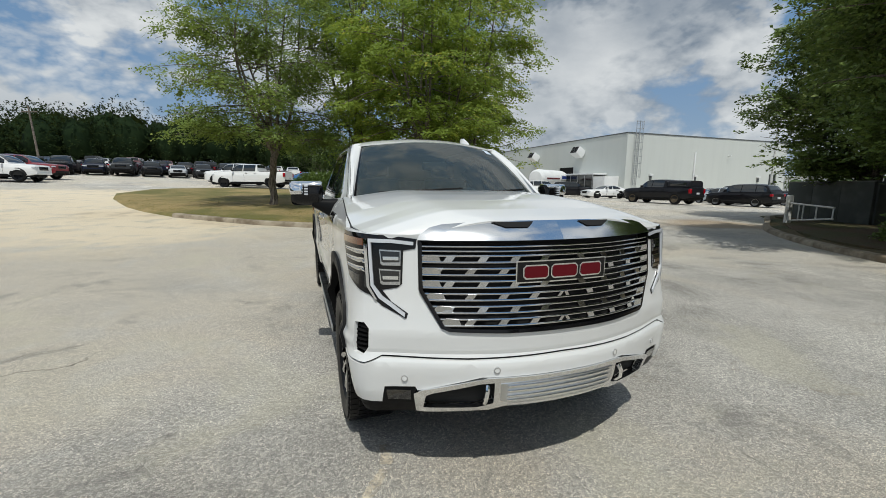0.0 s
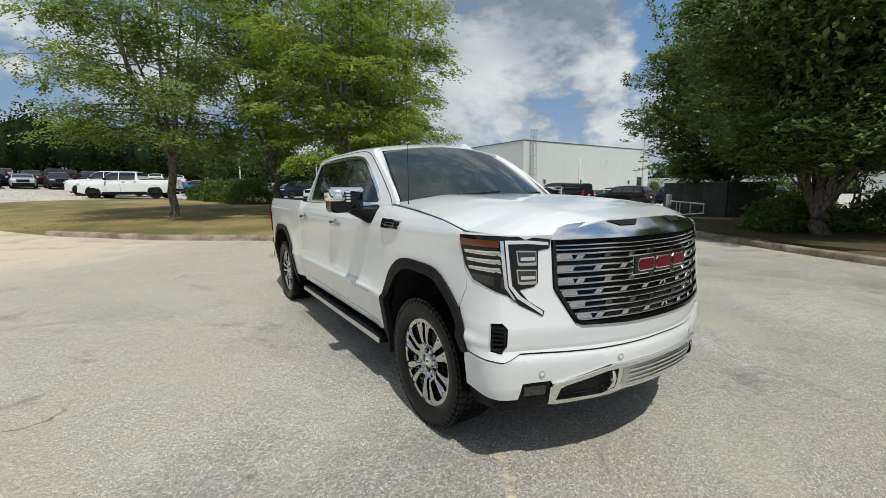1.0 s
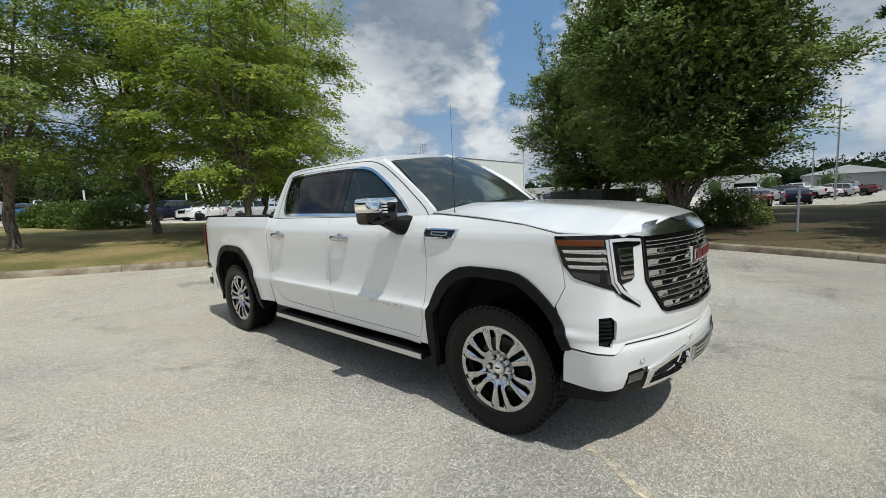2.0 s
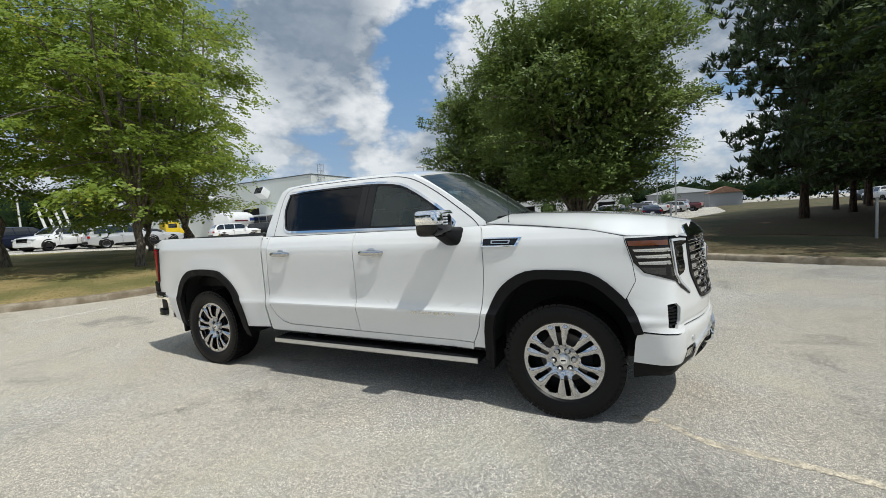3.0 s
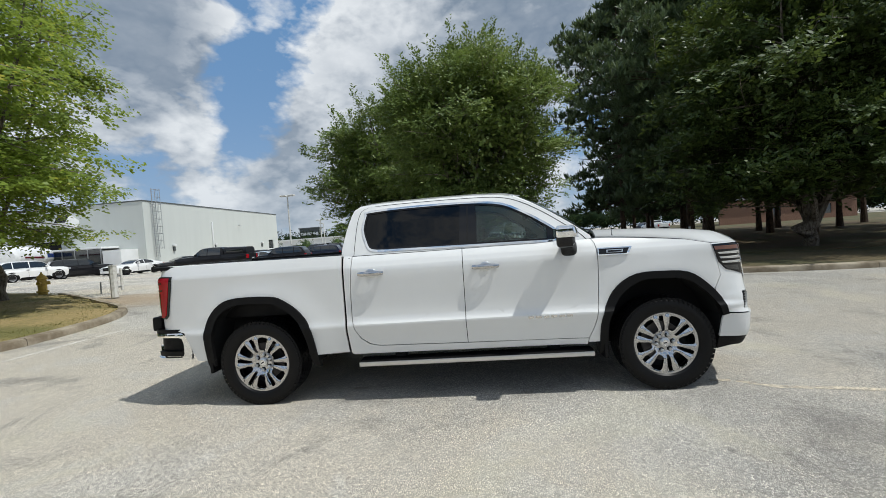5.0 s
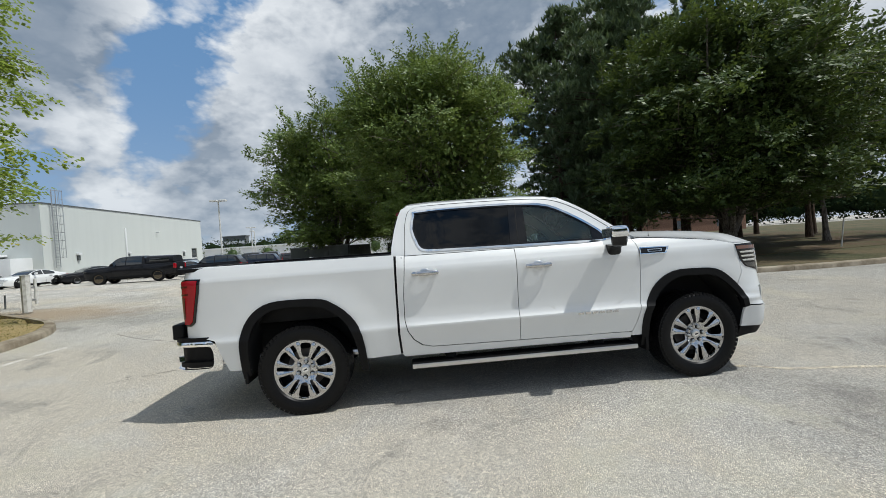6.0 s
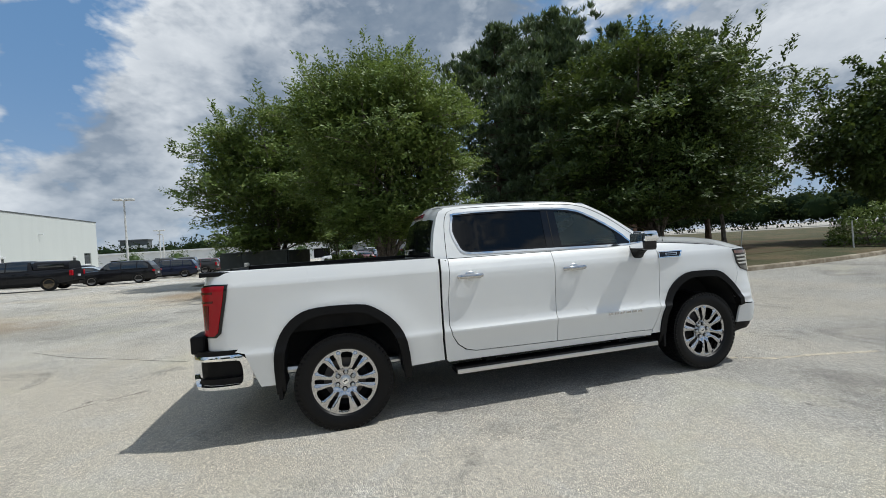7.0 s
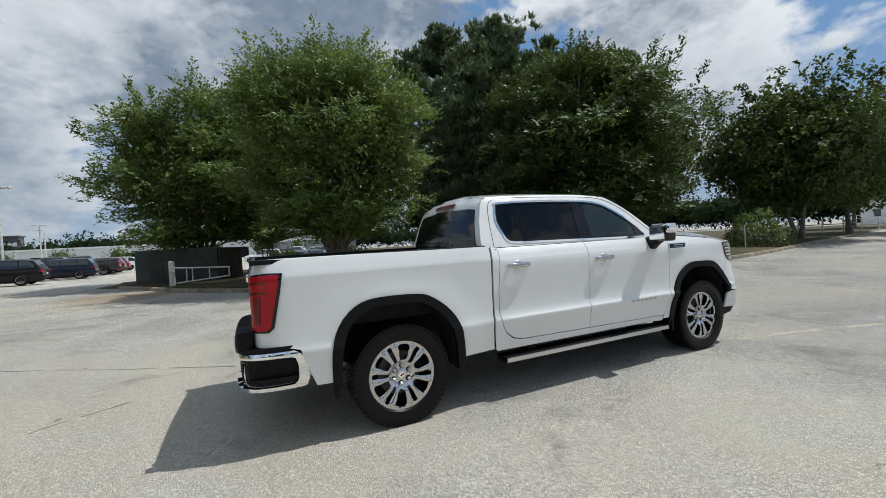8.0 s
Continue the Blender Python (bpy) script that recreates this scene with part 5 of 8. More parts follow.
def cab_back(u, v):
    z = 1.30 + (roof_point(u, 1.0).z - 0.006 - 1.30) * v
    y = float(np.interp(v, [0, 0.29, 0.6, 0.88, 1.0], [2.90, 2.895, 2.86, 2.812, 2.742])) + 0.025 * (1 - u * u) * (1 - v ** 4)
    return Vector((u * cab_skin(y, min(1.85, max(z, 1.37)), 0, 1).x, y, z))


sheet_into(bm, cab_back, steps(-1, 1, 20), steps(0, 1, 12))
back = part("cab_back", bm, M["white"], truck)
bm = bmesh.new()
sheet_into(bm, lambda u, v: cab_back(u, v) + Vector((0, 0.006, 0)), steps(-0.90, 0.90, 20), steps(0.14, 0.80, 10))
thicken(bm, Vector((0, -0.01, 0)))
rw = part("rear_window", bm, M["rear_pane"], back, "dark rear window")
bm = bmesh.new()
sheet_into(bm, lambda u, v: cab_back(u, v) + Vector((0, 0.008, 0)), steps(-0.01, 0.01, 2), steps(0.14, 0.80, 10))
part("window_divider", bm, M["gloss_black"], rw)
bm = bmesh.new()
sheet_into(bm, lambda u, v: cab_back(u, v) + Vector((0, 0.018 + 0.012 * (1 - (2 * (v - 0.87) / 0.07) ** 2), 0)), steps(-0.30, 0.30, 8), steps(0.835, 0.905, 4))
thicken(bm, Vector((0, -0.02, 0)))
part("brake_lamp", bm, M["deep_red"], back, "red high-level brake lamp")
bm = bmesh.new()
rows = []
for z, y0, y1, hw in ((1.885, 1.33, 1.56, 0.042), (1.915, 1.37, 1.565, 0.034), (1.95, 1.44, 1.57, 0.020), (1.975, 1.50, 1.575, 0.010)):
    rows.append([bm.verts.new((0.47 + hw * sx, y0 + (y1 - y0) * f, z)) for sx, f in ((0, 0), (0.6, 0.2), (1, 0.6), (0.8, 1), (-0.8, 1), (-1, 0.6), (-0.6, 0.2))])
for a, b in zip(rows, rows[1:]):
    for i in range(7):
        bm.faces.new((a[i], a[(i + 1) % 7], b[(i + 1) % 7], b[i]))
bm.faces.new(rows[-1])
part("roof_fin", bm, M["white"], truck, "white roof aerial fin", 50)

# bonnet: raised centre, edges drop to the wings


HOOD_V = [0, 0.035, 0.08, 0.14, 0.20, 0.29, 0.46, 0.68, 0.90, 1.0]
HOOD_E = [(0.635, -0.775, 1.266), (0.700, -0.748, 1.262), (0.800, -0.716, 1.262), (0.885, -0.655, 1.266), (0.918, -0.56, 1.270), (0.934, -0.42, 1.276), (0.934, -0.2, 1.320), (0.912, 0.1, 1.357), (0.889, 0.4, 1.383), (0.880, 0.53, 1.392)]


def hood_point(u, v):
    """u across (-1..1), v from the nose to the scuttle; the edges follow the wings."""
    ex, ey, ez = (float(np.interp(v, HOOD_V, [e[i] for e in HOOD_E])) for i in range(3))
    a = abs(u)
    cy = -0.852 + (0.42 + 0.852) * v
    zc = float(np.interp(v, [0, 0.05, 0.15, 0.35, 0.6, 0.85, 1.0], [1.322, 1.338, 1.366, 1.400, 1.426, 1.443, 1.448]))
    k = blend(a, 1.10, 0.50)
    k0 = blend(1.0, 1.10, 0.50)
    k = (k - k0) / (1 - k0)
    dome = 0.004 * blend(a, 0.68, 0.48) * blend(v, 0.04, 0.30)
    z = ez + (zc - 0.004 - ez) * k + dome - 0.022 * blend(a, 0.90, 1.0) * 0.3 * blend(v, 0.5, 0.2)
    return Vector((u * ex, cy + (ey - cy) * u * u, z + 0.003))


us = sorted(set(steps(-1, 1, 40) + [-0.60, -0.57, -0.54, 0.54, 0.57, 0.60, -0.97, 0.97]))
bm = bmesh.new()
sheet_into(bm, hood_point, us, steps(0, 0.3, 40)[:-1] + steps(0.3, 1, 26))
thicken(bm, Vector((0, 0.004, -0.026)))
bonnet = part("bonnet", bm, M["white"], truck, "white bonnet with raised centre", 26)
for sg in (-1, 1):
    part("shut_line", tube([hood_point(sg * 1.002, v) + Vector((sg * 0.001, 0, -0.007)) for v in steps(0.16, 1.0, 30)], 0.0026, 6), M["void"], bonnet)
# scuttle with wipers
bm = bmesh.new()
sheet_into(bm, lambda u, v: Vector((u * 0.86, 0.40 + 0.13 * u * u + v * (0.24 + 0.02 * u * u), 1.412 - 0.03 * abs(u) - 0.03 * v)), steps(-1, 1, 16), steps(0, 1, 4))
scuttle = part("scuttle", bm, M["plastic"], truck, "black plastic scuttle")
for x0, x1 in ((-0.62, 0.02), (0.10, 0.66)):
    bm = bmesh.new()
    pts = [screen_point(x0 / 0.79 + (x1 - x0) / 0.79 * t, 0.045 + 0.05 * t, 0.02) for t in steps(0, 1, 8)]
    tube_into(bm, pts, 0.008, 6)
    part("wiper", bm, M["plastic"], scuttle)
part("aerial", tube([(-0.84, 0.37, 1.36), (-0.84, 0.37, 1.42), (-0.84, 0.372, 2.10)], [0.008, 0.0018, 0.0010], 6), M["plastic"], truck, "thin black whip aerial")

# front end
for side in (-1, 1):
    fascia = [(NOSE, 0.802), (nose(0.30), 0.803), (nose(0.545), 0.812), (nose(0.585), 0.826), (nose(0.685), 1.0), (nose(0.692), 1.232), (nose(0.80), 1.252), (-0.64, 1.262), (-0.408, 1.266), (-0.416, 1.236), (-0.456, 1.10), (-0.474, 0.985), (-0.42, 0.873), (-0.448, 0.80), (-0.482, 0.668), (nose(0.905), 0.655), (nose(0.88), 0.668), (nose(0.84), 0.690), (nose(0.46), 0.684), (NOSE, 0.692)]
    slot = [(nose(0.912), 0.842), (nose(0.892), 0.815), (nose(0.895), 0.725), (nose(0.915), 0.683), (-0.640, 0.69), (-0.640, 0.836)]
    fa = panel(fascia, M["white"], "front_fascia", truck, side=side, holes=(slot,), cell=(0.04, 0.03))
    air = panel(slot, M["gloss_black"], "air_slot", fa, d=-0.03, rim=0.0, side=side)
    for i in range(6):
        z = 0.705 + i * 0.022
        panel([(nose(0.905), z), (-0.648, z), (-0.648, z + 0.009), (nose(0.905), z + 0.009)], M["plastic"], "slat", air, d=-0.012, rim=0.02, side=side)
    bump = [(NOSE, 0.681), (nose(0.46), 0.673), (nose(0.845), 0.679), (nose(0.885), 0.657), (nose(0.91), 0.644), (-0.478, 0.655), (-0.462, 0.60), (-0.448, 0.452), (-0.60, 0.448), (nose(0.845), 0.447), (nose(0.83), 0.535), (nose(0.695), 0.54), (nose(0.685), 0.520), (nose(0.40), 0.592), (NOSE, 0.592)]
    bu = panel(bump, M["white"], "front_bumper", truck, side=side, d=0.002, cell=(0.04, 0.03))
    for x, z in ((0.74, 0.583), (0.335, 0.628)):
        bm = bmesh.new()
        c, c2 = skin(nose(x), z, 0.006, side), skin(nose(x), z, 0.012, side)
        dr = (c2 - c).normalized()
        tube_into(bm, [c - dr * 0.01, c], [0.0135, 0.0125], 16)
        part("parking_sensor", bm, M["white"], bu)
        bm = bmesh.new()
        lathe_into(bm, [(0.012, 0.001), (0.0155, 0.0015), (0.0155, -0.003)], 16, "z", Matrix.Translation(c) @ dr.to_track_quat("Z", "Y").to_matrix().to_4x4())
        part("sensor_ring", bm, M["bright"], bu)
    # dark groove above the bumper
    panel([(NOSE, 0.698), (nose(0.46), 0.690), (nose(0.84), 0.695), (nose(0.91), 0.66), (-0.55, 0.672), (-0.55, 0.645), (nose(0.91), 0.635), (nose(0.84), 0.67), (nose(0.46), 0.665), (NOSE, 0.675)], M["void"], "bumper_gap", truck, d=-0.012, rim=0.01, side=side)
    # fog lamp
    fog = panel([(nose(0.695), 0.538), (nose(0.832), 0.533), (nose(0.845), 0.447), (nose(0.695), 0.444)], M["plastic"], "fog_lamp", truck, d=-0.004, rim=0.03, side=side)
    panel([(nose(0.715), 0.520), (nose(0.822), 0.517), (nose(0.818), 0.463), (nose(0.715), 0.463)], M["glass_dark"], "lens", fog, d=0.002, rim=0.01, side=side)
    panel([(nose(0.725), 0.512), (nose(0.812), 0.509), (nose(0.808), 0.472), (nose(0.725), 0.472)], M["bright"], "reflector", fog, d=-0.003, rim=0.004, side=side)
    # lower valance
    panel([(nose(0.69), 0.449), (nose(0.84), 0.446), (-0.448, 0.449), (-0.445, 0.33), (-0.56, 0.36), (nose(0.84), 0.375), (nose(0.69), 0.385)], M["plastic"], "valance", truck, d=-0.006, rim=0.05, side=side, label="black plastic lower valance")
    # chrome lower guard with tow hook bay, its shade painted near-black
    guard = [(NOSE, 0.590), (nose(0.37), 0.591), (nose(0.43), 0.580), (nose(0.66), 0.527), (nose(0.70), 0.508), (nose(0.695), 0.400), (nose(0.66), 0.395), (nose(0.36), 0.410), (nose(0.29), 0.432), (NOSE, 0.428)]
    bay = [(nose(0.345), 0.566), (nose(0.41), 0.562), (nose(0.62), 0.512), (nose(0.648), 0.498), (nose(0.662), 0.425), (nose(0.42), 0.430), (nose(0.345), 0.452)]
    plate = [(NOSE, 0.566), (nose(0.315), 0.562), (nose(0.315), 0.470), (nose(0.26), 0.448), (NOSE, 0.446)]
    gu = panel(guard, M["guard_chrome"], "lower_guard", truck, holes=(bay,), d=0.014, rim=0.04, side=side, cell=(0.04, 0.03), label="chrome lower bumper guard")
    panel(bay, M["void"], "hook_bay", gu, d=-0.035, rim=0.0, side=side)
    panel(plate, M["bright"], "skid_plate", gu, d=0.019, rim=0.01, side=side, label="ribbed silver skid plate")
    for z in (0.470, 0.497, 0.524, 0.549):
        panel([(NOSE, z + 0.006), (nose(0.285), z + 0.004), (nose(0.285), z - 0.004), (NOSE, z - 0.005)], M["guard_chrome"], "rib", gu, d=0.026, rim=0.012, side=side)
    hook = [skin(nose(0.375), 0.545, -0.03, side), skin(nose(0.375), 0.548, 0.012, side), skin(nose(0.38), 0.52, 0.026, side), skin(nose(0.385), 0.485, 0.028, side), skin(nose(0.385), 0.46, 0.012, side), skin(nose(0.385), 0.458, -0.03, side)]
    part("tow_hook", tube([Vector((*p,)) for p in hook], 0.013, 8), M["chrome"], gu, "chrome tow hook")
    # headlamp
    lamp = [(nose(0.695), 1.238), (nose(0.80), 1.252), (-0.64, 1.260), (-0.415, 1.255), (-0.43, 1.20), (-0.462, 1.10), (-0.52, 1.035), (nose(0.895), 0.975), (nose(0.84), 0.925), (nose(0.735), 0.868), (nose(0.728), 0.893), (nose(0.80), 0.945), (nose(0.842), 1.0), (nose(0.775), 1.012), (nose(0.755), 1.03), (nose(0.752), 1.185), (nose(0.700), 1.195)]
    hl = panel(lamp, M["gloss_black"], "headlamp", truck, d=0.004, rim=0.03, side=side, cell=(0.03, 0.03), label="dark headlamp with bright light bar")
    drl = [(nose(0.708), 1.226), (nose(0.80), 1.236), (nose(0.906), 1.238), (nose(0.889), 1.02), (nose(0.854), 0.962), (nose(0.74), 0.878), (nose(0.739), 0.895), (nose(0.838), 0.972), (nose(0.876), 1.023), (nose(0.893), 1.221), (nose(0.80), 1.220), (nose(0.708), 1.211)]
    panel(drl, M["lamp_white"], "light_bar", hl, d=0.012, rim=0.012, side=side, cell=(0.03, 0.03), label="white daytime light bar")
    panel([(nose(0.912), 1.236), (nose(0.925), 1.236), (nose(0.905), 1.015), (nose(0.87), 0.955), (nose(0.86), 0.955), (nose(0.893), 1.015)], M["chrome"], "chrome_edge", hl, d=0.012, rim=0.012, side=side, cell=(0.03, 0.03))
    for z0, z1 in ((1.115, 1.185), (1.025, 1.095)):
        unit = panel([(nose(0.762), z1), (nose(0.855), z1 + 0.004), (nose(0.848), z0 + 0.006), (nose(0.838), z0), (nose(0.762), z0)], M["grille_chrome"], "projector", hl, d=0.008, rim=0.006, side=side, cell=(0.03, 0.03))
        panel([(nose(0.766), z1 - 0.006), (nose(0.850), z1 - 0.003), (nose(0.843), z0 + 0.018), (nose(0.834), z0 + 0.014), (nose(0.766), z0 + 0.016)], M["glass_dark"], "lens", unit, d=0.011, rim=0.004, side=side)
        panel([(nose(0.770), z0 + 0.042), (nose(0.838), z0 + 0.042), (nose(0.836), z0 + 0.026), (nose(0.770), z0 + 0.026)], M["chrome"], "reflector_blade", unit, d=0.014, rim=0.004, side=side)
    for i, (z0, z1) in enumerate(((1.162, 1.186), (1.122, 1.146), (1.082, 1.106))):
        back_s = -0.458 - 0.014 * i
        bl = panel([(nose(0.924), z1), (back_s, z1 - 0.003), (back_s - 0.010, z0 + 0.006), (nose(0.917), z0)], M["chrome"], "reflector_blade", hl, d=0.007, rim=0.006, side=side)
        panel([(nose(0.926), z1 - 0.009), (back_s - 0.006, z1 - 0.012), (back_s - 0.009, z0 + 0.009), (nose(0.921), z0 + 0.006)], M["grille_chrome"], "blade_face", bl, d=0.011, rim=0.004, side=side)
    panel([(nose(0.906), 1.062), (-0.50, 1.068), (-0.535, 1.035), (nose(0.893), 1.004)], M["glass_dark"], "side_marker", hl, d=0.007, rim=0.006, side=side)
    panel([(nose(0.930), 1.236), (-0.428, 1.238), (-0.434, 1.206), (nose(0.928), 1.204)], M["amber"], "side_marker", hl, d=0.008, rim=0.006, side=side)
    # grille surround, half by half
    frame_o = [(NOSE, 0.806), (nose(0.30), 0.807), (nose(0.548), 0.816), (nose(0.582), 0.832), (nose(0.680), 1.0), (nose(0.687), 1.236), (NOSE, 1.236)]
    gi = [(NOSE, 0.822), (nose(0.30), 0.823), (nose(0.540), 0.831), (nose(0.570), 0.843), (nose(0.665), 1.005), (nose(0.672), 1.222), (NOSE, 1.222)]
    rim_ = [p for p in frame_o[:-1]] + gi[::-1][1:]
    panel(rim_, M["gloss_black"], "grille_surround", truck, d=0.012, rim=0.04, side=side, cell=(0.04, 0.04), label="gloss black grille surround")
    # near-black sheet behind the bars paints the shade in the grille
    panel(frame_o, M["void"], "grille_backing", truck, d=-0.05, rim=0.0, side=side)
    # chrome bars: pairs of thin rails tied by staggered links
    right = table([(0.815, 0.548), (0.845, 0.572), (1.0, 0.663), (1.05, 0.668), (1.25, 0.674)])
    rail_z = [1.207, 1.186]
    for z in rail_z:
        part("grille_bar", tube([skin(nose(x_), z, 0.006, side) for x_ in steps(0.0, right(z), 14)], 0.0045, 8), M["grille_chrome"], truck)
    for row in range(6):
        z = 1.150 - row * 0.0585

        def lean(k, z0):
            return lambda s, zz, d, sd: skin(s, zz, d + (zz - z0) * k, sd)

        for dz in (0.0148, -0.0148):
            part("grille_bar", tube([skin(nose(x_), z + dz, 0.007, side) for x_ in steps(0.0, right(z + dz), 14)], 0.0058, 8), M["grille_chrome"], truck)
        x = (0.03 if row % 2 else 0.125) - 0.05
        while x < right(z):
            a, b = max(x, 0.0), min(x + 0.056, right(z))
            if b - a > 0.012:
                panel([(nose(a), z + 0.013), (nose(max(b - 0.018, a + 0.005)), z + 0.013), (nose(b), z - 0.013), (nose(min(a + 0.018, b - 0.005)), z - 0.013)], M["grille_chrome"], "grille_link", truck, d=0.012, rim=0.02, side=side, fn=lean(0.25 if row % 2 else 0.0, z))
            x += 0.150
        panel([(nose(right(z) - 0.070), z + 0.017), (nose(right(z) - 0.012), z + 0.019), (nose(right(z)), z + 0.006), (nose(right(z)), z - 0.006), (nose(right(z) - 0.012), z - 0.019), (nose(right(z) - 0.085), z - 0.017)], M["grille_chrome"], "grille_link", truck, d=0.012, rim=0.02, side=side, fn=lean(0.12, z))
    # chrome bar over the grille with a scoop painted as a dark panel
    mous = [(NOSE, 1.322), (nose(0.20), 1.322), (nose(0.40), 1.318), (nose(0.57), 1.305), (nose(0.63), 1.290), (nose(0.68), 1.256), (nose(0.692), 1.236), (NOSE, 1.236)]

    def bar_skin(s, z, d=0.0, side=-1):
        p = skin(s, 1.2, d + 0.012, side)
        t = max(0.0, (z - 1.236) / 0.086)
        return Vector((p.x, p.y + 0.070 * t + 0.010 * t * t - 0.004 * math.sin(math.pi * min(1, t)), z))

    mb = panel(mous, M["guard_chrome"], "nose_bar", truck, side=side, fn=bar_skin, cell=(0.03, 0.012), rim=0.03, label="chrome bar over the grille")
    panel([(nose(0.13), 1.3185), (nose(0.34), 1.316), (nose(0.28), 1.294), (nose(0.17), 1.294)], M["void"], "scoop", mb, d=0.007, rim=0.004, side=side, fn=bar_skin, cell=(0.03, 0.012))
    panel([(NOSE, 1.242), (nose(0.69), 1.242), (nose(0.69), 1.230), (NOSE, 1.230)], M["gloss_black"], "bar_shadow_gap", mb, d=0.004, rim=0.02, side=side)

# grille badge: dark plate, chrome rim, three plain red blocks
badge = new("grille_badge")
badge.parent = truck


def flat_front(s, z, d=0.0, side=-1):
    return Vector((s, -0.940 - d + 0.20 * s * s, z))


panel([(-0.253, 1.035), (0.253, 1.035), (0.253, 1.142), (-0.253, 1.142)], M["chrome"], "rim", badge, fn=flat_front, d=0.006, rim=0.03)
panel([(-0.246, 1.042), (0.246, 1.042), (0.246, 1.135), (-0.246, 1.135)], M["gloss_black"], "plate", badge, fn=flat_front, d=0.010, rim=0.01)
for x0, x1 in ((-0.222, -0.088), (-0.076, 0.074), (0.086, 0.220)):
    c = 0.014
    o = [(x0 + c, 1.054), (x1 - c, 1.054), (x1, 1.054 + c), (x1, 1.123 - c), (x1 - c, 1.123), (x0 + c, 1.123), (x0, 1.123 - c), (x0, 1.054 + c)]
    blk = panel(o, M["chrome"], "block_rim", badge, fn=flat_front, d=0.014, rim=0.008)
    panel(shrink(o, 0.008), M["red_badge"], "red_block", blk, fn=flat_front, d=0.018, rim=0.008)

# tail
for side in (-1, 1):
    tl = [(4.845, 1.292), (4.70, 1.305), (4.592, 1.300), (4.61, 1.18), (4.665, 0.915), (4.70, 0.885), (4.80, 0.885), (4.84, 0.905)]
    tail = panel(tl, M["gloss_black"], "tail_lamp", truck, d=0.012, rim=0.04, side=side, cell=(0.025, 0.04), label="red tail lamp with dark rim")
    panel([(4.835, 1.280), (4.70, 1.292), (4.615, 1.288), (4.632, 1.18), (4.684, 0.925), (4.710, 0.900), (4.795, 0.900), (4.830, 0.915)], M["red_lens"], "lens", tail, d=0.017, rim=0.01, side=side, cell=(0.025, 0.04))
    for z in (1.235, 1.165):
        panel([(4.82, z + 0.008), (4.70, z + 0.012), (4.705, z - 0.006), (4.82, z - 0.010)], M["deep_red"], "lamp_bar", tail, d=0.020, rim=0.006, side=side, cell=(0.025, 0.04))
    panel([(4.79, 1.14), (4.735, 1.14), (4.75, 0.95), (4.79, 0.945)], M["deep_red"], "lamp_bar", tail, d=0.020, rim=0.006, side=side, cell=(0.025, 0.04))
    panel([(4.882, 1.395), (PLAN_S[-1], 1.40), (PLAN_S[-1], 0.80), (4.882, 0.79)], M["white"], "tailgate", truck, side=side)
    # bed rail cap
    bm = bmesh.new()
    sheet_into(bm, lambda u, v: Vector((side * (0.83 + 0.085 * u), 2.90 + 1.90 * v, 1.392 + 0.008 * (1 - (2 * u - 1) ** 2) + 0.003 * v)), steps(0, 1, 6), steps(0, 1, 10))
    thicken(bm, Vector((0, 0, -0.03)))
    part("bed_rail_cap", bm, M["plastic"], truck, "black plastic bed rail cap")
    part("bed_wall", box(min(side * 0.78, side * 0.81), max(side * 0.78, side * 0.81), 2.90, 4.78, 0.85, 1.40), M["plastic"], truck)
BUMP = [(0.925, 4.405), (0.945, 4.47), (0.952, 4.58), (0.945, 4.70), (0.915, 4.81), (0.85, 4.885), (0.74, 4.925), (0.4, 4.945), (0.0, 4.95)]
_b = [0.0]
for (xa, ya), (xb, yb) in zip(BUMP, BUMP[1:]):
    _b.append(_b[-1] + math.hypot(xb - xa, yb - ya))


def bump_skin(s, z, d=0.0, side=-1):
    x, y = float(np.interp(s, _b, [p[0] for p in BUMP])), float(np.interp(s, _b, [p[1] for p in BUMP]))
    e = 0.02
    tx = float(np.interp(s + e, _b, [p[0] for p in BUMP]) - np.interp(s - e, _b, [p[0] for p in BUMP]))
    ty = float(np.interp(s + e, _b, [p[1] for p in BUMP]) - np.interp(s - e, _b, [p[1] for p in BUMP]))
    ln = math.hypot(tx, ty) or 1
    o = d + float(np.interp(z, [0.40, 0.47, 0.52, 0.62, 0.72, 0.76], [-0.04, -0.015, 0.002, 0.006, 0.004, -0.006]))
    return Vector((side * (x + ty / ln * o), y - tx / ln * o, z))


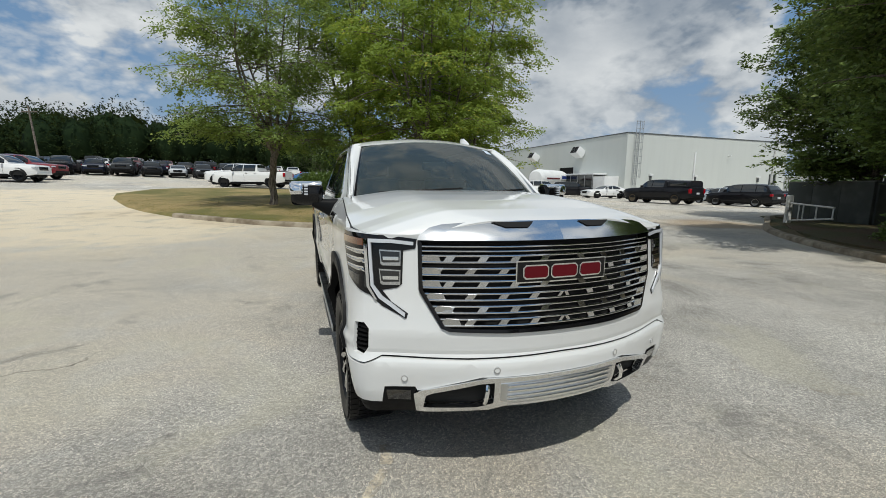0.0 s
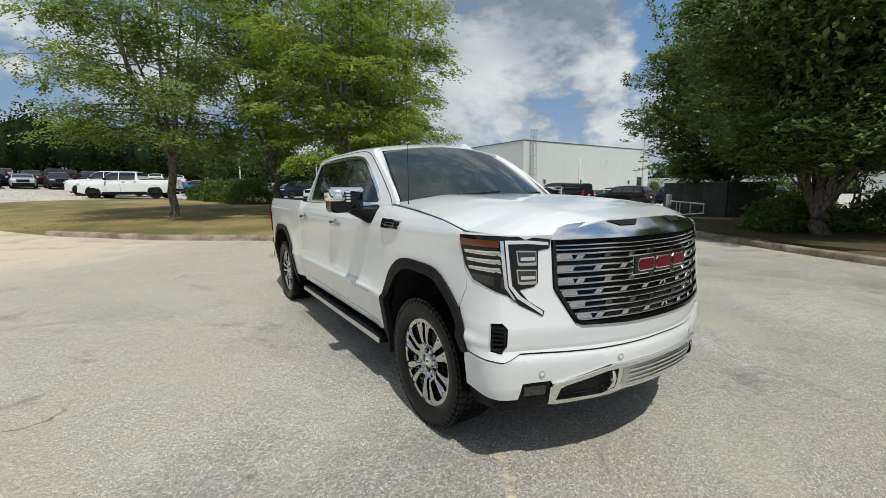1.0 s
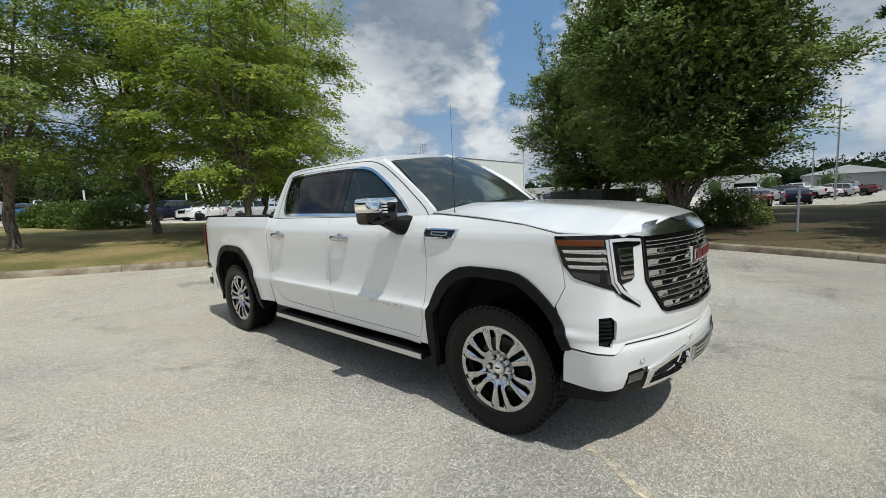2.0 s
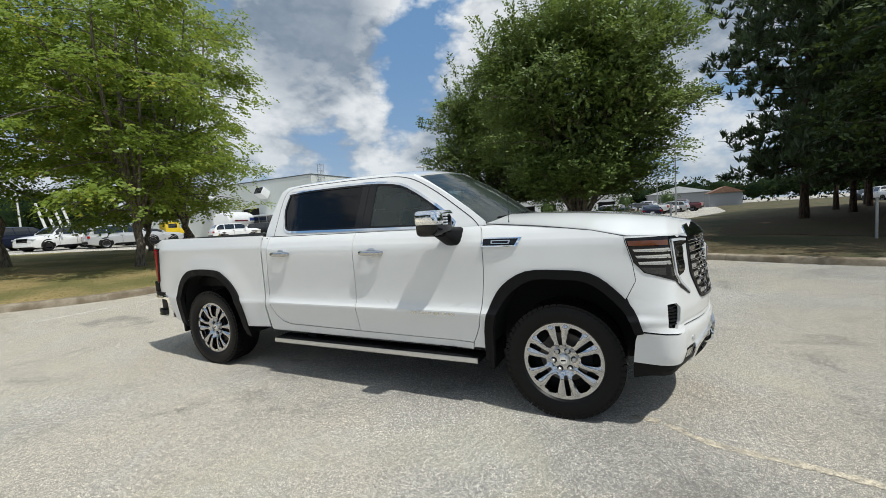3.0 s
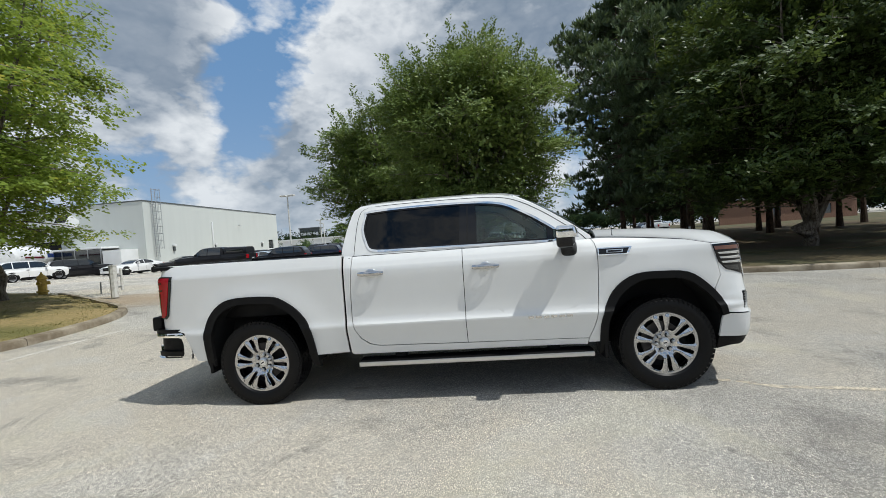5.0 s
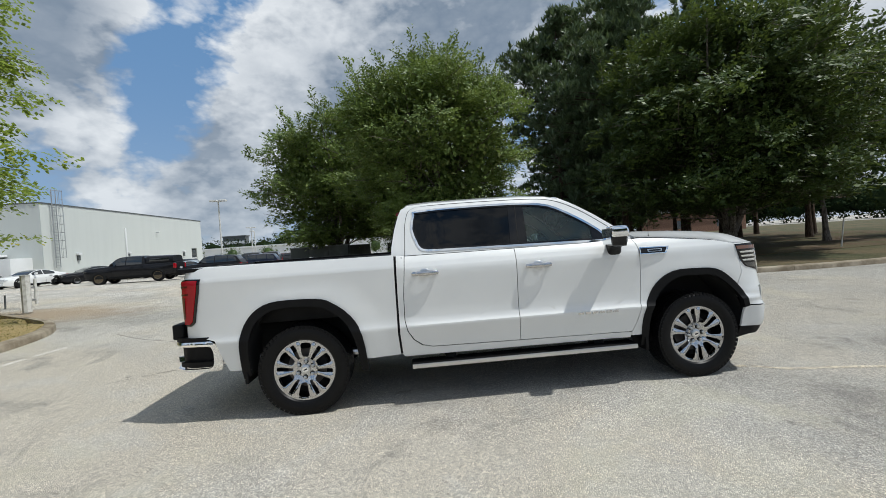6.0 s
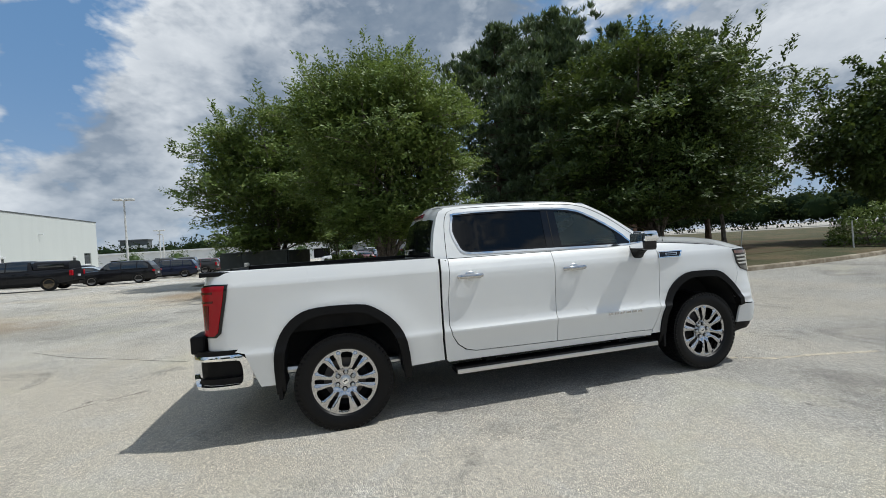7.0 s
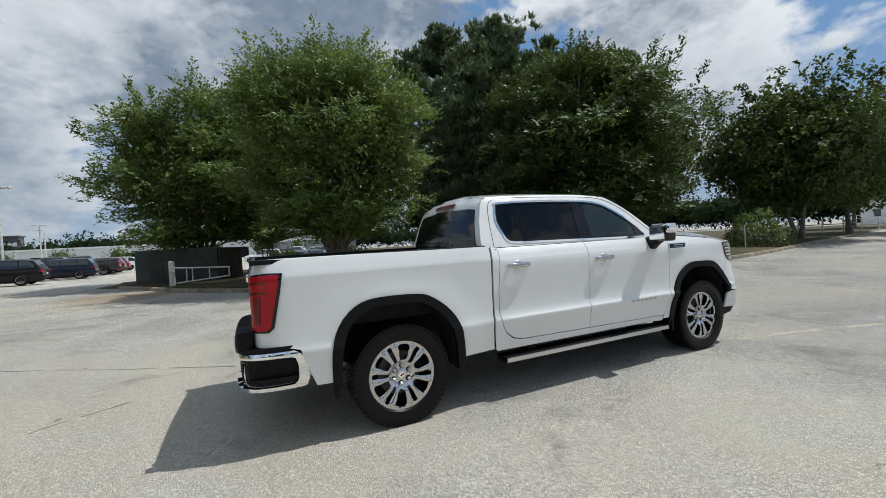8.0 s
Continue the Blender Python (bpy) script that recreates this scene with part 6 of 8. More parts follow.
for side in (-1, 1):
    E_ = _b[-1]
    outer = rounded([(0.135, 0.738), (0.16, 0.742), (0.30, 0.743), (E_ - 0.02, 0.745), (E_, 0.745), (E_, 0.478), (E_ - 0.02, 0.476), (0.25, 0.472), (0.085, 0.473), (0.058, 0.492), (0.050, 0.56), (0.055, 0.64), (0.075, 0.69)], 2, True)
    hole = rounded([(0.165, 0.698), (0.35, 0.703), (0.58, 0.703), (0.61, 0.67), (0.60, 0.53), (0.56, 0.503), (0.20, 0.500), (0.145, 0.508), (0.122, 0.54), (0.120, 0.62), (0.132, 0.672)], 2, True)
    rb = panel(outer, M["chrome"], "rear_bumper", truck, holes=(hole,), d=0.004, rim=0.04, side=side, fn=bump_skin, cell=(0.04, 0.03), label="chrome rear bumper with dark corner step")
    panel(hole, M["plastic"], "corner_step", rb, d=-0.05, rim=0.0, side=side, fn=bump_skin)
    panel([(0.10, 0.56), (0.47, 0.56), (0.47, 0.52), (0.11, 0.51)], M["plastic"], "step_lip", rb, d=-0.012, rim=0.05, side=side, fn=bump_skin)
    bm = bmesh.new()
    sheet_into(bm, lambda u, v: bump_skin(0.15 + (E_ - 0.15) * u, 0.768 + 0.012 * (1 - v), 0.006 - 0.17 * v, side), steps(0, 1, 24), steps(0, 1, 3))
    thicken(bm, Vector((0, 0, -0.05)))
    part("bumper_tread", bm, M["plastic"], rb, "black bumper tread pad")
part("corner_pad", box(-0.87, -0.60, 4.81, 4.91, 0.76, 0.90, 0.02, 3), M["plastic"], truck)
part("tailgate_handle", box(-0.14, 0.14, 4.81, 4.84, 1.20, 1.27, 0.012), M["chrome"], truck)

# inner body, bed floor, chassis; near-black blocks paint shade behind the panel gaps
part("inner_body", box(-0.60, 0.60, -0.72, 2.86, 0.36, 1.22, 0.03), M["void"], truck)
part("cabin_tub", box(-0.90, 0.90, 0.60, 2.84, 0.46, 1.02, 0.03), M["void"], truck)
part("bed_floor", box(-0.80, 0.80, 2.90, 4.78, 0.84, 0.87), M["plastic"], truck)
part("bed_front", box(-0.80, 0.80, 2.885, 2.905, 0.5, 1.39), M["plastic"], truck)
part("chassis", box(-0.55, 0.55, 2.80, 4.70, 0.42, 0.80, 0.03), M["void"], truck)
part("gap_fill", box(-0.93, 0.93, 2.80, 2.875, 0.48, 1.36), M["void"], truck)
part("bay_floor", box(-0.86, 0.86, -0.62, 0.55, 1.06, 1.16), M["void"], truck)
for side in (-1, 1):
    # added near-black block keeps the gap behind the bumper dark
    part("bumper_inner", box(min(side * 0.60, side * 0.915), max(side * 0.60, side * 0.915), -0.62, -0.475, 0.37, 0.70, 0.02), M["void"], truck)
    part("mud_flap", box(min(side * 0.70, side * 0.955), max(side * 0.70, side * 0.955), 0.50, 0.53, 0.30, 0.5, 0.008), M["plastic"], truck)
    part("mud_flap", box(min(side * 0.70, side * 0.955), max(side * 0.70, side * 0.955), 4.24, 4.27, 0.33, 0.52, 0.008), M["plastic"], truck)
part("rear_axle", tube([(-0.75, 3.745, 0.405), (-0.12, 3.745, 0.405), (0.0, 3.745, 0.405), (0.12, 3.745, 0.405), (0.75, 3.745, 0.405)], [0.05, 0.06, 0.16, 0.06, 0.05], 12), M["void"], truck)
part("exhaust", tube([(-0.60, 3.2, 0.45), (-0.66, 4.2, 0.50), (-0.70, 4.55, 0.50)], 0.04, 10), M["bright"], truck)

# cabin seen through the glass
cabin = new("cabin_interior")
cabin.parent = truck
part("dashboard", box(-0.76, 0.76, 0.62, 1.02, 1.02, 1.33, 0.07, 4), M["dash"], cabin)
part("screen_cluster", box(0.22, 0.52, 0.98, 1.03, 1.26, 1.40, 0.02), M["gloss_black"], cabin)
for x in (-0.38, 0.38):
    part("front_seat", (lambda b: (box_into(b, x - 0.25, x + 0.25, 1.30, 1.80, 0.95, 1.12, 0.06, 3), box_into(b, x - 0.25, x + 0.25, 1.76, 1.92, 1.05, 1.56, 0.07, 3), b)[-1])(bmesh.new()), M["seat"], cabin)
    part("headrest", box(x - 0.13, x + 0.13, 1.84, 1.94, 1.58, 1.74, 0.045, 3), M["seat"], cabin)
part("rear_bench", (lambda b: (box_into(b, -0.68, 0.68, 2.25, 2.70, 0.95, 1.12, 0.06, 3), box_into(b, -0.68, 0.68, 2.62, 2.76, 1.05, 1.56, 0.06, 3), b)[-1])(bmesh.new()), M["seat"], cabin)
bm = bmesh.new()
lathe_into(bm, [(0.185 + 0.017 * math.cos(a), 0.017 * math.sin(a)) for a in steps(0, 2 * math.pi, 10)[:-1]], 28, "z", pose(0.38, 1.16, 1.30, 62, 0, 0), True)
part("steering_wheel", bm, M["dash"], cabin)
part("mirror_stem", box(-0.12, 0.12, 1.02, 1.06, 1.62, 1.70, 0.02), M["dash"], cabin)
part("screen_sticker", (lambda b: (sheet_into(b, lambda u, v: screen_point(0.80 + 0.09 * u, 0.80 + 0.11 * v, 0.004), [0, 1], [0, 1]), b)[-1])(bmesh.new()), material("pale_sticker", (0.55, 0.66, 0.75), 0.5), truck, "pale blue windscreen sticker")

# door mirrors
for side in (-1, 1):
    mir = new("door_mirror")
    mir.parent = truck

    def mx(x0, x1):
        return min(side * x0, side * x1), max(side * x0, side * x1)

    bm = bmesh.new()
    box_into(bm, *mx(1.005, 1.245), 0.735, 0.90, 1.325, 1.505, 0.045, 4)
    for v in bm.verts:
        k = (abs(v.co.x) - 1.0) / 0.245
        v.co.y += 0.05 * k * k + (0.03 if v.co.z < 1.38 else 0.0) * 0
        if v.co.y < 0.80:
            v.co.y += 0.035 * abs((v.co.z - 1.415) / 0.09) ** 2
    part("housing", bm, M["gloss_black"], mir)
    bm = bmesh.new()
    box_into(bm, *mx(1.150, 1.252), 0.722, 0.895, 1.405, 1.512, 0.032, 4)
    box_into(bm, *mx(1.012, 1.20), 0.726, 0.880, 1.478, 1.511, 0.014, 3)
    for v in bm.verts:
        k = (abs(v.co.x) - 1.0) / 0.245
        v.co.y += 0.05 * k * k
        if v.co.y < 0.80:
            v.co.y += 0.03 * abs((v.co.z - 1.44) / 0.07) ** 2
    part("cap", bm, M["chrome"], mir, "chrome mirror cap")
    for i in range(4):
        z = 1.405 + 0.021 * i
        part("lamp_strip", box(*mx(1.118, 1.146), 0.735, 0.775, z, z + 0.013, 0.004), M["lamp_white"], mir)
    part("mirror_glass", box(*mx(1.03, 1.225), 0.902, 0.935, 1.345, 1.49, 0.012), M["chrome"], mir)
    bm = bmesh.new()
    prof = [(0.90, 0.775, 1.305, 0.075, 0.075), (0.96, 0.785, 1.305, 0.07, 0.07), (1.02, 0.81, 1.325, 0.06, 0.05), (1.09, 0.825, 1.35, 0.055, 0.035)]
    rings = []
    for x, y, z, ry, rz in prof:
        rings.append([bm.verts.new((side * x, y + ry * math.copysign(abs(math.cos(a)) ** 0.6, math.cos(a)), z + rz * math.copysign(abs(math.sin(a)) ** 0.6, math.sin(a)))) for a in steps(0, 2 * math.pi, 16)[:-1]])
    for a, b in zip(rings, rings[1:]):
        for i in range(16):
            bm.faces.new((a[i], a[(i + 1) % 16], b[(i + 1) % 16], b[i]))
    bm.faces.new(rings[-1])
    part("arm", bm, M["plastic"], mir)

# wheels


def wheel(parent, x, y, side, turn):
    R, zc = 0.408, 0.408
    w = new("wheel")
    w.parent = parent
    w.matrix_local = Matrix.Translation((x, y, zc)) @ Matrix.Rotation(0.0 if side > 0 else math.pi, 4, "Z") @ Matrix.Rotation(turn, 4, "X")
    # +x points outwards
    bm = bmesh.new()
    prof = [(0.272, 0.065), (0.285, 0.082), (0.32, 0.094), (0.355, 0.096), (0.385, 0.088), (0.398, 0.074), (0.4025, 0.05), (0.4025, -0.18), (0.395, -0.205), (0.36, -0.225), (0.30, -0.215), (0.272, -0.19)]
    lathe_into(bm, prof, 64, "x")
    # tread and shoulder blocks
    for k in range(56):
        a = 2 * math.pi * k / 56
        rot = Matrix.Rotation(a, 4, "X")
        for x0, x1, off in ((0.042, 0.084, 0.0), (-0.012, 0.034, 0.5), (-0.066, -0.02, 0.0), (-0.120, -0.074, 0.5), (-0.176, -0.128, 0.0)):
            sh = Matrix.Rotation(off * 2 * math.pi / 56, 4, "X")
            box_into(bm, x0, x1, -0.019, 0.019, 0.388, R - 0.001, 0.0, 1, rot @ sh)
        box_into(bm, 0.080, 0.0945, -0.010, 0.010, 0.374, 0.391, 0.0, 1, rot)
    part("tyre", bm, M["rubber"], w, "black all-terrain tyre", 28)
    bm = bmesh.new()
    lathe_into(bm, [(0.235, -0.10), (0.25, 0.02), (0.262, 0.052), (0.276, 0.070), (0.284, 0.066), (0.280, 0.055), (0.27, 0.04)], 64, "x")
    rim = part("rim", bm, M["wheel_chrome"], w, "polished alloy rim")
    def face_point(u, v, d=0.0, sd=1):
        """The cast face: dished at the hub, each spoke with a raised ridge."""
        rr, an = math.hypot(u, v), math.atan2(u, v)
        ax = float(np.interp(rr, [0.0, 0.075, 0.095, 0.13, 0.19, 0.25, 0.262, 0.274], [0.030, 0.030, 0.040, 0.050, 0.058, 0.062, 0.066, 0.066]))
        off = abs((an + math.pi / 6) % (math.pi / 3) - math.pi / 6)
        lat = rr * math.sin(off - radians(12.5))
        ax += 0.016 * max(0.0, 1 - (lat / 0.028) ** 2) * blend(rr, 0.085, 0.13) * blend(rr, 0.266, 0.235)
        return Vector((ax + d, u, v))

    def ring_of(pts, a0):
        return [(lat * math.cos(a0) + rr * math.sin(a0), rr * math.cos(a0) - lat * math.sin(a0)) for lat, rr in pts]

    holes = []
    for k in range(6):
        holes.append(ring_of([(-0.011, 0.108), (0.011, 0.108), (0.016, 0.15), (0.018, 0.243), (0.013, 0.249), (-0.013, 0.249), (-0.018, 0.243), (-0.016, 0.15)], k * math.pi / 3))
        holes.append(ring_of([(-0.018, 0.118), (0.018, 0.118), (0.032, 0.138), (0.047, 0.226), (0.040, 0.243), (0.0, 0.250), (-0.040, 0.243), (-0.047, 0.226), (-0.032, 0.138)], (k + 0.5) * math.pi / 3))
    if "wheel_face" in bpy.data.meshes:
        wf = new("wheel_face", bpy.data.meshes["wheel_face"])
        wf.parent = rim
    else:
        circle = [(0.2735 * math.sin(q), 0.2735 * math.cos(q)) for q in steps(0, 2 * math.pi, 72)[:-1]]
        panel(circle, M["wheel_chrome"], "wheel_face", rim, holes=holes, rim=0.032, fn=face_point, cell=(0.0125, 0.0125), label="polished six-pair spoke face", angle=40)
    bm = bmesh.new()
    lathe_into(bm, [(0.0, 0.052), (0.030, 0.052), (0.042, 0.046), (0.045, 0.034), (0.046, 0.02)], 32, "x")
    part("hub", bm, M["bright"], rim)
    bm = bmesh.new()
    lathe_into(bm, [(0.0, 0.054), (0.026, 0.0535), (0.029, 0.051)], 24, "x")
    cap = part("hub_cap", bm, M["chrome"], rim)
    part("cap_mark", box(0.053, 0.0548, -0.016, 0.016, -0.005, 0.005), M["plastic"], rim)
    for k in range(6):
        # near-black disc paints the shade of the recess round each lug
        bm = bmesh.new()
        lathe_into(bm, [(0.0, 0.0345), (0.0215, 0.0345), (0.0225, 0.030)], 14, "x", Matrix.Rotation(2 * math.pi * (k + 0.5) / 6, 4, "X") @ Matrix.Translation((0, 0, 0.0715)))
        part("lug_shade_disc", bm, M["void"], rim)
        bm = bmesh.new()
        lathe_into(bm, [(0.0, 0.056), (0.009, 0.056), (0.0145, 0.051), (0.0155, 0.020)], 6, "x", Matrix.Rotation(2 * math.pi * (k + 0.5) / 6, 4, "X") @ Matrix.Translation((0, 0, 0.0715)))
        part("lug_nut", bm, M["bright"], rim)
    bm = bmesh.new()
    lathe_into(bm, [(0.0, -0.03), (0.10, -0.03), (0.175, -0.03), (0.178, -0.045), (0.10, -0.05)], 40, "x")
    part("brake_disc", bm, material("brake_iron", (0.12, 0.11, 0.105), 0.45, 0.8), rim)
    part("brake_caliper", box(-0.06, -0.005, 0.09, 0.19, -0.07, 0.09, 0.015), M["void"], rim)
    # near-black disc put behind the spokes as the wheel's inner shade
    bm = bmesh.new()
    lathe_into(bm, [(0.0, -0.07), (0.238, -0.07), (0.24, -0.12)], 40, "x")
    part("wheel_shade_disc", bm, M["void"], rim)
    return w


for i, (y, tr) in enumerate(((0.0, 0.12), (3.745, 0.42))):
    for side in (-1, 1):
        wheel(truck, side * 0.878, y, side, tr)

# ---- trees ----


def raw_mesh(name, verts, faces4, mat, parent, label=""):
    me = bpy.data.meshes.new(name)
    n = len(faces4)
    me.vertices.add(len(verts))
    me.vertices.foreach_set("co", np.asarray(verts, dtype=np.float32).ravel())
    me.loops.add(n * 4)
    me.loops.foreach_set("vertex_index", np.asarray(faces4, dtype=np.int32).ravel())
    me.polygons.add(n)
    me.polygons.foreach_set("loop_start", np.arange(n, dtype=np.int32) * 4)
    me.update(calc_edges=True)
    me.materials.append(mat)
    ob = new(name, me)
    if parent:
        ob.parent = parent
    if label:
        ob["label"] = label
    return ob


def unit(rng, n):
    v = rng.normal(size=(n, 3))
    return v / np.linalg.norm(v, axis=1, keepdims=True)


def leaves(rng, centres, out, per, spray, length, width, droop=0.25, fan=1.0):
    """Twigs at the given places with leaves along them: vertices and quads. out: the way each twig points."""
    n = len(centres)
    twig = out + 0.8 * fan * unit(rng, n)
    twig[:, 2] -= droop
    twig /= np.linalg.norm(twig, axis=1, keepdims=True)
    t = np.tile(np.linspace(0.0, 1.0, per), n)[:, None]
    base = np.repeat(centres, per, 0) + np.repeat(twig, per, 0) * (t * spray) + 0.16 * spray * rng.normal(size=(n * per, 3))
    d = 0.6 * np.repeat(twig, per, 0) + fan * unit(rng, n * per)
    d[:, 2] -= droop
    d /= np.linalg.norm(d, axis=1, keepdims=True)
    up = unit(rng, n * per) * 0.7 + np.array([0, 0, 1.0])
    sd = np.cross(d, up)
    sd /= np.linalg.norm(sd, axis=1, keepdims=True) + 1e-6
    nm = np.cross(sd, d)
    ln = length * rng.uniform(0.65, 1.25, (n * per, 1))
    wd = width * ln / length
    mid = base + d * ln * 0.45
    verts = np.stack([base, mid + sd * wd * 0.5 + nm * wd * 0.18, base + d * ln, mid - sd * wd * 0.5 + nm * wd * 0.18], 1).reshape(-1, 3)
    return verts, np.arange(n * per * 4).reshape(-1, 4)


def sprays(rng, centres, out, per, spray, length, width, droop=0.2, tilt=0.4, lift=0.0):
    """Flat leafy twigs: leaves in two ranks along each, all in the twig's own plane."""
    n = len(centres)
    twig = out * 0.9 + 0.55 * unit(rng, n)
    twig[:, 2] = twig[:, 2] * (0.6 + lift) - droop + lift
    twig /= np.linalg.norm(twig, axis=1, keepdims=True)
    face = np.array([0, 0, 1.0]) + tilt * out + 0.42 * unit(rng, n)
    side = np.cross(twig, face)
    side /= np.linalg.norm(side, axis=1, keepdims=True) + 1e-6
    t = np.tile(np.linspace(0.0, 1.0, per), n)[:, None]
    rank = np.tile(np.where(np.arange(per) % 2, 1.0, -1.0), n)[:, None]
    tw, sd = np.repeat(twig, per, 0), np.repeat(side, per, 0)
    m = n * per
    base = np.repeat(centres, per, 0) + tw * (t * spray) + 0.05 * spray * rng.normal(size=(m, 3))
    base[:, 2] -= 0.22 * spray * t[:, 0] ** 2
    d = 0.65 * tw + rank * 0.75 * sd + 0.30 * unit(rng, m)
    d[:, 2] -= droop * 0.5
    d /= np.linalg.norm(d, axis=1, keepdims=True)
    across = np.cross(d, np.repeat(face, per, 0) + 0.35 * unit(rng, m))
    across /= np.linalg.norm(across, axis=1, keepdims=True) + 1e-6
    nm = np.cross(across, d)
    ln = length * rng.uniform(0.65, 1.25, (m, 1))
    wd = width * ln / length
    mid = base + d * ln * 0.45
    verts = np.stack([base, mid + across * wd * 0.5 + nm * wd * 0.14, base + d * ln, mid - across * wd * 0.5 + nm * wd * 0.14], 1).reshape(-1, 3)
    return verts, np.arange(m * 4).reshape(-1, 4)


def limb(bm, a, b, r0, r1, rng, sag=0.15, n=6, sides=6):
    a, b = Vector(a), Vector(b)
    ln = (b - a).length
    w = Vector(tuple(rng.normal(size=3))) * 0.06 * ln
    pts = [a.lerp(b, t) + Vector((0, 0, sag * ln)) * math.sin(math.pi * t) * 0.6 + w * math.sin(math.pi * t) for t in steps(0, 1, n)]
    tube_into(bm, pts, [r0 + (r1 - r0) * t for t in steps(0, 1, n)], sides, False)
    return pts


def broad_tree(name, label, place, H, r, low, seed, leaf_mat, count=16000, leaf=(0.13, 0.075), clumps=26, clump=0.33, stems=1, trunk=0.14, shape="round", bark="bark", group="", droop=0.25, extra=(), inner=0.2):
    """A broadleaf tree: stems, limbs to every clump, and a crown of leafy twigs."""
    rng = np.random.default_rng(seed)
    root = thing(name, label, "tree", Matrix.Translation(place), group)
    mid = (low + H) / 2
    cents = []
    tries = 0
    while len(cents) < clumps and tries < 4000:
        tries += 1
        v = unit(rng, 1)[0] * rng.uniform(0.25, 1.0) ** 0.5
        z = mid + v[2] * (H - low) / 2 * 0.88
        k = (z - low) / (H - low)
        wide = {"round": 1.0, "vase": 0.72 + 0.42 * k, "cone": 1.15 - 0.6 * k}[shape]
        p = np.array([v[0] * r * 0.80 * wide, v[1] * r * 0.80 * wide, z])
        if all(np.linalg.norm((p - q) / np.array([1, 1, 0.8])) > r * clump * 0.72 for q, _ in cents):
            cents.append((p, r * clump * rng.uniform(0.55, 1.25)))
    for p, q in extra:
        cents.append((np.array(p), q))
    bm = bmesh.new()
    tops = []
    for s in range(stems):
        a = 2 * math.pi * s / stems + 0.5
        spread = (0.0 if stems == 1 else 0.11 * H)
        top = Vector((math.cos(a) * spread + rng.normal() * 0.2, math.sin(a) * spread + rng.normal() * 0.2, H * 0.62))
        foot = Vector((math.cos(a) * trunk * 0.9, math.sin(a) * trunk * 0.9, -0.15)) if stems > 1 else Vector((0, 0, -0.15))
        pts = [foot.lerp(top, t) + Vector((rng.normal() * 0.05, rng.normal() * 0.05, 0)) * (1 if t > 0 else 0) for t in steps(0, 1, 7)]
        rad = [trunk * (1.5 if i == 0 else 1.0) * (1 - 0.72 * t) for i, t in enumerate(steps(0, 1, 7))]
        tube_into(bm, pts, rad, 10, False)
        tops.append((pts, rad))
    for p, q in cents:
        best = min(((pt, rd) for pts, rads in tops for pt, rd in zip(pts[2:], rads[2:])), key=lambda e: (e[0] - Vector(tuple(p))).length + 1.2 * max(0.0, e[0].z - p[2] + 0.8))
        path = limb(bm, best[0], p, best[1] * 0.5, 0.018, rng)
        for k in range(3):
            e = Vector(tuple(p + unit(rng, 1)[0] * q * 0.8))
            limb(bm, path[4], e, 0.02, 0.006, rng, 0.1, 4, 4)
    part("trunk", bm, M[bark], root)
    vol = np.array([q ** 2 for _, q in cents])
    per = 9
    total = count // per
    which = rng.choice(len(cents), total, p=vol / vol.sum())
    c = np.array([cents[i][0] for i in which])
    q = np.array([cents[i][1] for i in which])[:, None]
    d = unit(rng, total)
    d[:, 2] = d[:, 2] * 0.85 + 0.12
    pos = c + d * q * (rng.uniform(0.12, 1.0, (total, 1)) ** 0.42) * np.array([1.0, 1.0, 0.78]) * rng.uniform(0.85, 1.12, (total, 1))
    # upright shoots break the outline
    nsh = int(total * 0.22)
    k = rng.integers(0, len(cents), nsh // 5 + 1)
    sb = np.array([cents[i][0] for i in k])
    sd = sb - np.array([0, 0, mid - 0.25 * (H - low)])
    sd /= np.linalg.norm(sd, axis=1, keepdims=True) + 1e-6
    sd = sd + np.array([0, 0, 0.55]) + 0.45 * unit(rng, len(k))
    sd /= np.linalg.norm(sd, axis=1, keepdims=True)
    reach = np.array([cents[i][1] for i in k])[:, None]
    for t in (0.8, 1.0, 1.2, 1.4, 1.6):
        q2 = sb + sd * reach * t * rng.uniform(0.8, 1.15, (len(k), 1)) + rng.normal(size=sb.shape) * 0.05
        pos, d = np.concatenate([pos, q2]), np.concatenate([d, sd])
    # the shaded inside of the crown
    fill = int(total * inner)
    di = unit(rng, fill)
    pi = np.array([0, 0, mid]) + di * rng.uniform(0.05, 1.0, (fill, 1)) ** 0.5 * np.array([r * 0.72, r * 0.72, (H - low) * 0.40])
    pos, d = np.concatenate([pos, pi]), np.concatenate([d, di])
    v, f = leaves(rng, pos, d, per, 0.40, leaf[0], leaf[1], droop)
    raw_mesh("crown", v, f, leaf_mat, root)
    return root


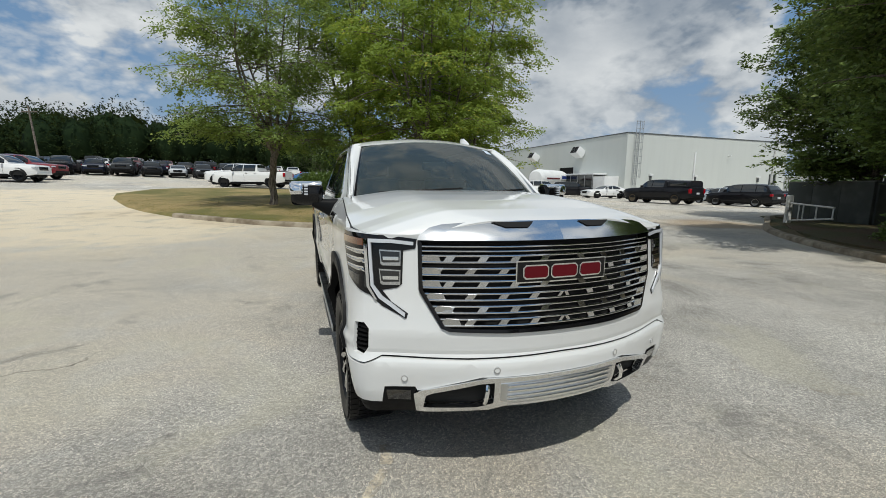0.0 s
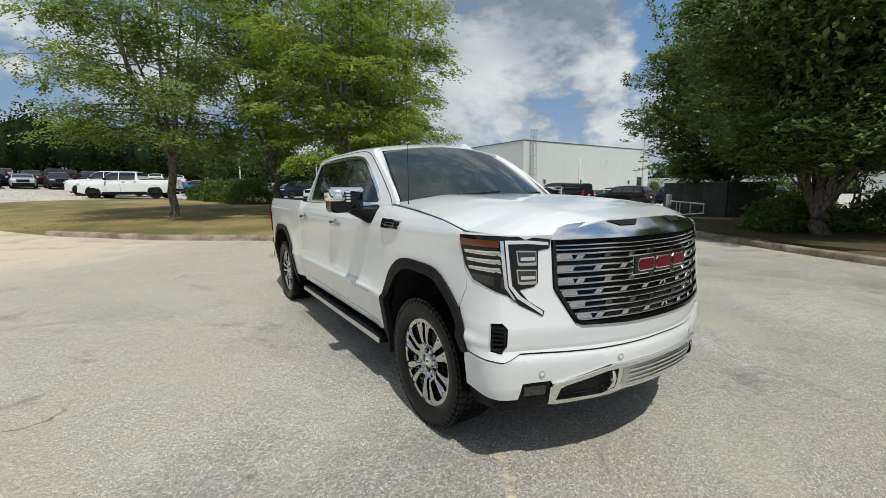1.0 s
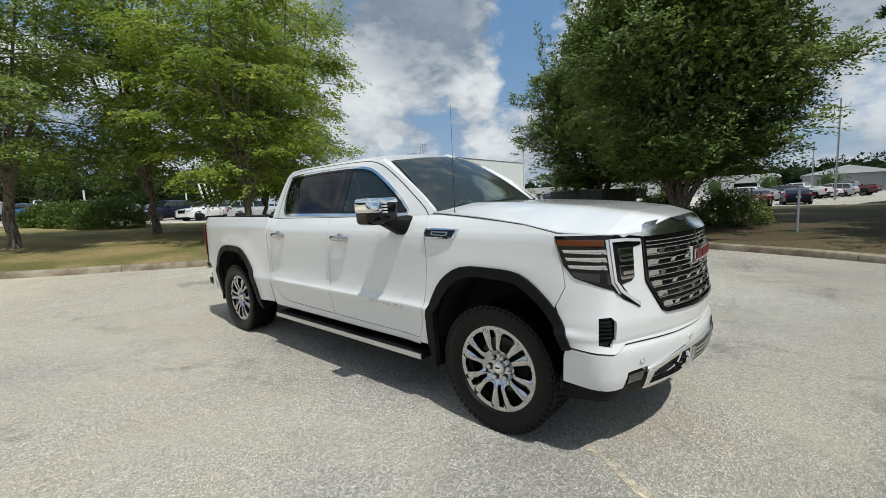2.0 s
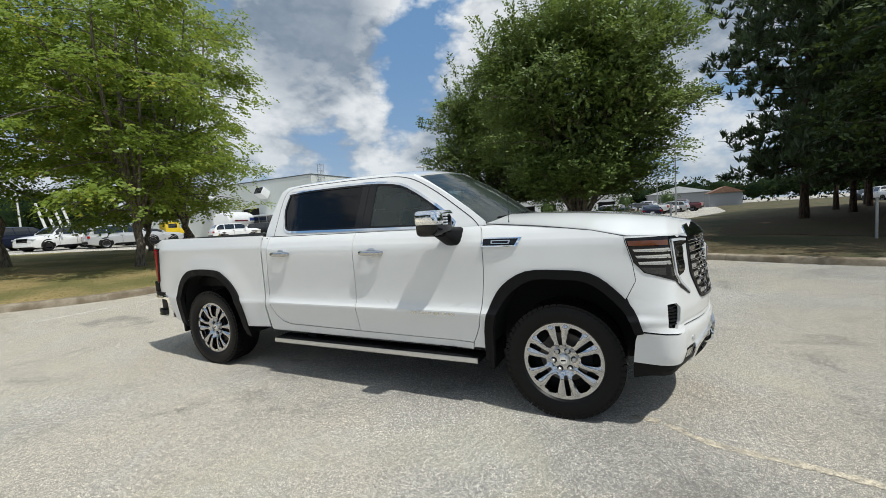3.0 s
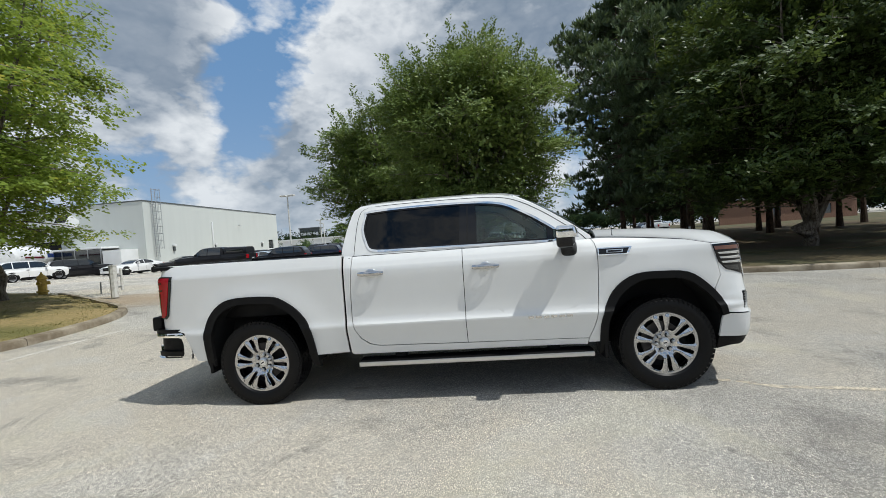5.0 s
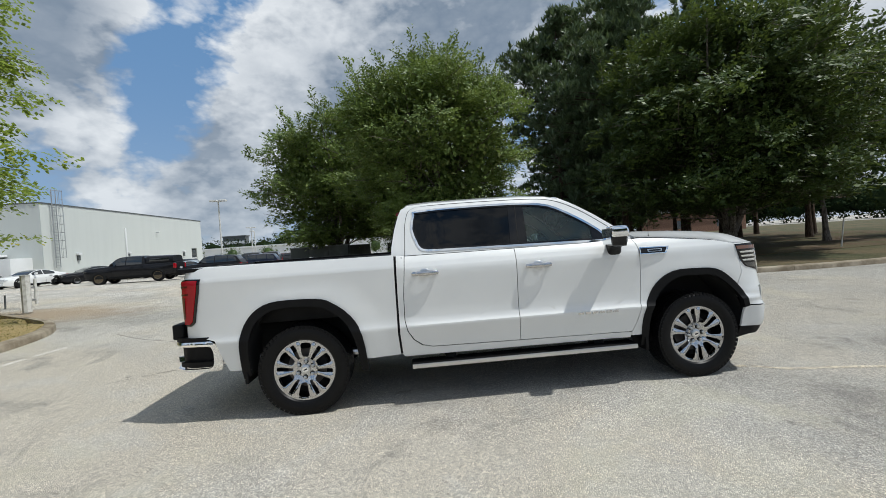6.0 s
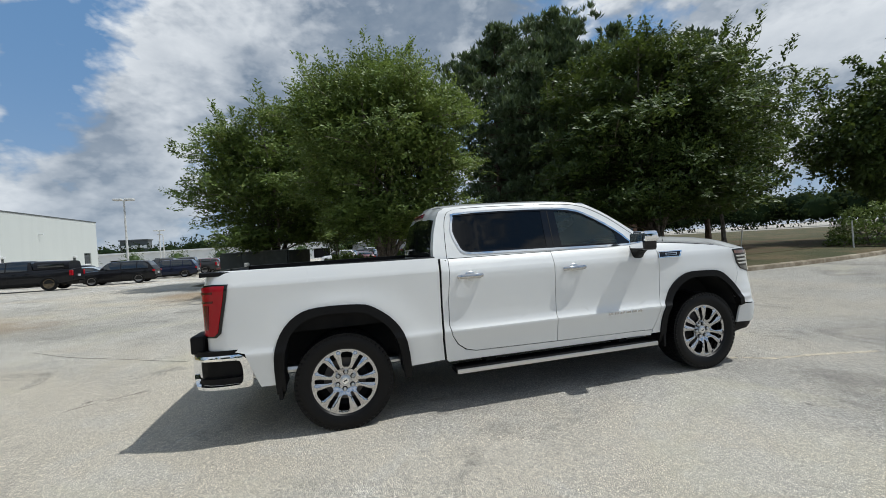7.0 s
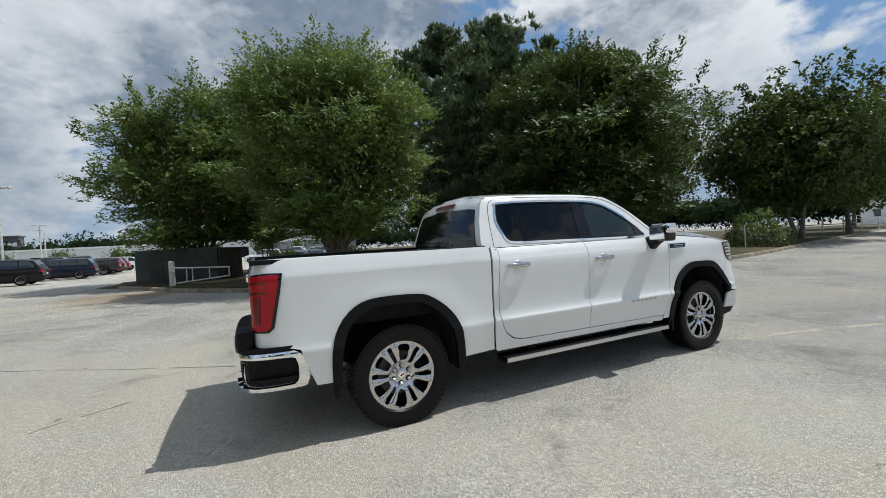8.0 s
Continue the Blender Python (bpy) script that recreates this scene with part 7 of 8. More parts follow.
def layered_tree(name, label, place, H, r, low, seed, leaf_mat, leaf=(0.17, 0.11), limbs=6, sub=9, pads=4, twigs=13, trunk=0.15, fork=0.22, pad=(0.55, 0.2), shape="round", low_reach=0.8, rise=0.0, shoots=0.0):
    """An airy broadleaf: a forked bole, ascending limbs, side branches and flat sprays of leaves with gaps between."""
    rng = np.random.default_rng(seed)
    root = thing(name, label, "tree", Matrix.Translation(place))
    bm = bmesh.new()
    top = H * fork
    pts = [Vector((rng.normal() * 0.04 * i, rng.normal() * 0.04 * i, -0.15 + (top + 0.15) * i / 5)) for i in range(6)]
    pts[0].x = pts[0].y = 0.0
    tube_into(bm, pts, [trunk * k for k in (1.45, 1.05, 1.0, 0.96, 0.93, 0.9)], 10, False)

    def wide(z):
        k = min(1.0, max(0.0, (z - low) / (H - low)))
        if shape == "round":
            return r * (low_reach + (1 - low_reach) * blend(k, 0.0, 0.35)) * math.sqrt(max(0.03, 1 - max(0.0, (k - 0.35) / 0.65) ** 2.2))
        return r * (0.62 + 0.38 * blend(k, 0.0, 0.6)) * math.sqrt(max(0.03, 1 - max(0.0, (k - 0.6) / 0.4) ** 2.2))

    pos, out, size = [], [], []

    def spray(q, d, k=1.0):
        """One flat spray of twigs round a place."""
        n = max(3, int(twigs * k * rng.uniform(0.6, 1.4)))
        a = rng.uniform(0, 2 * math.pi, n)
        rad = pad[0] * k ** 0.5 * np.sqrt(rng.uniform(0.02, 1, n)) * rng.uniform(0.8, 1.2)
        e = np.stack([np.cos(a), np.sin(a), np.zeros(n)], 1)
        pos.append(np.array(q) + e * rad[:, None] + np.stack([np.zeros(n), np.zeros(n), rng.normal(size=n) * pad[1] * 0.5 - 0.12 * rad], 1))
        out.append(e * 0.8 + np.array(d) * 0.5)

    for i in range(limbs):
        a = 2 * math.pi * (i + rng.uniform(-0.25, 0.25)) / limbs
        lean = 0.10 if i == 0 else rng.uniform(0.32, 0.62)
        zt = H * (0.99 if i == 0 else rng.uniform(0.78, 0.95))
        rt = wide(zt * 0.9) * lean * 1.2
        base = pts[3].lerp(pts[5], rng.uniform(0, 1))
        path = limb(bm, base, (math.cos(a) * rt, math.sin(a) * rt, zt), trunk * 0.55, 0.02, rng, 0.0, 12, 7)
        for j in range(sub):
            t = 0.10 + 0.90 * (j + rng.uniform(0, 0.9)) / sub
            o = path[0].lerp(path[-1], t) if t >= 1 else path[int(t * 12)].lerp(path[min(12, int(t * 12) + 1)], t * 12 - int(t * 12))
            z1 = min(H, max(low, o.z + rise * t + rng.uniform(-0.7, 0.9) - (0.9 if j == 0 else 0.0)))
            b = a + rng.normal() * 0.95 if i else rng.uniform(0, 2 * math.pi)
            reach = wide(z1) * rng.uniform(0.62, 1.1)
            e = Vector((math.cos(b) * reach, math.sin(b) * reach, z1))
            if (e - o).length > r * 1.15:
                e = o + (e - o).normalized() * r * 1.15
            br = limb(bm, o, e, 0.03 * (1.2 - 0.5 * t), 0.008, rng, 0.10, 8, 5)
            d = np.array((e - o).normalized())
            for m in range(pads):
                s = 0.34 + 0.66 * (m + rng.uniform(0.3, 1.0)) / pads
                q = br[0].lerp(br[-1], 0) if s <= 0 else br[min(8, int(s * 8))]
                qq = np.array(q) + np.array([rng.normal() * 0.32, rng.normal() * 0.32, rng.normal() * 0.16])
                spray(qq, d, 0.6 + 0.4 * s)
                if m % 2:
                    limb(bm, br[max(0, min(8, int(s * 8)) - 1)], qq, 0.010, 0.004, rng, 0.05, 3, 4)
            if shoots and z1 > low + 0.5 * (H - low) and rng.uniform() < shoots:
                w = np.array([math.cos(b) * 0.3, math.sin(b) * 0.3, 1.0]) + rng.normal(size=3) * 0.15
                ln = rng.uniform(0.4, 0.95)
                for g in steps(0.15, 1.0, 7):
                    pos.append(np.array([np.array(e) + w * ln * g + rng.normal(size=3) * 0.04]))
                    out.append(np.array([w]))
                limb(bm, e, tuple(np.array(e) + w * ln), 0.008, 0.003, rng, 0.0, 3, 4)
        for m in range(4):
            spray(np.array(path[-1]) + rng.normal(size=3) * np.array([0.35, 0.35, 0.28]), (0, 0, 1), 0.5)
    part("trunk", bm, M["bark"], root)
    pos, out = np.concatenate(pos), np.concatenate(out)
    v, f = sprays(rng, pos, out, 8, 0.44, leaf[0], leaf[1], 0.2, 0.75, 0.45 if shoots else 0.0)
    if shoots:
        # the close inner foliage
        di = unit(rng, 1700)
        pi = np.array([0, 0, low + 0.5 * (H - low)]) + di * rng.uniform(0.05, 1.0, (1700, 1)) ** 0.5 * np.array([r * 0.72, r * 0.72, (H - low) * 0.38])
        v2, f2 = leaves(rng, pi, di, 8, 0.5, 0.21, 0.12, 0.2)
        v, f = np.concatenate([v, v2]), np.concatenate([f, f2 + len(v)])
    raw_mesh("crown", v, f, leaf_mat, root)
    return root


def pine_tree(name, label, place, H, r, low, seed, count=15000, group="", trunk=0.19, needle=(0.34, 0.045)):
    """A tall pine: bare bole, whorls of limbs, tufts of long needles."""
    rng = np.random.default_rng(seed)
    root = thing(name, label, "pine tree", Matrix.Translation(place), group)
    bm = bmesh.new()
    lean = rng.normal(size=2) * 0.25
    pts = [Vector((lean[0] * t * t, lean[1] * t * t, -0.2 + (H + 0.1) * t)) for t in steps(0, 1, 10)]
    tube_into(bm, pts, [trunk * (1.35 if i == 0 else 1) * (1 - 0.88 * t) for i, t in enumerate(steps(0, 1, 10))], 10, False)
    tips = []
    z = low
    while z < H - 0.3:
        k = (z - low) / (H - low)
        reach = r * (0.6 + 0.4 * math.sin(math.pi * min(1.0, k * 1.1))) * math.sqrt(max(0.08, 1 - k ** 6))
        for j in range(rng.integers(4, 7)):
            a = rng.uniform(0, 2 * math.pi)
            ln = reach * rng.uniform(0.55, 1.1)
            o = Vector((lean[0] * (z / H) ** 2, lean[1] * (z / H) ** 2, z))
            e = o + Vector((math.cos(a) * ln, math.sin(a) * ln, ln * (rng.uniform(-0.05, 0.35) if k > 0.22 else rng.uniform(-0.32, 0.10))))
            path = limb(bm, o, e, 0.05 * (1 - 0.7 * k), 0.012, rng, -0.05, 5, 4)
            for t in (2, 3, 4, 5):
                for _ in range(3):
                    tips.append(np.array(path[t]) + rng.normal(size=3) * np.array([0.30, 0.30, 0.16]) * (0.5 + ln * 0.22))
        z += rng.uniform(0.35, 0.6)
    part("trunk", bm, M["dark_bark"], root)
    tips = np.array(tips)
    per = 14
    total = count // per
    c = tips[rng.integers(0, len(tips), total)] + rng.normal(size=(total, 3)) * np.array([0.20, 0.20, 0.10])
    d = unit(rng, total) * 0.55
    d[:, 2] = np.abs(d[:, 2]) + 0.75
    v, f = leaves(rng, c, d, per, 0.10, needle[0], needle[1], 0.0, 0.48)
    raw_mesh("crown", v, f, M["needle"], root)
    return root


def bush(name, label, place, size, seed, mat, count=5000, leaf=(0.12, 0.05), group=""):
    rng = np.random.default_rng(seed)
    root = thing(name, label, "bush", Matrix.Translation(place), group)
    bm = bmesh.new()
    for k in range(7):
        a = 2 * math.pi * k / 7
        limb(bm, (0, 0, -0.05), (math.cos(a) * size[0] * 0.55, math.sin(a) * size[1] * 0.55, size[2] * 0.7), 0.035, 0.01, rng, 0.1, 4, 5)
    part("stems", bm, M["bark"], root)
    total = count // 8
    d = unit(rng, total)
    d[:, 2] = np.abs(d[:, 2])
    rad = rng.uniform(0.2, 1.0, (total, 1)) ** 0.3
    lump = 1 + 0.14 * np.sin(d[:, :1] * 7 + seed) * np.cos(d[:, 1:2] * 6)
    pos = d * rad * lump * np.array(size) * np.array([1, 1, 1.0])
    v, f = leaves(rng, pos, d, 8, 0.22, leaf[0], leaf[1], 0.0)
    v[:, 2] = np.maximum(v[:, 2], 0.0)
    raw_mesh("crown", v, f, mat, root)
    return root


def on_n(x, y):
    return (x, y, lawn_z(x, y, LAWN_N, 0.13, 0.14))


def on_e(x, y):
    return (x, y, lawn_z(x, y, LAWN_E, 0.13, 0.06))


layered_tree("oak_tree", "airy light-green broadleaf tree on the lawn island", on_n(-2.25, 17.4), 10.2, 4.0, 2.7, 11, M["leaf_oak"], (0.115, 0.072), 7, 12, 5, 17, 0.15, 0.25, (0.52, 0.22), "round", 0.85)
layered_tree("maple_tree", "yellow-green maple near the kerb of the lawn island", on_n(3.95, 14.7), 9.6, 3.7, 1.7, 23, M["leaf_light"], (0.122, 0.092), 8, 11, 5, 14, 0.13, 0.2, (0.50, 0.10), "round", 0.95)
layered_tree("maple_tree", "yellow-green maple behind a hydrant on the lawn", on_n(7.7, 17.8), 11.0, 4.2, 1.9, 37, M["leaf_light"], (0.122, 0.092), 8, 11, 5, 14, 0.14, 0.2, (0.50, 0.10), "vase")
layered_tree("maple_tree", "tall green maple at the back of the lawn island", on_n(2.2, 19.6), 12.8, 3.3, 2.0, 41, M["leaf_light"], (0.125, 0.095), 7, 11, 5, 13, 0.15, 0.2, (0.50, 0.10), "round", 0.8)
layered_tree("maple_tree", "green maple at the far edge of the lawn", on_n(8.6, 22.6), 9.0, 3.6, 1.6, 43, M["leaf_light"], (0.16, 0.12), 6, 10, 5, 15, 0.12, 0.2, (0.55, 0.18), "round", 0.9)
layered_tree("zelkova_tree", "large dense dark-green tree with several stems by the gate", on_e(12.9, 1.6), 9.1, 4.4, 2.6, 53, M["leaf_dark"], (0.13, 0.07), 11, 16, 7, 17, 0.2, 0.07, (0.5, 0.35), "round", 0.58, 1.2, 0.8)
layered_tree("zelkova_tree", "dark-green spreading tree beside the dark enclosure wall", on_e(20.6, 7.2), 9.4, 4.6, 2.5, 59, M["leaf_dark"], (0.18, 0.095), 10, 12, 6, 15, 0.2, 0.07, (0.55, 0.35), "round", 0.66, 0.9, 0.6)
layered_tree("zelkova_tree", "broad dark-green tree over the kerb of the drive", on_e(11.6, -10.6), 9.7, 5.3, 2.6, 61, M["leaf_deep"], (0.175, 0.092), 11, 15, 7, 14, 0.24, 0.09, (0.55, 0.32), "round", 0.9, 0.8, 0.6)
broad_tree("elm_tree", "light-green slender tree behind the drive", on_e(14.8, -18.6), 9.2, 3.8, 2.2, 67, M["leaf_mid"], 20000, (0.25, 0.14), 30, 0.31, 1, 0.14, "round")
broad_tree("elm_tree", "wide dark-green tree with a forked trunk by the fence", on_e(11.2, -29.5), 10.2, 6.6, 1.8, 71, M["leaf_deep"], 32000, (0.30, 0.17), 70, 0.24, 2, 0.16, "round", inner=0.3)
broad_tree("elm_tree", "wide green tree by the fence along the drive", on_e(13.4, -43.0), 11.2, 6.6, 2.4, 73, M["leaf_dark"], 15000, (0.42, 0.24), 50, 0.30, 1, 0.2, "round", inner=0.3)
broad_tree("elm_tree", "green tree at the far bend of the drive", on_e(20, -62.0), 12.5, 6.8, 2.0, 79, M["leaf_mid"], 11000, (0.46, 0.26), 36, 0.31, 1, 0.22, "round")
broad_tree("small_tree", "small round green tree beyond the lawn", (0.9, 42.0, ground_z(0.9, 42)), 6.0, 2.8, 1.0, 83, M["leaf_mid"], 5500, (0.25, 0.15), 20, 0.32, 1, 0.1, "round")
broad_tree("small_tree", "small green tree by the far parking rows", (6.5, 45.0, ground_z(6.5, 45)), 7.5, 3.0, 1.4, 89, M["leaf_mid"], 5500, (0.25, 0.15), 20, 0.32, 1, 0.1, "round")
broad_tree("small_tree", "slim young tree among the dark trunks", on_e(23.5, 3.8), 5.2, 2.2, 1.6, 97, M["leaf_mid"], 7000, (0.13, 0.07), 18, 0.32, 2, 0.06, "vase")
broad_tree("small_tree", "slim young tree at the edge of the far lot", on_e(28.0, 4.2), 5.0, 2.0, 1.6, 101, M["leaf_mid"], 6000, (0.14, 0.08), 18, 0.32, 2, 0.06, "vase")
pine_tree("pine", "tall pine above the dark broadleaf trees", on_e(17.6, -9.4), 14.4, 4.8, 2.8, 103, 80000, needle=(0.38, 0.07))
pine_tree("pine", "tall pine at the edge of the grove", on_e(24.0, -8.2), 17.0, 5.0, 2.8, 107, 36000, needle=(0.48, 0.11))
grove_a = pine_tree("pine", "dark pine in a grove with a bare trunk", on_e(27.0, -13.5), 15.5, 4.8, 2.6, 109, 7500, "pine grove", needle=(0.5, 0.17))
grove_b = pine_tree("pine", "dark pine in a grove with a bare trunk", on_e(33.0, -16.5), 17.0, 5.0, 3.0, 113, 7500, "pine grove", needle=(0.5, 0.17))
rng_ = np.random.default_rng(5)
for i, (x, y) in enumerate([(22.5, -13), (25.5, -18.5), (30.0, -12.2), (30.5, -21), (36.5, -13.5), (37.0, -20.5), (41, -17), (35, -25.5), (28, -25), (43, -23.5), (47, -19), (41, -29), (20.5, -17.5), (19.5, -22.5), (24, -27.5), (33, -31), (50, -27)]):
    k = rng_.uniform(0.85, 1.12)
    copy_thing((grove_a, grove_b)[i % 2], Matrix.Translation(on_e(x, y)) @ Matrix.Rotation(rng_.uniform(0, 6.28), 4, "Z") @ Matrix.Scale(k, 4))
for (x, y), s, sd in (((1.7, 25.6), (1.55, 1.3, 1.45), 3), ((0.6, 28.4), (1.3, 1.2, 1.3), 5), ((-0.3, 30.6), (1.1, 1.0, 1.15), 7)):
    bush("juniper_bush", "rounded green juniper bush on the lawn", on_n(x, y), s, sd, M["juniper"], 9000, (0.16, 0.05), "junipers on the lawn")
for (x, y), s, sd in (((13.8, 2.6), (1.3, 1.2, 0.9), 13), ((15.6, 0.6), (1.5, 1.3, 1.1), 17), ((17.4, 3.4), (1.4, 1.2, 1.1), 19), ((9.6, -21.5), (1.6, 1.5, 1.9), 29)):
    bush("shrub", "dark leafy shrub under the trees", on_e(x, y), s, sd, M["leaf_dark"], 6000, (0.12, 0.07), "shrubs under the trees")


def woodland(name, label, spots, seed, mat, card=0.9, per=260):
    """A far wood: many clumped crowns in one sheet of foliage."""
    rng = np.random.default_rng(seed)
    vs, fs, k = [], [], 0
    for x, y, z, h, r in spots:
        n = per
        d = unit(rng, n)
        d[:, 2] = d[:, 2] * 0.9
        lump = 1 + 0.22 * np.sin(d[:, :1] * 5 + x) * np.sin(d[:, 1:2] * 5 + y) + 0.12 * np.sin(d[:, 2:3] * 9 + x)
        pos = np.array([x, y, z + h * 0.52]) + d * lump * rng.uniform(0.6, 1.0, (n, 1)) * np.array([r, r, h * 0.5])
        pos[:, 2] = np.maximum(pos[:, 2], z + 0.2)
        v, f = leaves(rng, pos, d, 4, card, card, card * 0.6, 0.1)
        vs.append(v)
        fs.append(f + k)
        k += len(v)
        # the close, shaded heart of the crown
        la, lo = np.meshgrid(np.linspace(-1.35, 1.5, 6), np.linspace(0, 2 * math.pi, 9), indexing="ij")
        e = np.stack([np.cos(la) * np.cos(lo), np.cos(la) * np.sin(lo), np.sin(la)], -1).reshape(-1, 3)
        core = np.array([x, y, z + h * 0.50]) + e * np.array([r, r, h * 0.48]) * rng.uniform(0.50, 0.72, (len(e), 1))
        core[:, 2] = np.maximum(core[:, 2], z)
        i = (np.arange(5)[:, None] * 9 + np.arange(8)[None, :]).ravel()
        vs.append(core)
        fs.append(np.stack([i, i + 1, i + 10, i + 9], 1) + k)
        k += len(core)
    return tagged(raw_mesh(name, np.concatenate(vs), np.concatenate(fs), mat, None), label, "woodland", "", "stuff")


spots = []
for i in range(150):
    x = -150 + 190 * (i / 150) + rng_.normal() * 2
    y = 105 + 18 * rng_.uniform() - 0.12 * x + (12 if i % 3 == 0 else 0)
    spots.append((x, y, ground_z(x, y) - 0.5, rng_.uniform(13, 18) * (1.0 if x < 5 else 0.75), rng_.uniform(4.0, 6.0)))
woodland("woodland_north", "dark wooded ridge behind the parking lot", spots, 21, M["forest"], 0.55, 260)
spots = []
for i in range(70):
    x, y = 165 + 15 * rng_.uniform(), -150 + 300 * i / 70
    spots.append((x, y, 0.0, rng_.uniform(8, 12), rng_.uniform(5, 7)))
for i in range(60):
    x, y = 20 + 150 * i / 60, -125 - 15 * rng_.uniform()
    spots.append((x, y, 0.0, rng_.uniform(9, 14), rng_.uniform(5, 7)))
# western line is out of view, added to be reflected in paint and glass
for i in range(40):
    x, y = -70 - 10 * rng_.uniform(), -60 + 150 * i / 40
    spots.append((x, y, ground_z(x, y), rng_.uniform(9, 14), rng_.uniform(4, 6)))
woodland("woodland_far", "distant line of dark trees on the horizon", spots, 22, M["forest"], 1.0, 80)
spots = [(108.0, -6 + 9.5 * i, 0.0, 4.7, 2.3) for i in range(8)]
woodland("shrub_row", "row of small green trees before the low white building", spots, 23, M["leaf_mid"], 0.35, 150)


def turf(name, label, area, count, seed, mat):
    """Short dry grass blades over a lawn."""
    rng = np.random.default_rng(seed)
    x = rng.uniform(area[0], area[1], count)
    y = rng.uniform(area[2], area[3], count)
    keep = [i for i in range(count) if inside(x[i], y[i], LAWN_N)]
    x, y = x[keep], y[keep]
    z = np.array([lawn_z(a, b, LAWN_N, 0.13, 0.14) for a, b in zip(x, y)])
    n = len(x)
    base = np.stack([x, y, z - 0.01], 1)
    a = rng.uniform(0, 2 * math.pi, n)
    side = np.stack([np.cos(a), np.sin(a), np.zeros(n)], 1) * rng.uniform(0.006, 0.014, (n, 1))
    tip = np.stack([rng.normal(size=n) * 0.012, rng.normal(size=n) * 0.012, rng.uniform(0.012, 0.028, n)], 1)
    v = np.stack([base - side, base + side, base + tip + side * 0.2, base + tip - side * 0.2], 1).reshape(-1, 3)
    return tagged(raw_mesh(name, v, np.arange(n * 4).reshape(-1, 4), mat, None), label, "grass", "", "stuff")


turf("lawn_grass", "short dry tan and green grass on the lawn island", (-9.0, 12.0, 9.2, 22.0), 34000, 77, M["blade"])

# ---- parked vehicles ----
PAINT = {}


def paint_of(c):
    rgb = {"white": (0.78, 0.78, 0.77), "black": (0.010, 0.010, 0.012), "charcoal": (0.035, 0.037, 0.04), "silver": (0.42, 0.43, 0.44), "red": (0.22, 0.012, 0.018), "navy": (0.012, 0.016, 0.035), "blue": (0.02, 0.12, 0.32), "maroon": (0.10, 0.012, 0.018), "yellow": (0.75, 0.52, 0.02), "pale": (0.50, 0.56, 0.62)}[c]
    if c not in PAINT:
        PAINT[c] = car_paint(c + "_car_paint", rgb)
        if max(rgb) < 0.1:
            b = PAINT[c].node_tree.nodes["Principled BSDF"]
            b.inputs["Specular IOR Level"].default_value, b.inputs["Coat Weight"].default_value = 0.1, 0.35
    return PAINT[c]


M["alloy"] = material("dull_alloy", (0.30, 0.30, 0.31), 0.35, 0.9)
M["bronze_rim"] = material("bronze_rim", (0.20, 0.16, 0.11), 0.4, 0.8)
M["car_glass"] = material("car_glass", (0.012, 0.015, 0.017), 0.04, 0.0, Coat_Weight=1.0)
KINDS = {
    # length, width, hood z, belt z, roof z, wheel radius, wheelbase, windscreen foot and head, roof end, rear foot (all along the length, from the front)
    "sedan": dict(L=4.75, W=1.86, hood=0.92, belt=0.95, roof=1.42, r=0.33, wb=2.8, a=1.35, b=2.15, c=3.35, d=4.15, deck=1.02, clear=0.22),
    "coupe": dict(L=4.78, W=1.92, hood=0.92, belt=0.96, roof=1.38, r=0.35, wb=2.72, a=1.70, b=2.45, c=3.25, d=4.25, deck=1.02, clear=0.2),
    "suv": dict(L=4.75, W=1.92, hood=1.05, belt=1.08, roof=1.70, r=0.36, wb=2.85, a=1.30, b=1.95, c=4.20, d=4.62, deck=1.10, clear=0.26),
    "pickup": dict(L=5.85, W=2.03, hood=1.22, belt=1.27, roof=1.93, r=0.43, wb=3.70, a=1.55, b=2.25, c=3.70, d=3.92, deck=1.30, clear=0.42),
    "heavy": dict(L=6.35, W=2.06, hood=1.32, belt=1.36, roof=2.03, r=0.43, wb=4.05, a=1.60, b=2.25, c=3.85, d=4.02, deck=1.38, clear=0.40),
}
BUILT = {}


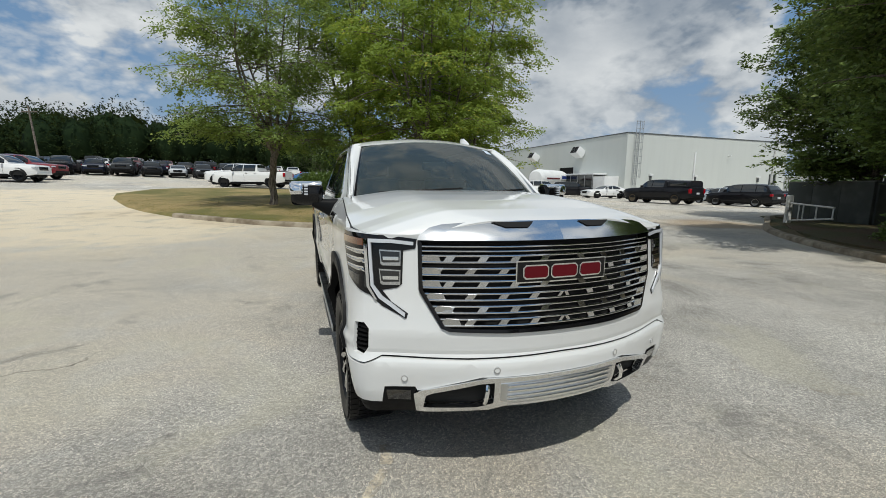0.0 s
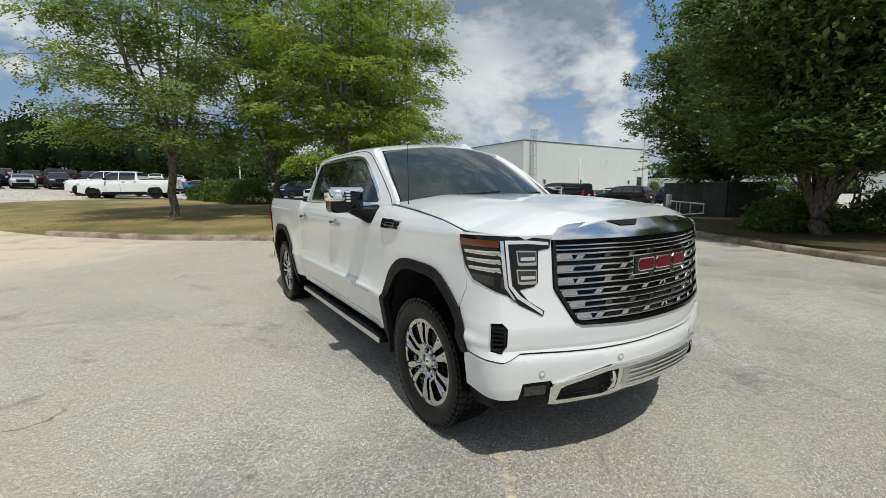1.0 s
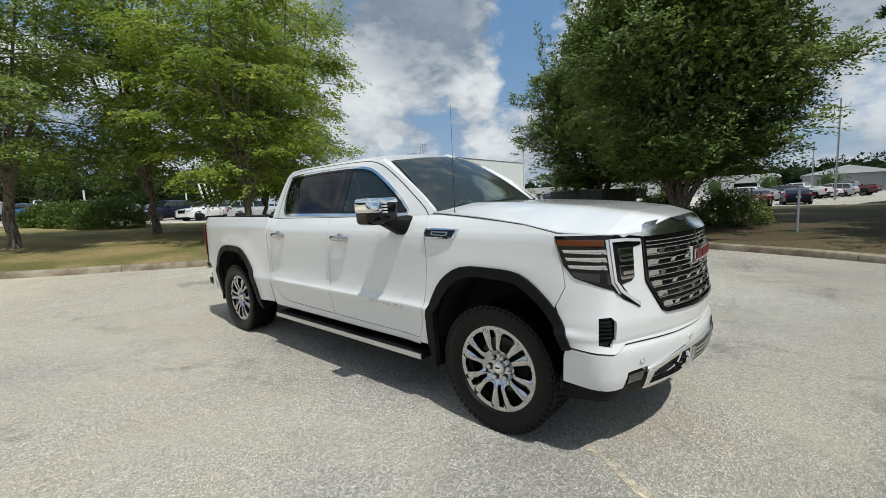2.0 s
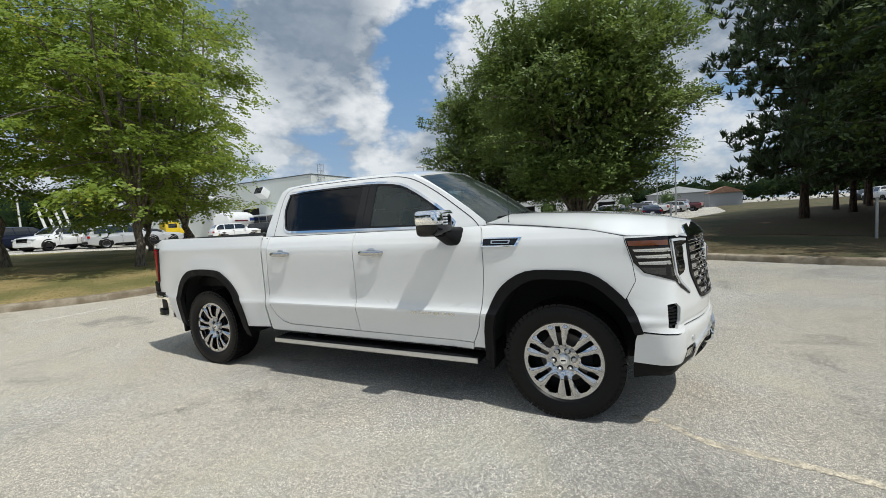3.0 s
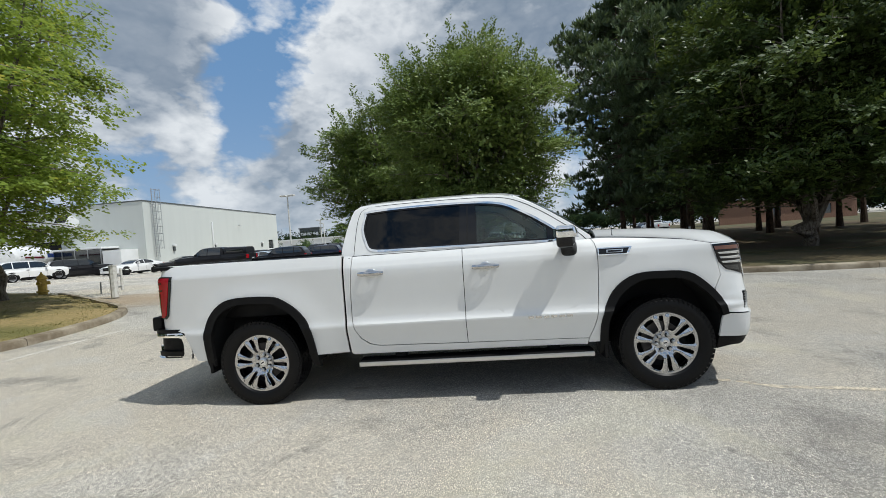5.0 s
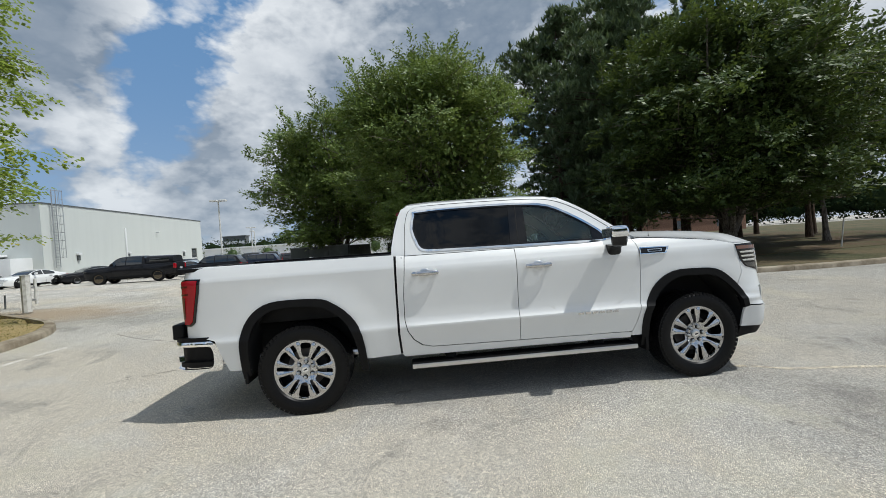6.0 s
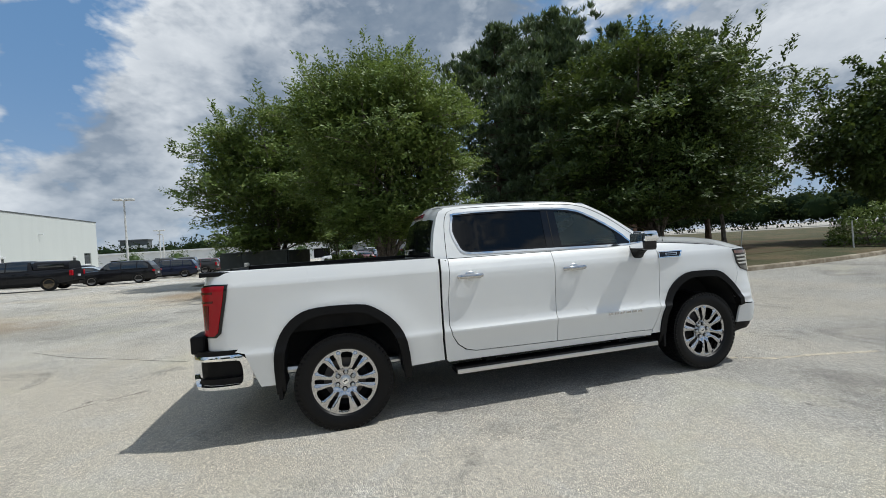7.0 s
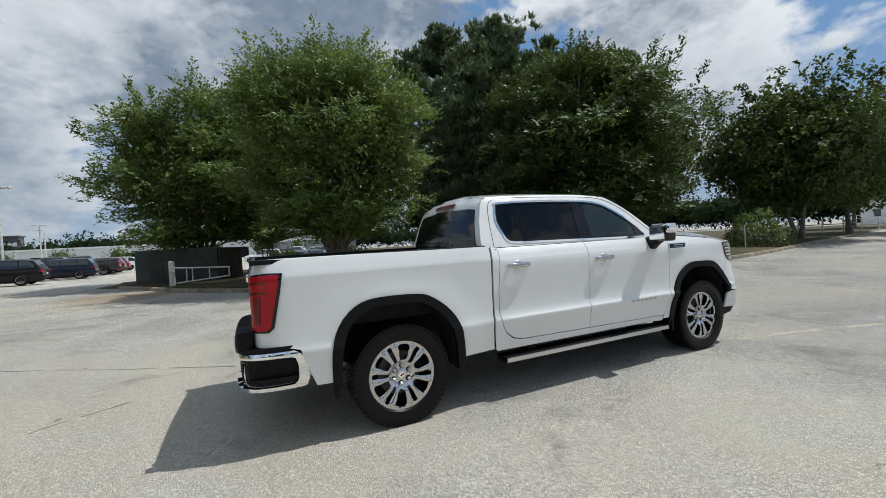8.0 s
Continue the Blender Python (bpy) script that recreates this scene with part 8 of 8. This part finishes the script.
def car(kind, colour, x, y, heading, label, rims="alloy", z=None, topper=False):
    """A parked vehicle; heading: degrees of its nose from +x."""
    z = ground_z(x, y) if z is None else z
    m = Matrix.Translation((x, y, z)) @ Matrix.Rotation(radians(heading + 90), 4, "Z")
    names = {"sedan": "sedan_car", "coupe": "coupe_car", "suv": "suv_car", "pickup": "parked_pickup", "heavy": "parked_pickup"}
    key = (kind, colour, rims, topper)
    if key in BUILT:
        return tagged(copy_thing(BUILT[key], m), label)
    k = KINDS[kind]
    L, W = k["L"], k["W"] / 2
    root = thing(names[kind], label, "pickup truck" if kind in ("pickup", "heavy") else "car", m)
    p = paint_of(colour)
    o = -L / 2
    f0 = (L - k["wb"]) * 0.47
    truck_like = kind in ("pickup", "heavy")
    top = table([(0, k["hood"] - (0.16 if truck_like else 0.30)), ((0.012 if truck_like else 0.03) * L, k["hood"] - (0.06 if truck_like else 0.10)), (0.10 * L, k["hood"] - (0.0 if truck_like else 0.02)), (k["a"], k["belt"]), (k["d"], k["deck"]), (L - 0.12, k["deck"]), (L, k["deck"] - (0.05 if truck_like else 0.16))])
    wide = table([(0, W * 0.80), (0.04 * L, W * 0.91), (0.14 * L, W * 0.99), (0.5 * L, W), (0.88 * L, W * 0.985), (0.97 * L, W * 0.92), (L, W * 0.86)])
    low = table([(0, k["clear"] + 0.10), (0.06 * L, k["clear"]), (0.9 * L, k["clear"]), (L, k["clear"] + 0.12)])
    bm = bmesh.new()

    def body_point(u, v):
        """Half a section: sill, bowed flank, shoulder crease, rounded bonnet or deck edge."""
        s = v * L
        w, zb, zt = wide(s), low(s), top(s)
        hgt = zt - zb
        q = [(0.90, zb), (0.965, zb + 0.05), (0.985, zb + 0.28 * hgt), (1.0, zb + 0.50 * hgt), (0.992, zb + 0.70 * hgt), (0.985, zb + 0.76 * hgt), (0.965, zb + 0.80 * hgt), (0.945, zb + 0.92 * hgt), (0.90, zt - 0.02), (0.80, zt + 0.004), (0.45, zt + 0.026), (0.0, zt + 0.036)]
        flare = sum(0.022 * blend(abs(s - c), k["r"] + 0.32, k["r"] + 0.05) for c in (f0, f0 + k["wb"]))
        i = int(u)
        a, b = q[i] if i < 12 else (-q[22 - i][0], q[22 - i][1])
        swell = flare * blend(b, zb + 0.85 * hgt, zb + 0.6 * hgt)
        return Vector((-a * (w + swell), o + s, b))

    vs = sorted(set([0, 0.012, 0.03, 0.05, 0.075, 0.1, 0.13] + steps(0.16, 0.94, 26) + [0.96, 0.98, 0.992, 1.0]))
    rows = sheet_into(bm, body_point, list(range(23)), vs)
    bm.faces.new(rows[0])
    bm.faces.new(rows[-1])
    body = part("body", bm, p, root, "", 24)
    zr, zb = k["roof"], k["belt"]
    A, B, C, D = (o + k[c] for c in "abcd")
    mid_ = (B + C) / 2
    line = smooth_line([(A - 0.02, zb + 0.0), (A + (B - A) * 0.5, zb + (zr - zb) * 0.60), (B, zr - 0.045), (B + (mid_ - B) * 0.6, zr - 0.004), (mid_ + (C - mid_) * 0.3, zr), (C, zr - (0.035 if truck_like else 0.07)), (C + (D - C) * 0.45, zr - (zr - k["deck"]) * (0.32 if truck_like else 0.40)), (D + 0.02, k["deck"] + 0.0)], 5)
    roof_y, roof_z = [q[0] for q in line], [q[1] for q in line]

    def shell(y, f, sd=0.0, out=0.0):
        """The greenhouse at y: f up the side from belt (0) to cant rail (1), or with sd 0, f across the top (-1..1)."""
        zt = float(np.interp(y, roof_y, roof_z))
        hgt = max(0.02, zt - zb + 0.02)
        base = W * 0.93 * (1 - 0.10 * blend(y, B, A) - 0.07 * blend(y, C, D))
        if sd:
            z = zb - 0.02 + hgt * 0.90 * f
            lean = 0.25 * max(0.0, (z - zb) / (zr - zb)) ** 1.15
            return Vector((sd * (base * (1 - lean) + out), y, z))
        edge = base * (1 - 0.25 * max(0.0, (hgt * 0.90 - 0.02) / (zr - zb)) ** 1.15)
        a = abs(f)
        return Vector((f * edge, y, zb - 0.02 + hgt * (0.90 + 0.10 * (1 - a ** 3.2)) + out))

    ys_ = sorted(set([round(v_, 4) for v_ in steps(A - 0.02, D + 0.02, 34)]))
    bm = bmesh.new()
    us_ = [(-1, f) for f in (0, 0.3, 0.6, 0.85)] + [(0, f) for f in steps(-1, 1, 10)] + [(1, f) for f in (0.85, 0.6, 0.3, 0)]
    sheet_into(bm, lambda u, v: shell(v, us_[int(u)][1], us_[int(u)][0]), list(range(len(us_))), ys_)
    part("roof", bm, p, root, "", 40)
    lift_ = Vector((0, 0, 0.007))
    bm = bmesh.new()
    sheet_into(bm, lambda u, v: shell(v, u) + lift_ + Vector((0, -0.006, 0)), steps(-0.93, 0.93, 8), steps(A + 0.05, B - 0.02, 8))
    part("windscreen", bm, M["car_glass"], root)
    bm = bmesh.new()
    sheet_into(bm, lambda u, v: shell(v, u) + lift_ + Vector((0, 0.008, 0)), steps(-0.90, 0.90, 8), steps(C + 0.06, D - (0.06 if truck_like else 0.10), 6))
    part("rear_window", bm, M["car_glass"], root)
    for sd in (-1, 1):
        y0, y1 = A + 0.30 * (B - A), (C + 0.02 if truck_like else C + 0.45 * (D - C))
        cuts = [y0, y0 + (y1 - y0) * 0.47, y1] if kind != "suv" else [y0, y0 + (y1 - y0) * 0.40, y0 + (y1 - y0) * 0.74, y1]
        for j, (c0, c1) in enumerate(zip(cuts, cuts[1:])):
            bm = bmesh.new()
            last = j == len(cuts) - 2 and not truck_like
            sheet_into(bm, lambda u, v: shell(u, 0.09 + 0.87 * v * (1 - (0.35 * blend(u, c1 - 0.4, c1) if last else 0.0)), sd, 0.006), steps(c0 + 0.03, c1 - 0.03, 6), steps(0.0, 1.0, 3))
            part("side_window", bm, M["car_glass"], root)
        part("sill", box(min(sd * W * 0.80, sd * W * 0.975), max(sd * W * 0.80, sd * W * 0.975), o + f0 + k["r"] + 0.1, o + f0 + k["wb"] - k["r"] - 0.1, k["clear"] - 0.03, k["clear"] + 0.12, 0.02), M["plastic"], root)
        for c in cuts[:-1]:
            part("door_gap", box(min(sd * (W * 0.99), sd * (W + 0.004)), max(sd * (W * 0.99), sd * (W + 0.004)), c + 0.10, c + 0.108, k["clear"] + 0.15, zb - 0.2), M["void"], root)
        part("mirror", (lambda b: (box_into(b, min(sd * W, sd * (W + 0.2)), max(sd * W, sd * (W + 0.2)), A + 0.28, A + 0.42, zb + 0.02, zb + 0.18, 0.04), b)[-1])(bmesh.new()), p if not truck_like else M["plastic"], root)
        hz = k["hood"] - 0.16
        part("headlamp", box(min(sd * W * 0.50, sd * W * 0.90), max(sd * W * 0.50, sd * W * 0.90), o + 0.005, o + 0.24, hz - 0.10, hz, 0.03), M["lamp_white"] if colour != "black" else M["glass_dark"], root)
        tz = k["deck"] - (0.10 if truck_like else 0.14)
        part("tail_lamp", box(min(sd * W * 0.72, sd * W * 0.935), max(sd * W * 0.72, sd * W * 0.935), o + L - 0.14, o + L + 0.01, tz - (0.34 if truck_like else 0.16), tz, 0.02), M["red_lens"], root)
        for i, s in enumerate((f0, f0 + k["wb"])):
            # near-black disc on the flank paints the shade of the wheel well
            bm = bmesh.new()
            lathe_into(bm, [(0.0, 0.0), (k["r"] + 0.075, 0.0), (k["r"] + 0.08, -0.02), (k["r"] + 0.08, -0.22)], 18, "x", Matrix.Translation((sd * (W * 0.994 + 0.012), o + s, k["r"] + 0.03)) @ Matrix.Rotation(0 if sd > 0 else math.pi, 4, "Z"))
            bmesh.ops.bisect_plane(bm, geom=bm.verts[:] + bm.edges[:] + bm.faces[:], plane_co=(0, 0, k["clear"] + 0.02), plane_no=(0, 0, -1), clear_outer=True)
            part("arch", bm, M["void"], root)
            wl = new("wheel")
            wl.parent = root
            wl.matrix_local = Matrix.Translation((sd * (W - 0.10), o + s, k["r"])) @ Matrix.Rotation(0 if sd > 0 else math.pi, 4, "Z")
            r = k["r"]
            bm = bmesh.new()
            lathe_into(bm, [(r * 0.62, 0.10), (r * 0.72, 0.125), (r * 0.9, 0.125), (r * 0.985, 0.10), (r, 0.05), (r, -0.12), (r * 0.9, -0.14), (r * 0.6, -0.14)], 18, "x")
            part("tyre", bm, M["rubber"], wl)
            bm = bmesh.new()
            lathe_into(bm, [(r * 0.66, 0.115), (r * 0.60, 0.105), (r * 0.56, 0.06), (r * 0.2, 0.05)], 18, "x")
            for j in range(5):
                box_into(bm, 0.06, 0.105, -r * 0.10, r * 0.10, 0.0, r * 0.60, 0.0, 1, Matrix.Rotation(2 * math.pi * j / 5, 4, "X"))
            part("rim", bm, M["gloss_black"] if rims == "dark" else M["bronze_rim"] if rims == "tan" else M["alloy"], wl)
    part("grille", box(-W * 0.48, W * 0.48, o - 0.005, o + 0.10, k["hood"] - 0.42, k["hood"] - 0.13, 0.03), M["gloss_black"], root)
    part("front_bumper", box(-W * 0.80, W * 0.80, o - 0.03, o + 0.2, k["clear"] + 0.08, k["clear"] + 0.26, 0.05), M["plastic"] if colour != "white" else p, root)
    part("rear_bumper", box(-W * 0.84, W * 0.84, o + L - 0.15, o + L + 0.05, k["clear"] + 0.14, k["clear"] + 0.32, 0.05), M["plastic"], root)
    part("number_plate", box(-0.16, 0.16, o + L + 0.0, o + L + 0.058, k["clear"] + 0.36, k["clear"] + 0.5, 0.004), M["lamp_white"], root)
    part("underbody", box(-W * 0.78, W * 0.78, o + 0.3, o + L - 0.3, k["clear"] * 0.75, k["clear"] + 0.3), M["void"], root)
    if truck_like:
        part("bed_cover", box(-W * 0.82, W * 0.82, D + 0.08, o + L - 0.10, k["deck"] + 0.02, k["deck"] + 0.05, 0.01), M["plastic"], root)
    if topper:
        bm = bmesh.new()
        y0, y1 = D + 0.05, o + L - 0.06

        def cap(u, v):
            w = W * 0.86 - 0.10 * abs(u) ** 0 * 0
            h = (k["roof"] - 0.06 - k["deck"]) * (1 - 0.10 * v)
            a = math.pi * (u + 1) / 2
            return Vector((-w * math.copysign(abs(math.cos(a)) ** 0.45, math.cos(a)), y0 + (y1 - 0.10 - y0) * v, k["deck"] + h * abs(math.sin(a)) ** 0.5))

        rows = sheet_into(bm, cap, steps(-1, 1, 16), steps(0, 1, 6))
        bm.faces.new(rows[0])
        bm.faces.new(rows[-1])
        shell = part("canopy", bm, p, root)
        for sd in (-1, 1):
            part("canopy_window", box(min(sd * W * 0.845, sd * W * 0.868), max(sd * W * 0.845, sd * W * 0.868), y0 + 0.2, y1 - 0.35, k["deck"] + 0.14, k["roof"] - 0.28, 0.008), M["car_glass"], shell)
    for sd in (-1, 1):
        for s in (k["b"] + 0.75, k["c"] - 0.1):
            part("door_handle", box(min(sd * (W - 0.02), sd * (W + 0.025)), max(sd * (W - 0.02), sd * (W + 0.025)), o + s, o + s + 0.18, zb - 0.14, zb - 0.11, 0.008), p if colour != "white" else M["plastic"], root)
    BUILT[key] = root
    return root



car("pickup", "white", -21.8, 36.6, -6, "white pickup with black wheels in the upper lot", "dark")
car("pickup", "red", -22.4, 40.6, -6, "red pickup parked beyond a white one")
car("heavy", "white", -4.8, 37.0, 158, "white crew-cab work pickup parked by the lawn", "dark")
car("heavy", "white", -6.1, 41.0, 160, "white work pickup behind another white pickup", "dark")
row = [("suv", "black"), ("suv", "charcoal"), ("pickup", "black"), ("suv", "navy"), ("pickup", "charcoal"), ("suv", "black"), ("sedan", "silver"), ("suv", "charcoal"), ("pickup", "black")]
for i, (kd, c) in enumerate(row):
    car(kd, c, -29.0 + 2.45 * i, 50.5 + 0.5 * i, -78 + 4 * (i % 2), "%s nose out below the wooded ridge" % {"suv": "dark family SUV", "pickup": "dark pickup", "sedan": "silver sedan"}[kd])
row = [("pickup", "maroon"), ("suv", "black"), ("pickup", "black"), ("suv", "silver"), ("suv", "maroon"), ("pickup", "charcoal"), ("sedan", "white"), ("suv", "black"), ("pickup", "white"), ("suv", "white")]
for i, (kd, c) in enumerate(row):
    car(kd, c, -33 + 3.9 * i, 61 + 0.3 * i, 95, "%s %s in the row before the woods" % (c, {"suv": "SUV", "pickup": "pickup", "sedan": "sedan"}[kd]))
row = [("suv", "maroon"), ("pickup", "charcoal"), ("suv", "black"), ("sedan", "charcoal"), ("suv", "silver"), ("pickup", "maroon"), ("suv", "navy"), ("suv", "black"), ("pickup", "black"), ("suv", "charcoal")]
for i, (kd, c) in enumerate(row):
    car(kd, c, -33.5 + 2.7 * i, 56.0 + 0.45 * i, 100 - 5 * (i % 3), "%s %s in the crowded middle row" % (c, {"suv": "SUV", "pickup": "pickup", "sedan": "sedan"}[kd]))
car("sedan", "blue", 0.2, 49.0, 10, "bright blue sedan beyond the lawn")
car("pickup", "white", -4.0, 68.0, 80, "white pickup parked far up the slope")
car("pickup", "white", 3.0, 69.0, 80, "white pickup parked far up the slope")
# north-east rows
car("suv", "navy", 8.3, 40.2, 200, "dark blue SUV seen past the maples", "tan")
car("suv", "white", 10.4, 37.0, 196, "white crossover parked past the maples", "dark")
car("suv", "charcoal", 14.0, 40.9, 14, "grey crossover parked past the maples")
car("suv", "silver", 13.4, 34.8, -12, "silver crossover beside the lawn")
car("sedan", "silver", 16.6, 37.6, -10, "silver sedan beside a crossover of the same colour")
car("suv", "black", 3.6, 42.5, 60, "black SUV in the rows behind the lawn")
car("sedan", "silver", 6.4, 44.5, 60, "silver sedan in the rows behind the lawn")
car("sedan", "white", 9.2, 46.5, 60, "white sedan in the rows behind the lawn")
car("suv", "white", 25.6, 38.6, -20, "white compact SUV before the tanker")
car("suv", "black", 28.7, 37.4, -30, "dark crossover beside a white SUV")
car("coupe", "white", 30.0, 33.4, 172, "white coupe with dark wheels by the building", "dark")
car("sedan", "black", 33.2, 31.0, 150, "black sedan near the building corner")
car("suv", "black", 36.2, 30.0, 120, "black SUV near the building wall")
car("sedan", "charcoal", 39.2, 30.5, 100, "dark sedan along the building wall")
car("sedan", "silver", 42.2, 30.5, 95, "silver sedan along the building wall")
car("suv", "charcoal", 45.4, 30.5, 95, "dark SUV along the building wall")
car("pickup", "black", 26.8, 23.1, 98, "black pickup with a bed canopy and light wheels", "tan", topper=True)
car("suv", "black", 31.4, 19.7, 96, "black SUV beside a black pickup")
car("sedan", "pale", 34.4, 23.6, 95, "pale blue sedan between dark vehicles")
car("suv", "navy", 38.5, 19.0, 97, "dark navy SUV in the lot")
car("pickup", "charcoal", 41.5, 20.4, 97, "dark grey pickup in the lot")
car("pickup", "charcoal", 44.7, 19.5, 97, "dark grey pickup in the lot")
car("suv", "maroon", 48.0, 19.3, 97, "dark red SUV in the lot")
car("suv", "red", 51.0, 19.6, 97, "red SUV in the lot")
car("suv", "white", 57.5, 20.2, 110, "white crossover at the end of the row", "dark")
for i, c in enumerate(("charcoal", "black", "silver", "white", "navy", "black")):
    car("suv" if i % 2 else "sedan", c, 60 + 4.0 * i, 27.0 - 0.4 * i, 97, "%s car in a far row" % c)
# east lot beyond the trees
car("sedan", "maroon", 39.0, 1.2, 5, "dark red sedan beyond the shaded lawn")
car("sedan", "navy", 43.4, -1.2, 5, "dark blue sedan beyond the shaded lawn")
for i, (kd, c) in enumerate((("suv", "white"), ("sedan", "silver"), ("suv", "charcoal"), ("pickup", "white"), ("sedan", "white"), ("suv", "silver"), ("pickup", "maroon"))):
    car(kd, c, 52 + 3.2 * i, 3.5 - 1.6 * i, 70, "%s %s in the east lot" % (c, {"suv": "SUV", "pickup": "pickup", "sedan": "sedan"}[kd]))
car("pickup", "white", 84, -7.2, 184, "white pickup far across the field")
car("pickup", "white", 66, -27.5, 5, "white pickup behind the pine trunks")
car("suv", "black", 73, -28.5, 5, "dark SUV behind the pine trunks")
car("sedan", "navy", 92, -4.5, 10, "dark sedan far across the field")
car("sedan", "silver", 90, -1.0, 10, "silver sedan far across the field")
